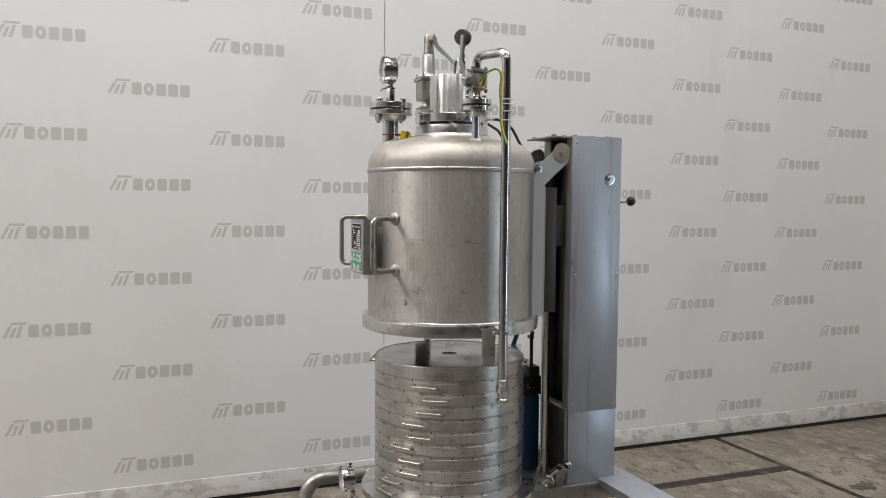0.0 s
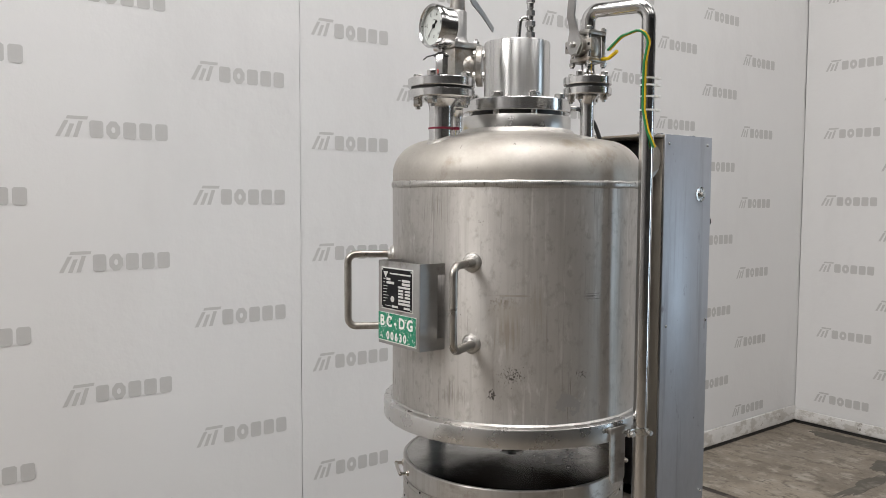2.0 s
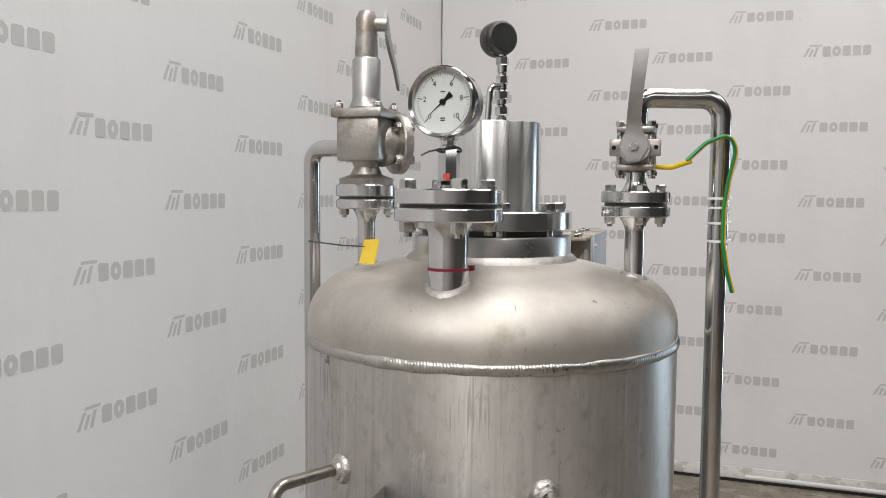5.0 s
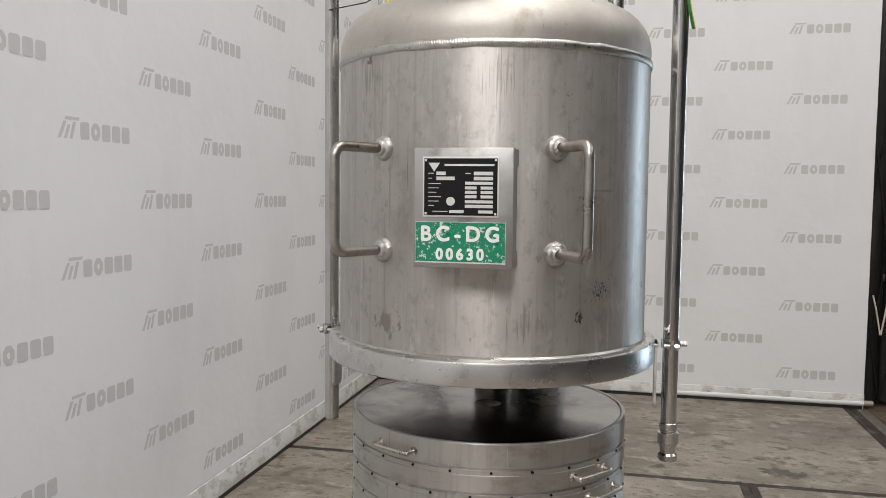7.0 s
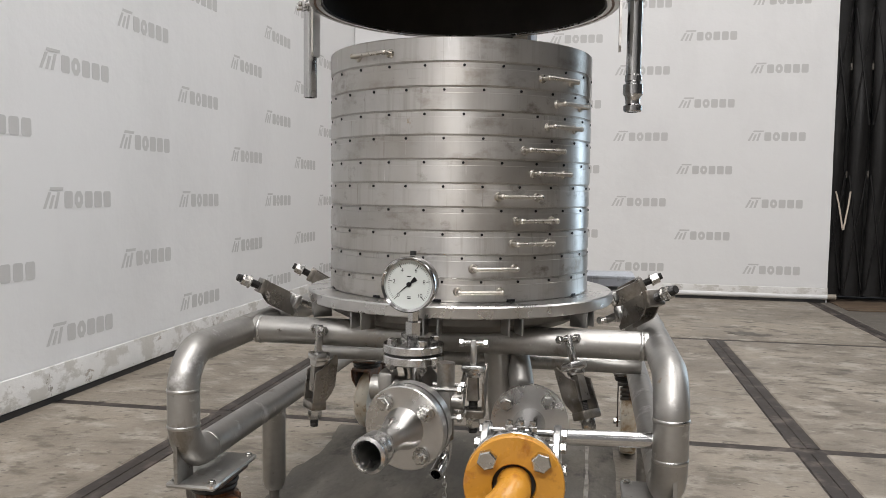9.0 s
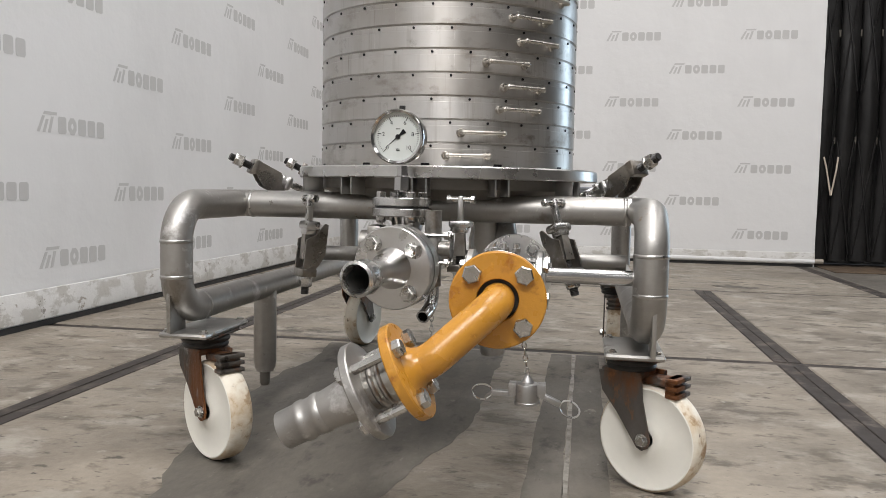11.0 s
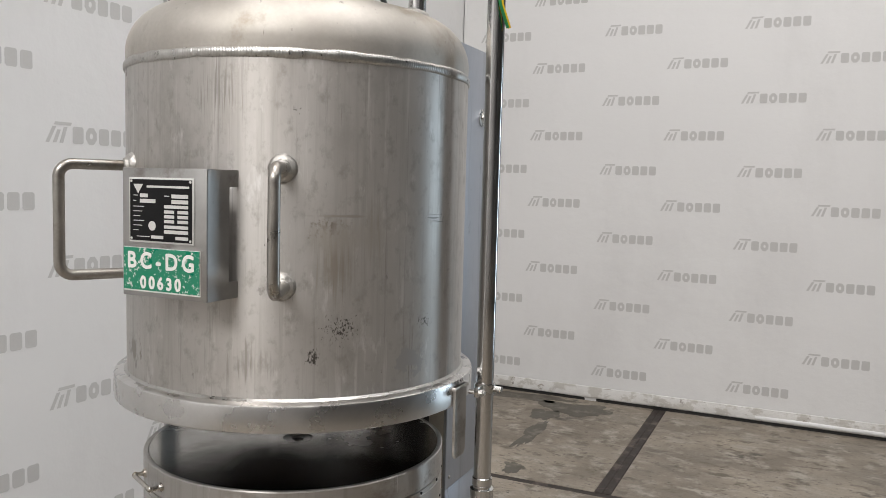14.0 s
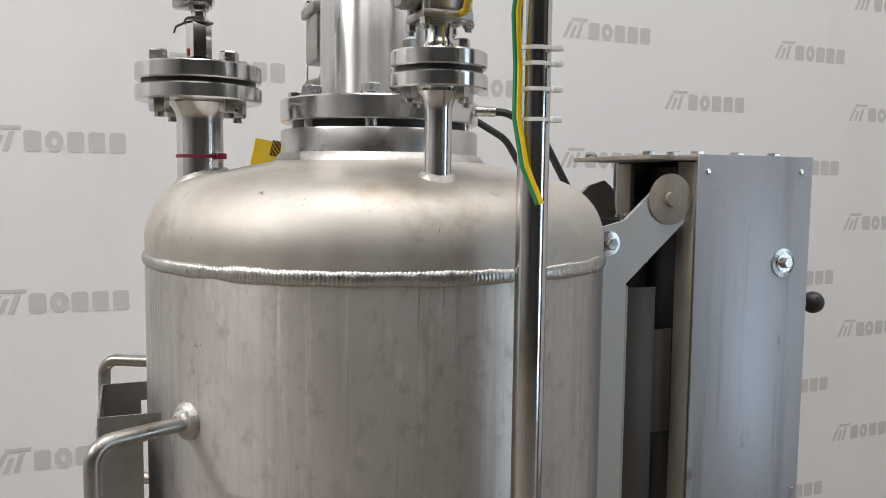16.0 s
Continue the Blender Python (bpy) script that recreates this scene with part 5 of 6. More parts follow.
block(bm, (0.794, -0.437, 0.530), (0.802, 0.437, 0.552))
part("rear_bar", bm, GALV, filter_ob, "flat grey channel bar across the rear")
bm = bmesh.new()
block(bm, (0.26, -0.115, 0.470), (0.80, 0.115, 0.540), 0.004)
block(bm, (0.33, -0.135, 0.540), (0.76, 0.135, 0.551), 0.002)
part("column_foot", bm, TUBE, filter_ob, "heavy welded foot below the lifting column")


def caster(px_, py_, swivel, half_x, half_y, rib=None):
    """A swivel caster with plate, rusty fork, nylon wheel and brake, its swivel pin at (px_, py_)."""
    m_ = pose(px_, py_, 0, 0, 0, swivel)
    b_ = bmesh.new()
    m0 = Matrix.Translation((px_, py_, 0))
    block(b_, (-half_x, -half_y, 0.250), (half_x, half_y, 0.262), 0.006, m0)
    top = part("caster", b_, TUBE, filter_ob, "swivel caster with rusty fork and white nylon wheel")
    for dx in (-half_x + 0.016, half_x - 0.016):
        for dy in (-half_y + 0.013, half_y - 0.013):
            b_ = bmesh.new()
            rod(b_, m0 @ Vector((dx, dy, 0.262)), m0 @ Vector((dx, dy, 0.2632)), 0.0085, seg=14)
            hexed(b_, m0 @ Vector((dx, dy, 0.263)), (0, 0, 1), 0.011, 0.004)
            part("plate_bolt", b_, BOLT, top)
    b_ = bmesh.new()
    block(b_, (-0.062, -0.046, 0.244), (0.062, 0.046, 0.250), 0.002, m0)
    part("caster_plate", b_, RUST, top, "rusty caster plate")
    b_ = bmesh.new()
    turned(b_, [(0.036, 0.244), (0.047, 0.243), (0.049, 0.238), (0.047, 0.233), (0.044, 0.231), (0.046, 0.226), (0.044, 0.221), (0.030, 0.218)], m_ @ Vector((0, 0, 0)), seg=32)
    part("swivel_bearing", b_, DARK, top, "dark greasy swivel bearing")
    b_ = bmesh.new()
    block(b_, (-0.045, -0.036, 0.208), (0.040, 0.036, 0.222), 0.006, m_)
    for e in (-1, 1):
        m2 = m_ @ Matrix(((1, 0, 0, 0), (0, 0, 1, e * 0.0335 - 0.002), (0, 1, 0, 0), (0, 0, 0, 1)))
        prism(b_, [(-0.048, 0.215), (0.040, 0.215), (0.044, 0.170), (0.061, 0.100), (0.057, 0.086), (0.046, 0.080), (0.035, 0.084), (-0.006, 0.140), (-0.040, 0.178)], 0.004, m2)
    part("fork", b_, RUST, top, "rust-streaked pressed steel fork")
    hub = m_ @ Vector((0.046, 0, 0.0995))
    axis = m_.to_3x3() @ Vector((0, 1, 0))
    b_ = bmesh.new()
    turned(b_, [(0.016, -0.025), (0.030, -0.025), (0.036, -0.021), (0.082, -0.021), (0.0915, -0.0245), (0.0935, -0.0235)], hub, axis, 56)
    turned(b_, [(0.0935, 0.0235), (0.0915, 0.0245), (0.082, 0.021), (0.036, 0.021), (0.030, 0.025), (0.016, 0.025)], hub, axis, 56)
    wheel = part("wheel", b_, NYLON, top, "stained white nylon wheel")
    b_ = bmesh.new()
    turned(b_, [(0.0935, -0.0235), (0.0975, -0.019), (0.0995, -0.010), (0.0995, 0.010), (0.0975, 0.019), (0.0935, 0.0235)], hub, axis, 56)
    part("tread", b_, TREAD, wheel, "brown-stained rolling tread")
    b_ = bmesh.new()
    rod(b_, hub - axis * 0.046, hub + axis * 0.046, 0.0065, seg=12)
    for e in (-1, 1):
        rod(b_, hub + axis * e * 0.0355, hub + axis * e * 0.0375, 0.0125, seg=16)
        hexed(b_, hub + axis * e * 0.0375, axis * e, 0.017, 0.008)
    part("axle_bolt", b_, BOLT, top)
    b_ = bmesh.new()
    block(b_, (0.080, -0.022, 0.182), (0.098, 0.022, 0.218), 0.002, m_)
    part("brake_pedal", b_, RUST, top, "rusty ribbed brake pedal")
    b_ = bmesh.new()
    block(b_, (0.034, -0.020, 0.200), (0.0795, 0.020, 0.214), 0.003, m_)
    part("brake_arm", b_, RUST, top)
    b_ = bmesh.new()
    block(b_, (0.036, 0.0205, 0.176), (0.060, 0.0275, 0.222), 0.003, m_)
    part("brake_bracket", b_, RUST, top)
    for z_ in (0.186, 0.200, 0.214):
        b_ = bmesh.new()
        block(b_, (0.082, -0.027, z_ - 0.004), (0.106, 0.027, z_ + 0.004), 0.002, m_)
        part("brake_rib", b_, RUST, top)
    if rib:
        b_ = bmesh.new()
        block(b_, (-0.512, rib - 0.004, 0.262), (-0.452, rib + 0.004, 0.372), 0.001)
        part("gusset", b_, TUBE, top)
    return top


caster(-0.408, 0.423, -125, 0.098, 0.050, 0.447)
caster(-0.390, -0.421, -123, 0.090, 0.053, -0.449)
caster(XR, YL - 0.008, -12, 0.070, 0.053)
caster(XR, -YL + 0.008, 178, 0.070, 0.053)


# swing clamps
def clamp(place, swing, tilt, size=1.0, name="swing_clamp"):
    """A hinged clamp: eye link, cast jaw, two cheek plates and a screw. It hangs from its pivot at place; tilt 0 hangs straight down, past 90 it is thrown back."""
    m_ = Matrix.Translation(place) @ pose(0, 0, 0, 0, 0, swing) @ pose(0, 0, 0, 0, tilt, 0) @ Matrix.Diagonal((1, 1, size, 1))
    nut = -0.196 if tilt > 90 else -0.172
    b_ = bmesh.new()
    cheek = [(-0.012, -0.088), (0.010, -0.076), (0.030, -0.052), (0.037, -0.054), (0.037, -0.066), (0.034, -0.118), (0.026, -0.134), (0.008, -0.158), (-0.012, -0.164), (-0.015, -0.150)]
    for e in (-1, 1):
        m2 = m_ @ Matrix(((1, 0, 0, 0), (0, 0, 1, e * 0.0205 - 0.0020), (0, 1, 0, 0), (0, 0, 0, 1)))
        prism(b_, [(x_, z_) for x_, z_ in cheek], 0.0040, m2)
    block(b_, (-0.017, -0.0235, -0.168), (0.017, 0.0235, -0.150), 0.003, m_)
    arm = part(name, b_, CLAMP, filter_ob, "hinged stainless swing clamp, open")
    b_ = bmesh.new()
    rod(b_, m_ @ Vector((0.002, 0, nut - 0.034)), m_ @ Vector((0.002, 0, -0.060)), 0.0080, seg=14)
    k_ = nut - 0.030
    while k_ < -0.100:
        turned(b_, [(0.0078, -0.0012), (0.0092, 0.0), (0.0078, 0.0012)], m_ @ Vector((0.002, 0, k_)), m_.to_3x3() @ Vector((0, 0, 1)), 14)
        k_ += 0.0032
    part("clamp_screw", b_, DARK, arm, "dark threaded clamp screw")
    b_ = bmesh.new()
    hexed(b_, m_ @ Vector((0.002, 0, nut)), m_.to_3x3() @ Vector((0, 0, -1)), 0.025, 0.018)
    rod(b_, m_ @ Vector((0.002, 0, nut + 0.004)), m_ @ Vector((0.002, 0, nut)), 0.0155, seg=18)
    part("clamp_nut", b_, BOLT, arm, "bright hex nut")
    b_ = bmesh.new()
    prism(b_, [(-0.0085, 0.0), (0.0085, 0.0), (0.0115, -0.056), (-0.0115, -0.056)], 0.020, m_ @ Matrix(((0, 0, 1, -0.010), (1, 0, 0, 0), (0, 1, 0, -0.074), (0, 0, 0, 1))))
    part("slide_block", b_, HANDLE, arm, "worn brownish slide block")
    b_ = bmesh.new()
    block(b_, (-0.012, -0.0145, -0.078), (0.014, 0.0145, -0.052), 0.005, m_)
    block(b_, (-0.014, -0.0225, -0.066), (0.020, 0.0225, -0.048), 0.006, m_)
    part("clamp_jaw", b_, RIM, arm, "bright cast clamp jaw")
    b_ = bmesh.new()
    block(b_, (-0.008, -0.0058, -0.054), (0.008, 0.0058, 0.009), 0.004, m_)
    part("eye_link", b_, RIM, arm, "bright eye link")
    b_ = bmesh.new()
    a0, a1 = m_ @ Vector((0, -0.020, 0)), m_ @ Vector((0, 0.020, 0))
    rod(b_, a0, a1, 0.006, seg=12)
    hexed(b_, a1, a1 - a0, 0.015, 0.008)
    hexed(b_, a0, a0 - a1, 0.015, 0.008)
    part("hinge_pin", b_, BOLT, arm)
    return arm


clamp((-0.258, 0.256, 0.520), -45, 4)
clamp((-0.362, -0.088, 0.526), 0, 0, 0.84)
clamp((-0.252, -0.262, 0.522), 45, 22, 0.95)
clamp((-0.045, 0.345, 0.535), -53, 114, 0.855)
clamp((0.170, 0.315, 0.535), -74, 118, 0.755)
clamp((-0.060, -0.343, 0.535), 45, 116, 0.885)
clamp((0.172, -0.315, 0.535), 95, 116, 0.78)

clamp((0.360, -0.142, 0.576), 180, 122, 0.66)

# bottom outlet with gauge
GX, GY = -0.395, 0.022
bm = bmesh.new()
turned(bm, [(0.011, 0.589), (0.011, 0.570), (0.016, 0.568), (0.016, 0.542), (0.011, 0.540), (0.010, 0.527)], (GX, GY, 0), seg=6)
outlet_stack = part("gauge_outlet", bm, PIPE, filter_ob, "bottom outlet branch carrying a gauge")
flange_pair("flange", (GX, GY), 0.058, 0.492, 0.508, 0.512, 0.528, 4, 0.043, 0.016, outlet_stack, 0.010, 0.6)
bm = bmesh.new()
turned(bm, [(0.026, 0.493), (0.020, 0.480), (0.017, 0.47), (0.017, 0.43)], (GX, GY, 0), seg=24)
part("riser", bm, PIPE, outlet_stack)
dial_gauge(Vector((-0.432, 0.024, 0.642)), (-0.985, 0.05, 0.0), 0.0515, outlet_stack, depth=0.04)
bm = bmesh.new()
rod(bm, (-0.405, 0.022, 0.694), (-0.405, 0.022, 0.702), 0.006, seg=12)
part("gauge_plug", bm, RUBBER, outlet_stack)
FD = Vector((-0.978, 0.20, -0.05)).normalized()
fc = Vector((-0.532, 0.008, 0.404))
bm = bmesh.new()
turned(bm, [(0.028, 0.0), (0.073, 0.0), (0.075, 0.002), (0.075, 0.016), (0.073, 0.018), (0.028, 0.018)], fc - FD * 0.018, FD, 56, closed=True)
out_fl = part("outlet_flange", bm, RIM, filter_ob, "bright outlet flange with four bolts")
bm = bmesh.new()
turned(bm, [(0.028, 0.0), (0.075, 0.0), (0.075, 0.018), (0.028, 0.018)], fc - FD * 0.040, FD, 56, closed=True)
part("counter_flange", bm, RIM, out_fl)
bm = bmesh.new()
turned(bm, [(0.055, 0.0), (0.055, 0.004)], fc - FD * 0.022, FD, 40)
part("gasket", bm, BLUE, out_fl)
uu, vv, ww = axes_of(FD)
for k in range(4):
    a = radians(38 + 90 * k)
    q = fc + 0.055 * (math.cos(a) * uu + math.sin(a) * vv)
    bm = bmesh.new()
    rod(bm, q, q + FD * 0.003, 0.0155, seg=18)
    hexed(bm, q + FD * 0.003, FD, 0.023, 0.011, a)
    hexed(bm, q - FD * 0.040, -FD, 0.023, 0.014, a)
    rod(bm, q - FD * 0.056, q + FD * 0.019, 0.0075, seg=10)
    part("bolt", bm, BOLT, out_fl)
bm = bmesh.new()
turned(bm, [(0.0235, 0.0), (0.0375, 0.0), (0.036, 0.008), (0.0245, 0.040), (0.0235, 0.050), (0.0235, 0.085), (0.029, 0.095), (0.030, 0.110), (0.0285, 0.116), (0.0285, 0.120), (0.0305, 0.124), (0.0305, 0.133), (0.0255, 0.136), (0.0235, 0.132), (0.021, 0.05), (0.021, 0.0)], fc, FD, 36)
part("outlet_stub", bm, RIM, out_fl, "bright hollow hose stub")
bm = bmesh.new()
swept(bm, rounded([fc - FD * 0.04, fc - FD * 0.16, (-0.24, 0.05, 0.44), (-0.18, 0.04, 0.52)], 0.05), 0.030, 24)
part("outlet_pipe_run", bm, TUBE, filter_ob, "short steel pipe below the vessel")
bm = bmesh.new()
block(bm, (-0.425, 0.055, 0.405), (-0.375, 0.085, 0.475), 0.008)
rod(bm, (-0.40, 0.03, 0.44), (-0.40, 0.10, 0.44), 0.024, seg=20)
part("sample_block", bm, CAST, outlet_stack)
# drain valve with chain
DV = Matrix.Translation((0.0, 0.026, 0.006))
bm = bmesh.new()
block(bm, (-0.470, -0.090, 0.400), (-0.436, -0.062, 0.458), 0.008)
rod(bm, (-0.452, -0.077, 0.36), (-0.452, -0.077, 0.50), 0.016, seg=16)
rod(bm, (-0.452, -0.110, 0.430), (-0.452, -0.040, 0.430), 0.014, seg=16)
bmesh.ops.transform(bm, matrix=DV, verts=bm.verts)
drain = part("drain_valve", bm, CAST, filter_ob, "small cast drain valve with bolts")
for dx, dz in ((-0.018, 0.025), (0.018, 0.025), (-0.018, -0.025), (0.018, -0.025)):
    bm = bmesh.new()
    rod(bm, (-0.452 + dx, -0.112, 0.430 + dz), (-0.452 + dx, -0.050, 0.430 + dz), 0.004, seg=8)
    hexed(bm, (-0.452 + dx, -0.102, 0.430 + dz), (0, -1, 0), 0.014, 0.008)
    bmesh.ops.transform(bm, matrix=DV, verts=bm.verts)
    part("bolt", bm, BOLT, drain)
bm = bmesh.new()
swept(bm, rounded([(-0.452, -0.051, 0.378), (-0.452, -0.051, 0.330), (-0.497, -0.043, 0.314)], 0.03), 0.0125, 18, bore=0.0095)
part("drain_elbow", bm, PIPE, drain, "open drain elbow")


def chain(pts, parent):
    """Small oval links along the points."""
    b_ = bmesh.new()
    path_ = [Vector(p) for p in pts]
    total = [0.0]
    for p_, q_ in zip(path_, path_[1:]):
        total.append(total[-1] + (q_ - p_).length)
    count = max(2, int(total[-1] / 0.0095))
    for i in range(count):
        s_ = total[-1] * (i + 0.5) / count
        k_ = max(j for j in range(len(path_) - 1) if total[j] <= s_ + 1e-9)
        d_ = (path_[k_ + 1] - path_[k_]).normalized()
        c_ = path_[k_] + d_ * (s_ - total[k_])
        u_, v_, w_ = axes_of(d_)
        side = u_ if i % 2 else v_
        loop_ = [c_ + d_ * 0.0066 * math.sin(t_) + side * 0.0034 * math.cos(t_) for t_ in [2 * math.pi * j / 8 for j in range(9)]]
        swept(b_, loop_, 0.0010, 5)
    return part("chain", b_, BOLT, parent, "thin link chain")


chain([(-0.480, -0.056, 0.410), (-0.480, -0.056, 0.30), (-0.480, -0.057, 0.20)], drain)

# second outlet with orange elbow
oc = Vector((-0.690, -0.198, 0.377))
OD = Vector((-0.99, -0.06, 0.0)).normalized()
bm = bmesh.new()
turned(bm, [(0.0328, 0.0), (0.0735, 0.0), (0.0755, 0.002), (0.0755, 0.016), (0.0735, 0.018), (0.0342, 0.018), (0.0328, 0.0166)], oc - OD * 0.018, OD, 56, closed=True)
orange = part("orange_elbow", bm, ORANGE, filter_ob, "orange-painted flanged pipe elbow")
p2 = Vector((-0.778, -0.085, 0.283))
D2 = Vector((-0.03, 0.88, -0.47)).normalized()
bm = bmesh.new()
path = rounded([oc - OD * 0.015, oc + OD * 0.040, p2 - D2 * 0.034, p2 + D2 * 0.004], 0.045, 10)
swept(bm, path, 0.0262, 28)
part("elbow_pipe", bm, ORANGE, orange)
bm = bmesh.new()
turned(bm, [(0.0262, -0.020), (0.0285, -0.012), (0.034, -0.004), (0.039, 0.0), (0.0735, 0.0), (0.075, 0.002), (0.075, 0.014), (0.0735, 0.016), (0.02, 0.016)], p2, D2, 56)
part("loose_flange", bm, ORANGE, orange)
# black ring paints the shade in the gap between pipe and flange bore
bm = bmesh.new()
turned(bm, [(0.020, -0.013), (0.0325, -0.013), (0.0325, -0.016), (0.020, -0.016)], oc, OD, 40, closed=True)
part("pipe_gasket", bm, RUBBER, orange)
uu, vv, ww = axes_of(OD)
for k in range(4):
    a = radians(45 + 90 * k)
    q = oc + 0.0565 * (math.cos(a) * uu + math.sin(a) * vv)
    bm = bmesh.new()
    hexed(bm, q, OD, 0.0265, 0.013, a)
    rod(bm, q - OD * 0.06, q, 0.008, seg=10)
    hexed(bm, q - OD * 0.045, -OD, 0.024, 0.014, a)
    part("bolt", bm, BOLT, orange)
uu, vv, ww = axes_of(D2)
p3 = p2 + D2 * 0.068
for k in range(4):
    a = radians(45 + 90 * k)
    q = p2 + 0.0555 * (math.cos(a) * uu + math.sin(a) * vv)
    bm = bmesh.new()
    hexed(bm, q, -D2, 0.0245, 0.013, a)
    rod(bm, q, q + D2 * 0.095, 0.0075, seg=10)
    hexed(bm, q + D2 * 0.080, D2, 0.0245, 0.013, a)
    part("bolt", bm, BOLT, orange)
bm = bmesh.new()
turned(bm, [(0.03, 0.0), (0.0735, 0.0), (0.075, 0.002), (0.075, 0.012), (0.073, 0.014), (0.03, 0.014)], p3, D2, 56, closed=True)
part("end_flange", bm, TUBE, orange, "plain steel end flange")
bm = bmesh.new()
turned(bm, [(0.0335, -0.052), (0.0335, -0.030), (0.036, -0.027), (0.036, -0.024), (0.0335, -0.021), (0.0335, -0.017), (0.036, -0.014), (0.036, -0.011), (0.0335, -0.008), (0.0335, 0.0)], p3, D2, 40)
part("bellows", bm, CAST, orange, "short corrugated steel bellows")
bm = bmesh.new()
turned(bm, [(0.0345, 0.014), (0.0335, 0.040), (0.0305, 0.066), (0.0295, 0.078), (0.0315, 0.081), (0.0315, 0.090), (0.0295, 0.093), (0.0295, 0.106), (0.0315, 0.109), (0.0315, 0.117), (0.0295, 0.120), (0.0295, 0.150), (0.0255, 0.150), (0.0255, 0.03)], p3, D2, 40)
part("end_pipe", bm, TUBE, orange, "grooved grey steel hose end")
# sight-glass body behind the orange flange
bm = bmesh.new()
turned(bm, [(0.030, 0.0), (0.073, 0.0), (0.075, 0.002), (0.075, 0.015), (0.073, 0.017), (0.030, 0.017)], oc - OD * 0.040, OD, 56, closed=True)
sight = part("sight_fitting", bm, POLISH, filter_ob, "bright flanged fitting behind the orange elbow")
bm = bmesh.new()
turned(bm, [(0.022, 0.0), (0.069, 0.0), (0.071, 0.002), (0.071, 0.015), (0.022, 0.015)], (-0.40, -0.199, 0.393), OD, 56, closed=True)
part("rear_flange", bm, RIM, sight)
bm = bmesh.new()
rod(bm, (-0.400, -0.199, 0.392), oc - OD * 0.03, 0.030, seg=32)
part("barrel", bm, PIPE, sight)
for k in range(4):
    a = radians(40 + 90 * k)
    bm = bmesh.new()
    q = Vector((-0.415, -0.199 + 0.054 * math.cos(a), 0.393 + 0.054 * math.sin(a)))
    rod(bm, q, q - Vector((0.002, 0, 0)), 0.0135, seg=16)
    hexed(bm, q - Vector((0.002, 0, 0)), (-1, 0, 0), 0.021, 0.011, a)
    part("bolt", bm, BOLT, sight)
for y_ in (-0.147, -0.258):
    bm = bmesh.new()
    turned(bm, [(0.012, -0.006), (0.050, -0.006), (0.052, -0.004), (0.052, 0.004), (0.050, 0.006), (0.012, 0.006)], (-0.615, y_, 0.398), (0, 1, 0), 44, closed=True)
    part("side_disc", bm, RIM, sight, "bright round side disc")
for k in range(4):
    a = radians(48 + 90 * k)
    bm = bmesh.new()
    q = Vector((-0.615 + 0.042 * math.cos(a), 0, 0.398 + 0.042 * math.sin(a)))
    rod(bm, q + Vector((0, -0.272, 0)), q + Vector((0, -0.133, 0)), 0.0055, seg=10)
    for y_, s in ((-0.264, -1), (-0.141, 1)):
        hexed(bm, q + Vector((0, y_, 0)), (0, s, 0), 0.016, 0.009)
    part("tie_rod", bm, BOLT, sight)
for dy in (-0.018, 0.0, 0.018):
    bm = bmesh.new()
    rod(bm, (-0.640, -0.203 + dy, 0.424), (-0.640, -0.203 + dy, 0.462), 0.005, seg=8)
    hexed(bm, (-0.640, -0.203 + dy, 0.448), (0, 0, 1), 0.013, 0.007)
    part("stud", bm, BOLT, sight)
bm = bmesh.new()
swept(bm, rounded([(-0.395, -0.199, 0.393), (-0.20, -0.17, 0.393), (-0.12, -0.14, 0.52)], 0.05), 0.026, 24)
part("inlet_pipe_run", bm, TUBE, filter_ob, "short steel pipe below the vessel")
bm = bmesh.new()
rod(bm, (-0.18, -0.11, 0.50), (-0.12, -0.13, 0.18), 0.028, seg=24)
part("sump_pipe", bm, TUBE, filter_ob, "slanting steel sump pipe")
# cam coupling cap hanging on a chain
cap_at = Vector((-0.690, -0.247, 0.238))
bm = bmesh.new()
turned(bm, [(0.0, 0.026), (0.004, 0.026), (0.0055, 0.022), (0.009, 0.018), (0.010, 0.014), (0.0175, 0.013), (0.0185, 0.010), (0.0185, -0.014), (0.020, -0.015), (0.020, -0.019), (0.016, -0.020), (0.015, 0.0)], cap_at, (0, 0, 1), 28)
cap_ob = part("coupling_cap", bm, GREY_STEEL, filter_ob, "cam-lever dust cap hanging on a chain")
for s in (1, -1):
    bm = bmesh.new()
    for dx in (-0.008, 0.008):
        block(bm, (dx - 0.002, s * 0.022 - 0.006, -0.006), (dx + 0.002, s * 0.022 + 0.006, 0.014), 0.001, Matrix.Translation(cap_at))
    part("ear", bm, GREY_STEEL, cap_ob)
    drop = 0.0 if s > 0 else 0.42
    lay = Matrix.Translation(cap_at + Vector((0, s * 0.022, -0.004))) @ Matrix.Rotation(-s * drop, 4, "X")
    bm = bmesh.new()
    block(bm, (-0.0055, min(0, s * 0.032), -0.0045), (0.0055, max(0, s * 0.032), 0.0045), 0.002, lay)
    rod(bm, lay @ Vector((-0.011, 0, 0)), lay @ Vector((0.011, 0, 0)), 0.003, seg=10)
    part("cam_lever", bm, GREY_STEEL, cap_ob)
    bm = bmesh.new()
    swept(bm, [lay @ Vector((0.004 * math.sin(t_), s * 0.047 + 0.016 * math.cos(t_), 0.011 * math.sin(t_))) for t_ in [2 * math.pi * j / 18 for j in range(19)]], 0.0015, 6)
    part("pull_ring", bm, BOLT, cap_ob)
chain([oc + Vector((-0.002, -0.042, -0.062)), cap_at + Vector((0, 0, 0.026))], cap_ob)

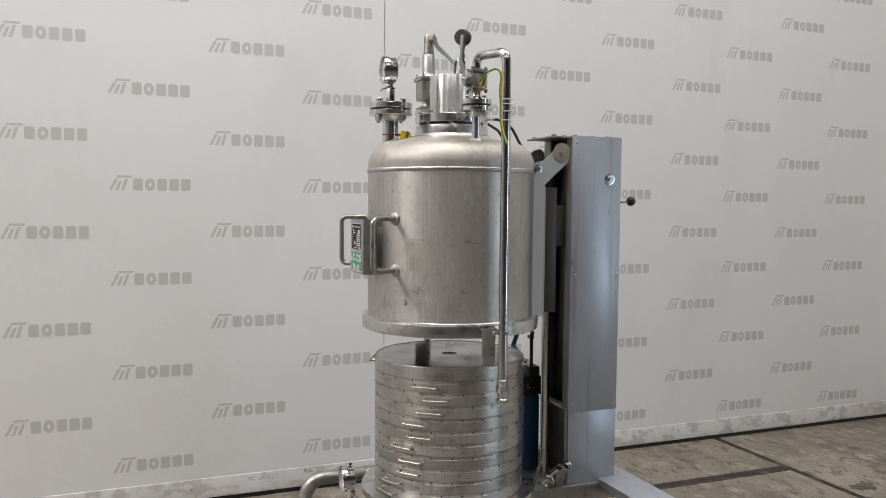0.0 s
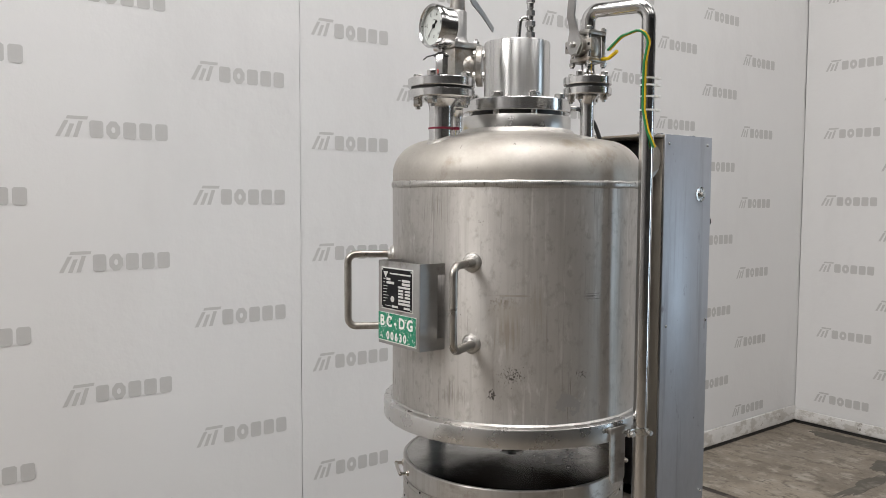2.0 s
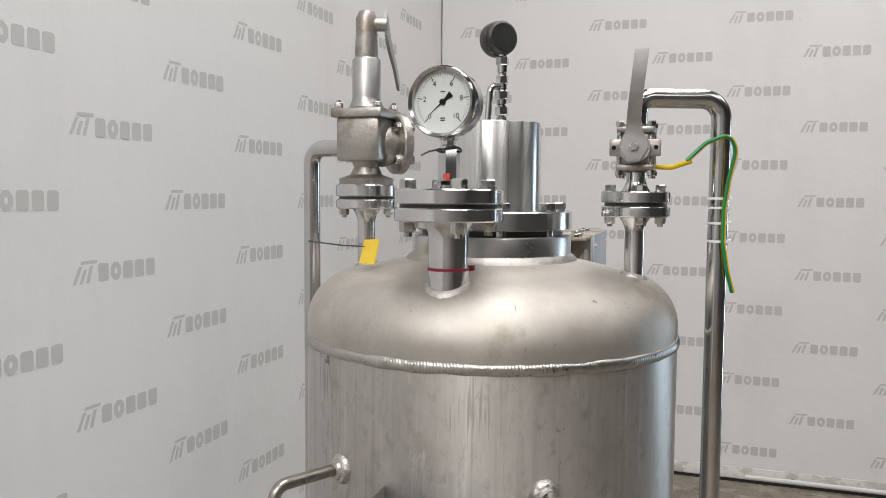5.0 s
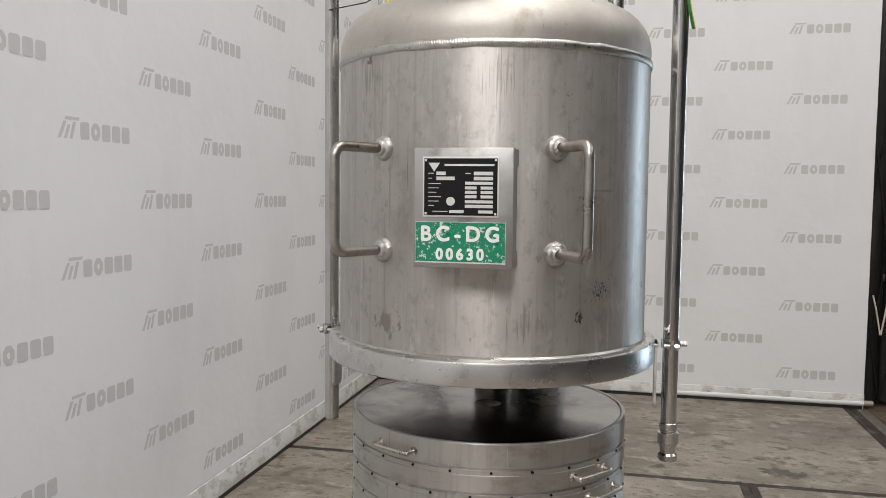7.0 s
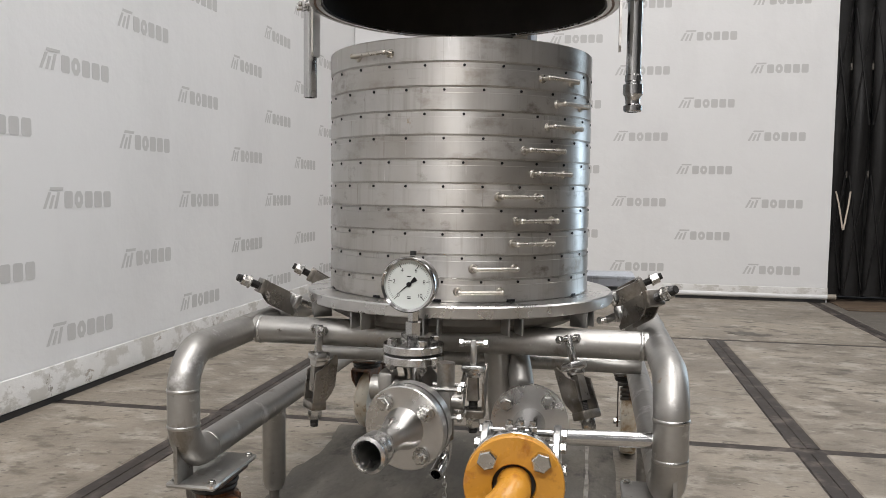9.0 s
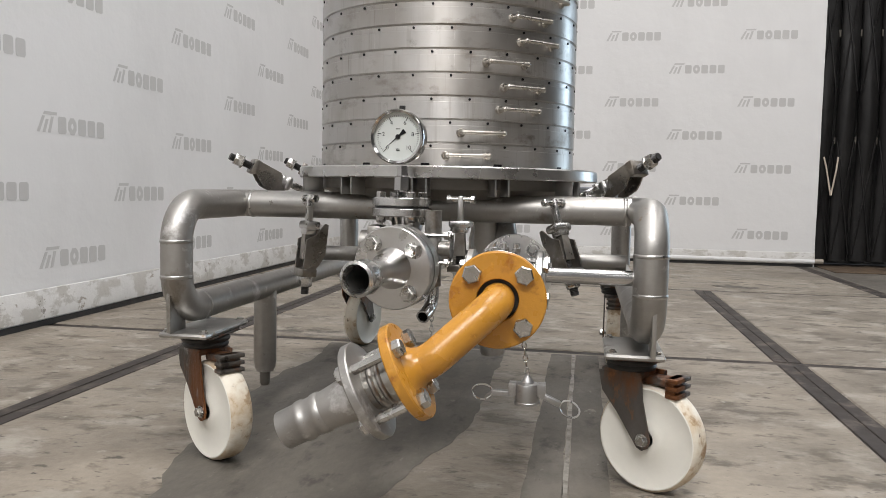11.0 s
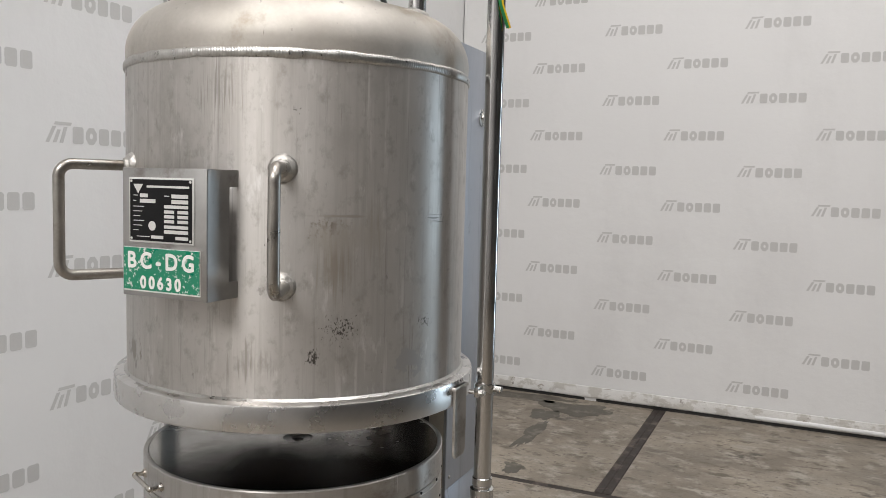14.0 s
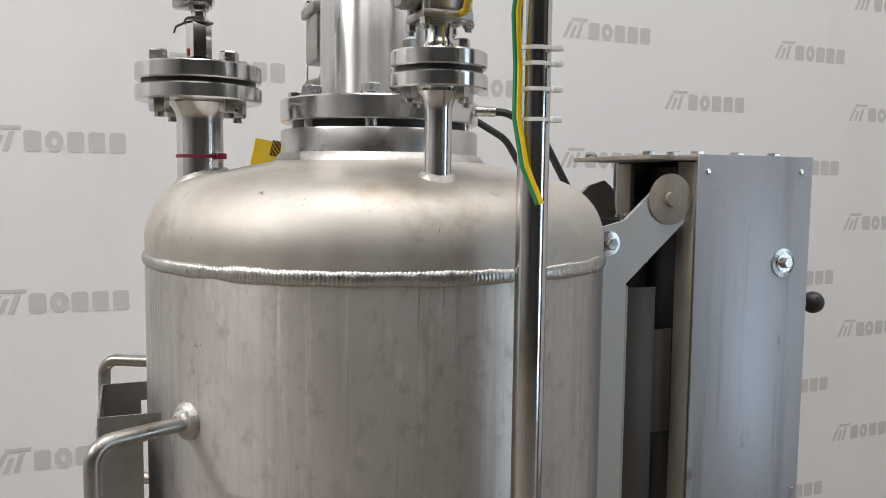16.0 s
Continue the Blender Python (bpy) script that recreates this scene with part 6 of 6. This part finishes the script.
# lifting column
CX0, CX1, CY = 0.487, 0.716, 0.116
bm = bmesh.new()
for s in (1, -1):
    y0, y1 = sorted((s * (CY - 0.008), s * CY))
    block(bm, (CX0, y0, 0.551), (CX1, y1, 1.990), 0.0015)
block(bm, (CX1 - 0.008, -CY + 0.008, 0.551), (CX1, CY - 0.008, 1.990), 0.001)
column = part("column_profile", bm, GREY_STEEL, filter_ob, "tall folded steel lifting column")
# dark steel chosen here to paint the shade of the recess
bm = bmesh.new()
block(bm, (CX0 + 0.035, -CY + 0.009, 0.552), (CX0 + 0.043, CY - 0.009, 0.858), 0.001)
part("lower_recess", bm, DULL, column, "dull plate set back in the column foot, darkened for its shade")
bm = bmesh.new()
block(bm, (CX0 - 0.002, -CY + 0.009, 0.858), (CX0 + 0.045, CY - 0.009, 0.866), 0.001)
part("shelf", bm, STRIP, column, "thin steel shelf in the column")
for s in (1, -1):
    y0, y1 = sorted((s * (CY - 0.030), s * (CY - 0.009)))
    bm = bmesh.new()
    block(bm, (CX0, y0, 0.552), (CX0 + 0.006, y1, 0.857), 0.001)
    part("lower_flange", bm, ARM, column)
for s in (1, -1):
    y0, y1 = sorted((s * 0.066, s * (CY - 0.008)))
    bm = bmesh.new()
    block(bm, (CX0 - 0.001, y0, 0.861), (CX0 + 0.008, y1, 1.985), 0.001)
    part("front_flange", bm, STRIP, column, "dirty brown-grey front flange")
for s in (1, -1):
    y0, y1 = sorted((s * CY, s * (CY + 0.003)))
    bm = bmesh.new()
    block(bm, (CX0 - 0.003, y0, 0.856), (CX1 + 0.002, y1, 1.997), 0.0008)
    part("side_cover", bm, GALV, column, "scratched blue-grey galvanised side cover")
    bm = bmesh.new()
    y0, y1 = sorted((s * CY, s * (CY + 0.0015)))
    block(bm, (CX0, y0, 0.553), (CX1, y1, 0.854), 0.0005)
    part("lower_cover", bm, GALV, column, "plain grey lower side cover")
    for sx_, sz_ in ((0.502, 1.970), (0.693, 1.972), (0.506, 1.428), (0.705, 1.430), (0.504, 0.885), (0.702, 0.882)):
        bm = bmesh.new()
        turned(bm, [(0.0045, 0.0), (0.0045, 0.002), (0.003, 0.0035), (0.0, 0.0035)], (sx_, s * (CY + 0.003), sz_), (0, s, 0), 12)
        part("screw", bm, BOLT, column)
bm = bmesh.new()
turned(bm, [(0.0235, 0.0), (0.0235, 0.003), (0.0155, 0.004), (0.0155, 0.006), (0.0, 0.006)], (0.662, -CY - 0.003, 1.822), (0, -1, 0), 32)
hexed(bm, (0.662, -CY - 0.009, 1.822), (0, -1, 0), 0.016, 0.009)
part("axle_nut", bm, BOLT, column, "hex nut on a wide washer")
bm = bmesh.new()
block(bm, (0.395, -0.112, 1.987), (0.489, 0.112, 1.994), 0.001)
block(bm, (0.49, -CY, 1.990), (CX1, CY, 1.997), 0.001)
part("top_plate", bm, STRIP, column, "thin steel top plate")
for bx, by in ((0.415, -0.085), (0.46, -0.085), (0.415, 0.085), (0.52, -0.07), (0.60, -0.07), (0.68, -0.07)):
    bm = bmesh.new()
    hexed(bm, (bx, by, 1.994 if bx < 0.5 else 1.997), (0, 0, 1), 0.020, 0.007)
    part("top_bolt", bm, BOLT, column)
bm = bmesh.new()
rod(bm, (CX1 - 0.002, -0.02, 1.722), (CX1 + 0.110, -0.02, 1.732), 0.0045, seg=10)
part("release_rod", bm, BOLT, column)
bm = bmesh.new()
bmesh.ops.create_uvsphere(bm, u_segments=24, v_segments=14, radius=0.0205, matrix=Matrix.Translation((CX1 + 0.122, -0.02, 1.733)))
part("ball_knob", bm, RUBBER, column, "black ball knob")
# near-black sheet paints the shade inside the column
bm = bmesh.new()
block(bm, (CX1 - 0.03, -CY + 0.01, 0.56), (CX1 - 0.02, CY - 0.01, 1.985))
part("inner_back", bm, DARK, column, "inside of the column, painted near-black for its shade")
# carriage and lifting arms
for s in (1, -1):
    bm = bmesh.new()
    y = s * 0.100
    m2 = Matrix(((1, 0, 0, 0), (0, 0, 1, y - 0.004), (0, 1, 0, 0), (0, 0, 0, 1)))
    prism(bm, [(0.306, 1.262), (0.360, 1.262), (0.366, 1.275), (0.366, 1.795), (0.478, 1.895), (0.470, 1.940), (0.452, 1.955), (0.420, 1.945), (0.362, 1.893), (0.312, 1.880), (0.306, 1.83)], 0.008, m2)
    arm = part("lifting_arm", bm, ARM, filter_ob, "cut steel lifting arm plate beside the bell")
    bm = bmesh.new()
    turned(bm, [(0.019, 0.0), (0.019, 0.003), (0.011, 0.004), (0.0, 0.004)], (0.332, s * 0.104, 1.858), (0, s, 0), 28)
    hexed(bm, (0.332, s * 0.108, 1.858), (0, s, 0), 0.018, 0.010)
    part("arm_bolt", bm, BOLT, arm)
    # plate coloured dark for the column's shade
    bm = bmesh.new()
    block(bm, (0.378, s * 0.088 - 0.003, 1.275), (0.432, s * 0.088 + 0.003, 1.786), 0.001)
    part("carriage_plate", bm, LINING, arm, "carriage plate painted dark brown for the column's shade")
    # lit outer edge of the plate painted as a lighter strip
    bm = bmesh.new()
    block(bm, (0.366, s * 0.088 - 0.005, 1.275), (0.379, s * 0.088 + 0.005, 1.790), 0.002)
    part("plate_edge", bm, STRIP, arm, "light edge of the carriage plate, its lit rim painted in")
    # guide block coloured dark for the shade around it
    bm = bmesh.new()
    block(bm, (0.434, s * 0.080 - 0.003, 1.545), (0.472, s * 0.080 + 0.003, 1.715), 0.001)
    part("guide_block", bm, LINING, arm, "guide block painted dark brown for the column's shade")
    if s > 0:
        continue
    bm = bmesh.new()
    turned(bm, [(0.0, -0.008), (0.038, -0.008), (0.040, -0.006), (0.040, -0.005), (0.039, -0.0045), (0.012, -0.0045), (0.011, 0.002), (0.0, 0.003)], (0.452, s * 0.078, 1.920), (0, s, 0), 32)
    bmesh.ops.transform(bm, matrix=Matrix.Translation((-0.010, s * 0.0342, 0.006)) , verts=bm.verts)
    part("roller", bm, STRIP, arm, "brownish steel guide roller")
bm = bmesh.new()
block(bm, (0.3295, -0.0955, 1.400), (0.3395, 0.0955, 1.780))
block(bm, (0.3400, -0.0955, 1.264), (0.3520, 0.0955, 1.400))
part("carriage_cross", bm, GREY_STEEL, filter_ob, "cross plates joining bell and lifting arms")
bm = bmesh.new()
rod(bm, (0.440, 0.0, 0.545), (0.440, 0.0, 1.90), 0.0175, seg=24)
part("piston_rod", bm, POLISH, filter_ob, "bright chromed lifting ram")
bm = bmesh.new()
rod(bm, (0.440, 0.0, 1.40), (0.440, 0.0, 1.885), 0.032, seg=24)
block(bm, (0.40, -0.088, 1.872), (0.47, 0.088, 1.890))
part("ram_head", bm, DARK, filter_ob, "dark lifting ram head")
# near-black block added to fill the column's shaded hollow
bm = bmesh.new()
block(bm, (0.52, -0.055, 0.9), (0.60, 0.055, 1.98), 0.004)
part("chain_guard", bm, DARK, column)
bm = bmesh.new()
for a in (-26, 26):
    x, y = 0.135 * math.cos(radians(a)), 0.135 * math.sin(radians(a))
    swept(bm, rounded([(x, y, 2.052), (x + 0.055, y * 1.1, 2.052), (x + 0.115, y * 1.05, 2.020), (x + 0.165, y, 1.94), (x + 0.23, y * 0.9, 1.86)], 0.05), 0.0058, 10)
part("cable", bm, RUBBER, filter_ob, "black flexible cable")
for a in (-26, 26):
    bm = bmesh.new()
    x, y = 0.135 * math.cos(radians(a)), 0.135 * math.sin(radians(a))
    rod(bm, (x, y, 2.052), (x + 0.035, y * 1.08, 2.052), 0.0075, seg=14)
    part("cable_plug", bm, BOLT, filter_ob)

# hand pump behind the stack
bm = bmesh.new()
block(bm, (0.400, 0.110, 0.551), (0.478, 0.205, 0.880), 0.010)
pump = part("hand_pump", bm, BLUE, filter_ob, "blue hydraulic hand pump with black head")
bm = bmesh.new()
block(bm, (0.395, 0.108, 0.880), (0.485, 0.208, 0.965), 0.008)
block(bm, (0.415, 0.100, 0.965), (0.470, 0.160, 1.010), 0.006)
part("pump_head", bm, RUBBER, pump)
bm = bmesh.new()
for z in (0.925,):
    for x in (0.418, 0.445):
        turned(bm, [(0.005, 0.0), (0.011, 0.0), (0.011, 0.014), (0.005, 0.014)], (x, 0.110, z), (0, -1, 0), 20, closed=True)
rod(bm, (0.395, 0.13, 0.99), (0.372, 0.12, 1.03), 0.008, seg=12)
part("pump_ports", bm, BOLT, pump)
bm = bmesh.new()
swept(bm, [(0.46, 0.345, 1.06), (0.45, 0.215, 1.232), (0.45, 0.19, 1.265)], 0.0105, 14)
rod(bm, (0.46, 0.345, 1.06), (0.45, 0.17, 0.99), 0.010, seg=12)
part("pump_lever", bm, BLUE, pump, "blue pump lever")
bm = bmesh.new()
rod(bm, (0.44, 0.125, 1.0), (0.44, 0.128, 1.135), 0.008, seg=10)
block(bm, (0.43, 0.118, 1.128), (0.45, 0.150, 1.142), 0.003, )
swept(bm, [(0.44, 0.128, 1.135), (0.44, 0.118, 1.160)], 0.009, 10)
part("release_valve", bm, RUBBER, pump)

# ---- stack of filter plates ----
R_S, Z_S0, PITCH = 0.2985, 0.5925, 0.0473
TOP_H = 1.1145 - (Z_S0 + 10 * PITCH)


# black discs stand in for the shade inside the drilled holes
bm = bmesh.new()
rod(bm, (-0.0015, 0, 0), (0.0006, 0, 0), 0.0027, seg=10)
HOLE = finish(bm, BLACK, "drill_hole")


def filter_plate(k):
    z = Z_S0 + k * PITCH
    h = PITCH if k < 10 else TOP_H
    ob = thing("filter_plate", (OX + 0.001, OY + 0.003, z), "round stainless filter plate stacked with others, drilled edge and grip", "filter plate", "stacked filter plates")
    b_ = bmesh.new()
    if k < 10:
        turned(b_, [(0.0, 0.0), (R_S - 0.003, 0.0), (R_S - 0.0022, 0.002), (R_S, 0.0025), (R_S, h - 0.0125), (R_S - 0.0012, h - 0.0118), (R_S - 0.0012, h - 0.0030), (R_S - 0.0034, h - 0.0022), (R_S - 0.0034, h - 0.0004), (0.0, h - 0.0004)], seg=96)
    else:
        turned(b_, [(0.0, 0.0), (R_S - 0.003, 0.0), (R_S - 0.0022, 0.002), (R_S, 0.0025), (R_S, h - 0.002), (R_S - 0.002, h), (R_S - 0.008, h), (R_S - 0.010, h - 0.003), (0.03, h - 0.003), (0.012, h - 0.005), (0.012, h - 0.02), (0.0, h - 0.02)], seg=96)
    part("plate_body", b_, PLATE, ob)
    if k == 10:
        # face colour darkened for the bell's inside reflected in it
        b_ = bmesh.new()
        turned(b_, [(0.03, h - 0.0028), (R_S - 0.0105, h - 0.0028), (R_S - 0.0105, h - 0.0012), (0.03, h - 0.0012)], seg=96, closed=True)
        part("top_face", b_, LID, ob, "polished upper face, darkened for the bell's reflection")
    if k < 10:
        for i in range(24):
            a_ = radians(15 * i + (7.5 if k % 2 else 0) + 3.0)
            hole = new("drill_hole", HOLE)
            hole.parent = ob
            hole.matrix_local = pose(R_S * math.cos(a_), R_S * math.sin(a_), h - 0.0065, 0, 0, math.degrees(a_))
    return ob


GRIPS = [(-162.6, 0.0215), (-157.0, 0.0205), (-141.4, 0.0225), (-139.7, 0.0210), (-147.4, 0.0215), (-132.7, 0.0210), (-136.8, 0.0200), (-126.0, 0.0215), (-121.3, 0.0215), (-129.3, 0.0220), (152.6, 0.0200)]
for k in range(11):
    plate_ob = filter_plate(k)
    for ang in (GRIPS[k][0],) if k < 10 else (GRIPS[k][0], -27.4):
        gz, half = GRIPS[k][1], radians(8.3)
        a0, a1 = radians(ang) - half, radians(ang) + half
        p0_, p1_ = Vector((R_S * math.cos(a0), R_S * math.sin(a0), gz)), Vector((R_S * math.cos(a1), R_S * math.sin(a1), gz))
        mid_ = Vector((math.cos(radians(ang)), math.sin(radians(ang)), 0))
        b_ = bmesh.new()
        swept(b_, rounded([p0_ - mid_ * 0.002, p0_ + mid_ * 0.021, p1_ + mid_ * 0.021, p1_ - mid_ * 0.002], 0.006, 5), 0.0043, 12)
        for q_ in (p0_, p1_):
            turned(b_, [(0.0, 0.004), (0.0075, 0.004), (0.009, 0.001), (0.0095, -0.003)], q_, mid_, 12)
            bmesh.ops.create_uvsphere(b_, u_segments=12, v_segments=8, radius=0.0057, matrix=Matrix.Translation(q_ + mid_ * 0.019))
        part("grip", b_, GRIP, plate_ob, "small welded wire grip")
    if k == 0:
        # black blocks paint the dark inside of the drain slots
        for a in (-179, 155, -150, 120, -115):
            b_ = bmesh.new()
            block(b_, (R_S - 0.004, -0.009, 0.001), (R_S + 0.0006, 0.009, 0.006), 0.0, pose(0, 0, 0, 0, 0, a))
            part("drain_slot", b_, BLACK, plate_ob)

# ---- floor slabs ----
XS = [OX + v for v in (-8.92, -6.97, -5.02, -3.07, -1.12, 0.83, 2.82, 4.72)]
for i in range(len(XS) - 1):
    shift = 0.0 if i == len(XS) - 2 else -1.0
    y_edges = [OY + shift + 2.0 * n for n in range(-7, 3)]
    for ya, yb in zip(y_edges, y_edges[1:]):
        ya_, yb_ = max(ya + 0.042, Y0), min(yb - 0.050, Y1 - 0.002)
        xa_, xb_ = max(XS[i] + 0.028, X0), min(XS[i + 1] - 0.028, X1 + 0.28)
        if yb_ - ya_ < 0.05 or xb_ - xa_ < 0.05:
            continue
        bm = bmesh.new()
        block(bm, (xa_, ya_, -0.05), (xb_, yb_, 0.0), 0.004, None, 1)
        part("slab", bm, SLAB_DARK if i == len(XS) - 2 and yb < 2.0 else SLAB, floor_ob)
        if i >= 3 and OY - 6.5 < yb < Y1:
            for e in (-1, 1):
                bm = bmesh.new()
                block(bm, (xa_, yb - 0.004 + e * 0.0225 - 0.0195, -0.03), (xb_, yb - 0.004 + e * 0.0225 + 0.0195, -0.0012), 0.0015, None, 1)
                part("joint_rail", bm, JOINT, floor_ob)

# under the trolley: dark stained strips, a pale worn line, and a painted shadow patch
def stained_lane(name, x0, x1, y0, y1, ragged, material, label, seed, taper=0.02):
    b_ = bmesh.new()
    count = 60
    lo_, hi_ = [], []
    for k in range(count + 1):
        x_ = x0 + (x1 - x0) * k / count
        pull = (y1 - y0) * 0.48 * (1 - math.sqrt(min(1.0, (x_ - x0) / taper)))
        lo_.append((x_, y0 + pull + ragged * noise.noise((x_ * 3.0, seed, 0.0)) + 0.5 * ragged * noise.noise((x_ * 14.0, seed, 3.0))))
        hi_.append((x_, y1 - pull + ragged * noise.noise((x_ * 3.0, seed, 7.0)) + 0.5 * ragged * noise.noise((x_ * 14.0, seed, 9.0))))
    prism(b_, lo_ + hi_[::-1], 0.0009, Matrix.Translation((OX, OY, 0.0)))
    return part(name, b_, material, floor_ob, label)


stained_lane("stained_strip", -1.25, 0.775, -0.300, -0.231, 0.006, STAIN, "dark worn strip on the concrete", 1.0)
stained_lane("stained_strip", -1.25, 0.775, -0.387, -0.312, 0.006, STAIN, "dark worn strip on the concrete", 4.0)
stained_lane("worn_line", -1.25, 0.775, -0.311, -0.301, 0.0008, RESIDUE, "pale worn line on the concrete", 6.0)
# broad patch paints the trolley's shadow together with stain
stained_lane("stained_strip", -0.95, 0.770, -0.080, 0.530, 0.030, STAIN, "broad dark patch under the trolley, its shadow painted in with the stain", 9.0, 0.9)

# damp stains on the slabs
for px_, py_, rx_, ry_, sd in ((6.86, 4.42, 0.17, 0.22, 1.0), (6.62, 4.60, 0.16, 0.09, 4.0), (6.15, 4.54, 0.34, 0.05, 7.0), (5.47, 4.43, 0.09, 0.06, 11.0), (5.541, 2.676, 0.06, 0.09, 15.0), (7.02, 4.95, 0.09, 0.42, 19.0)):
    bm = bmesh.new()
    outline = []
    for k in range(40):
        a = 2 * math.pi * k / 40
        s = 1 + 0.75 * noise.noise((math.cos(a) * 1.6 + sd, math.sin(a) * 1.6, sd)) + 0.3 * noise.noise((math.cos(a) * 5, math.sin(a) * 5 + sd, 2.0))
        outline.append((rx_ * s * math.cos(a), ry_ * s * math.sin(a)))
    prism(bm, outline, 0.0012, Matrix.Translation((px_, py_, 0.0)))
    part("damp_patch", bm, DAMP, floor_ob, "dark damp stain on the concrete")
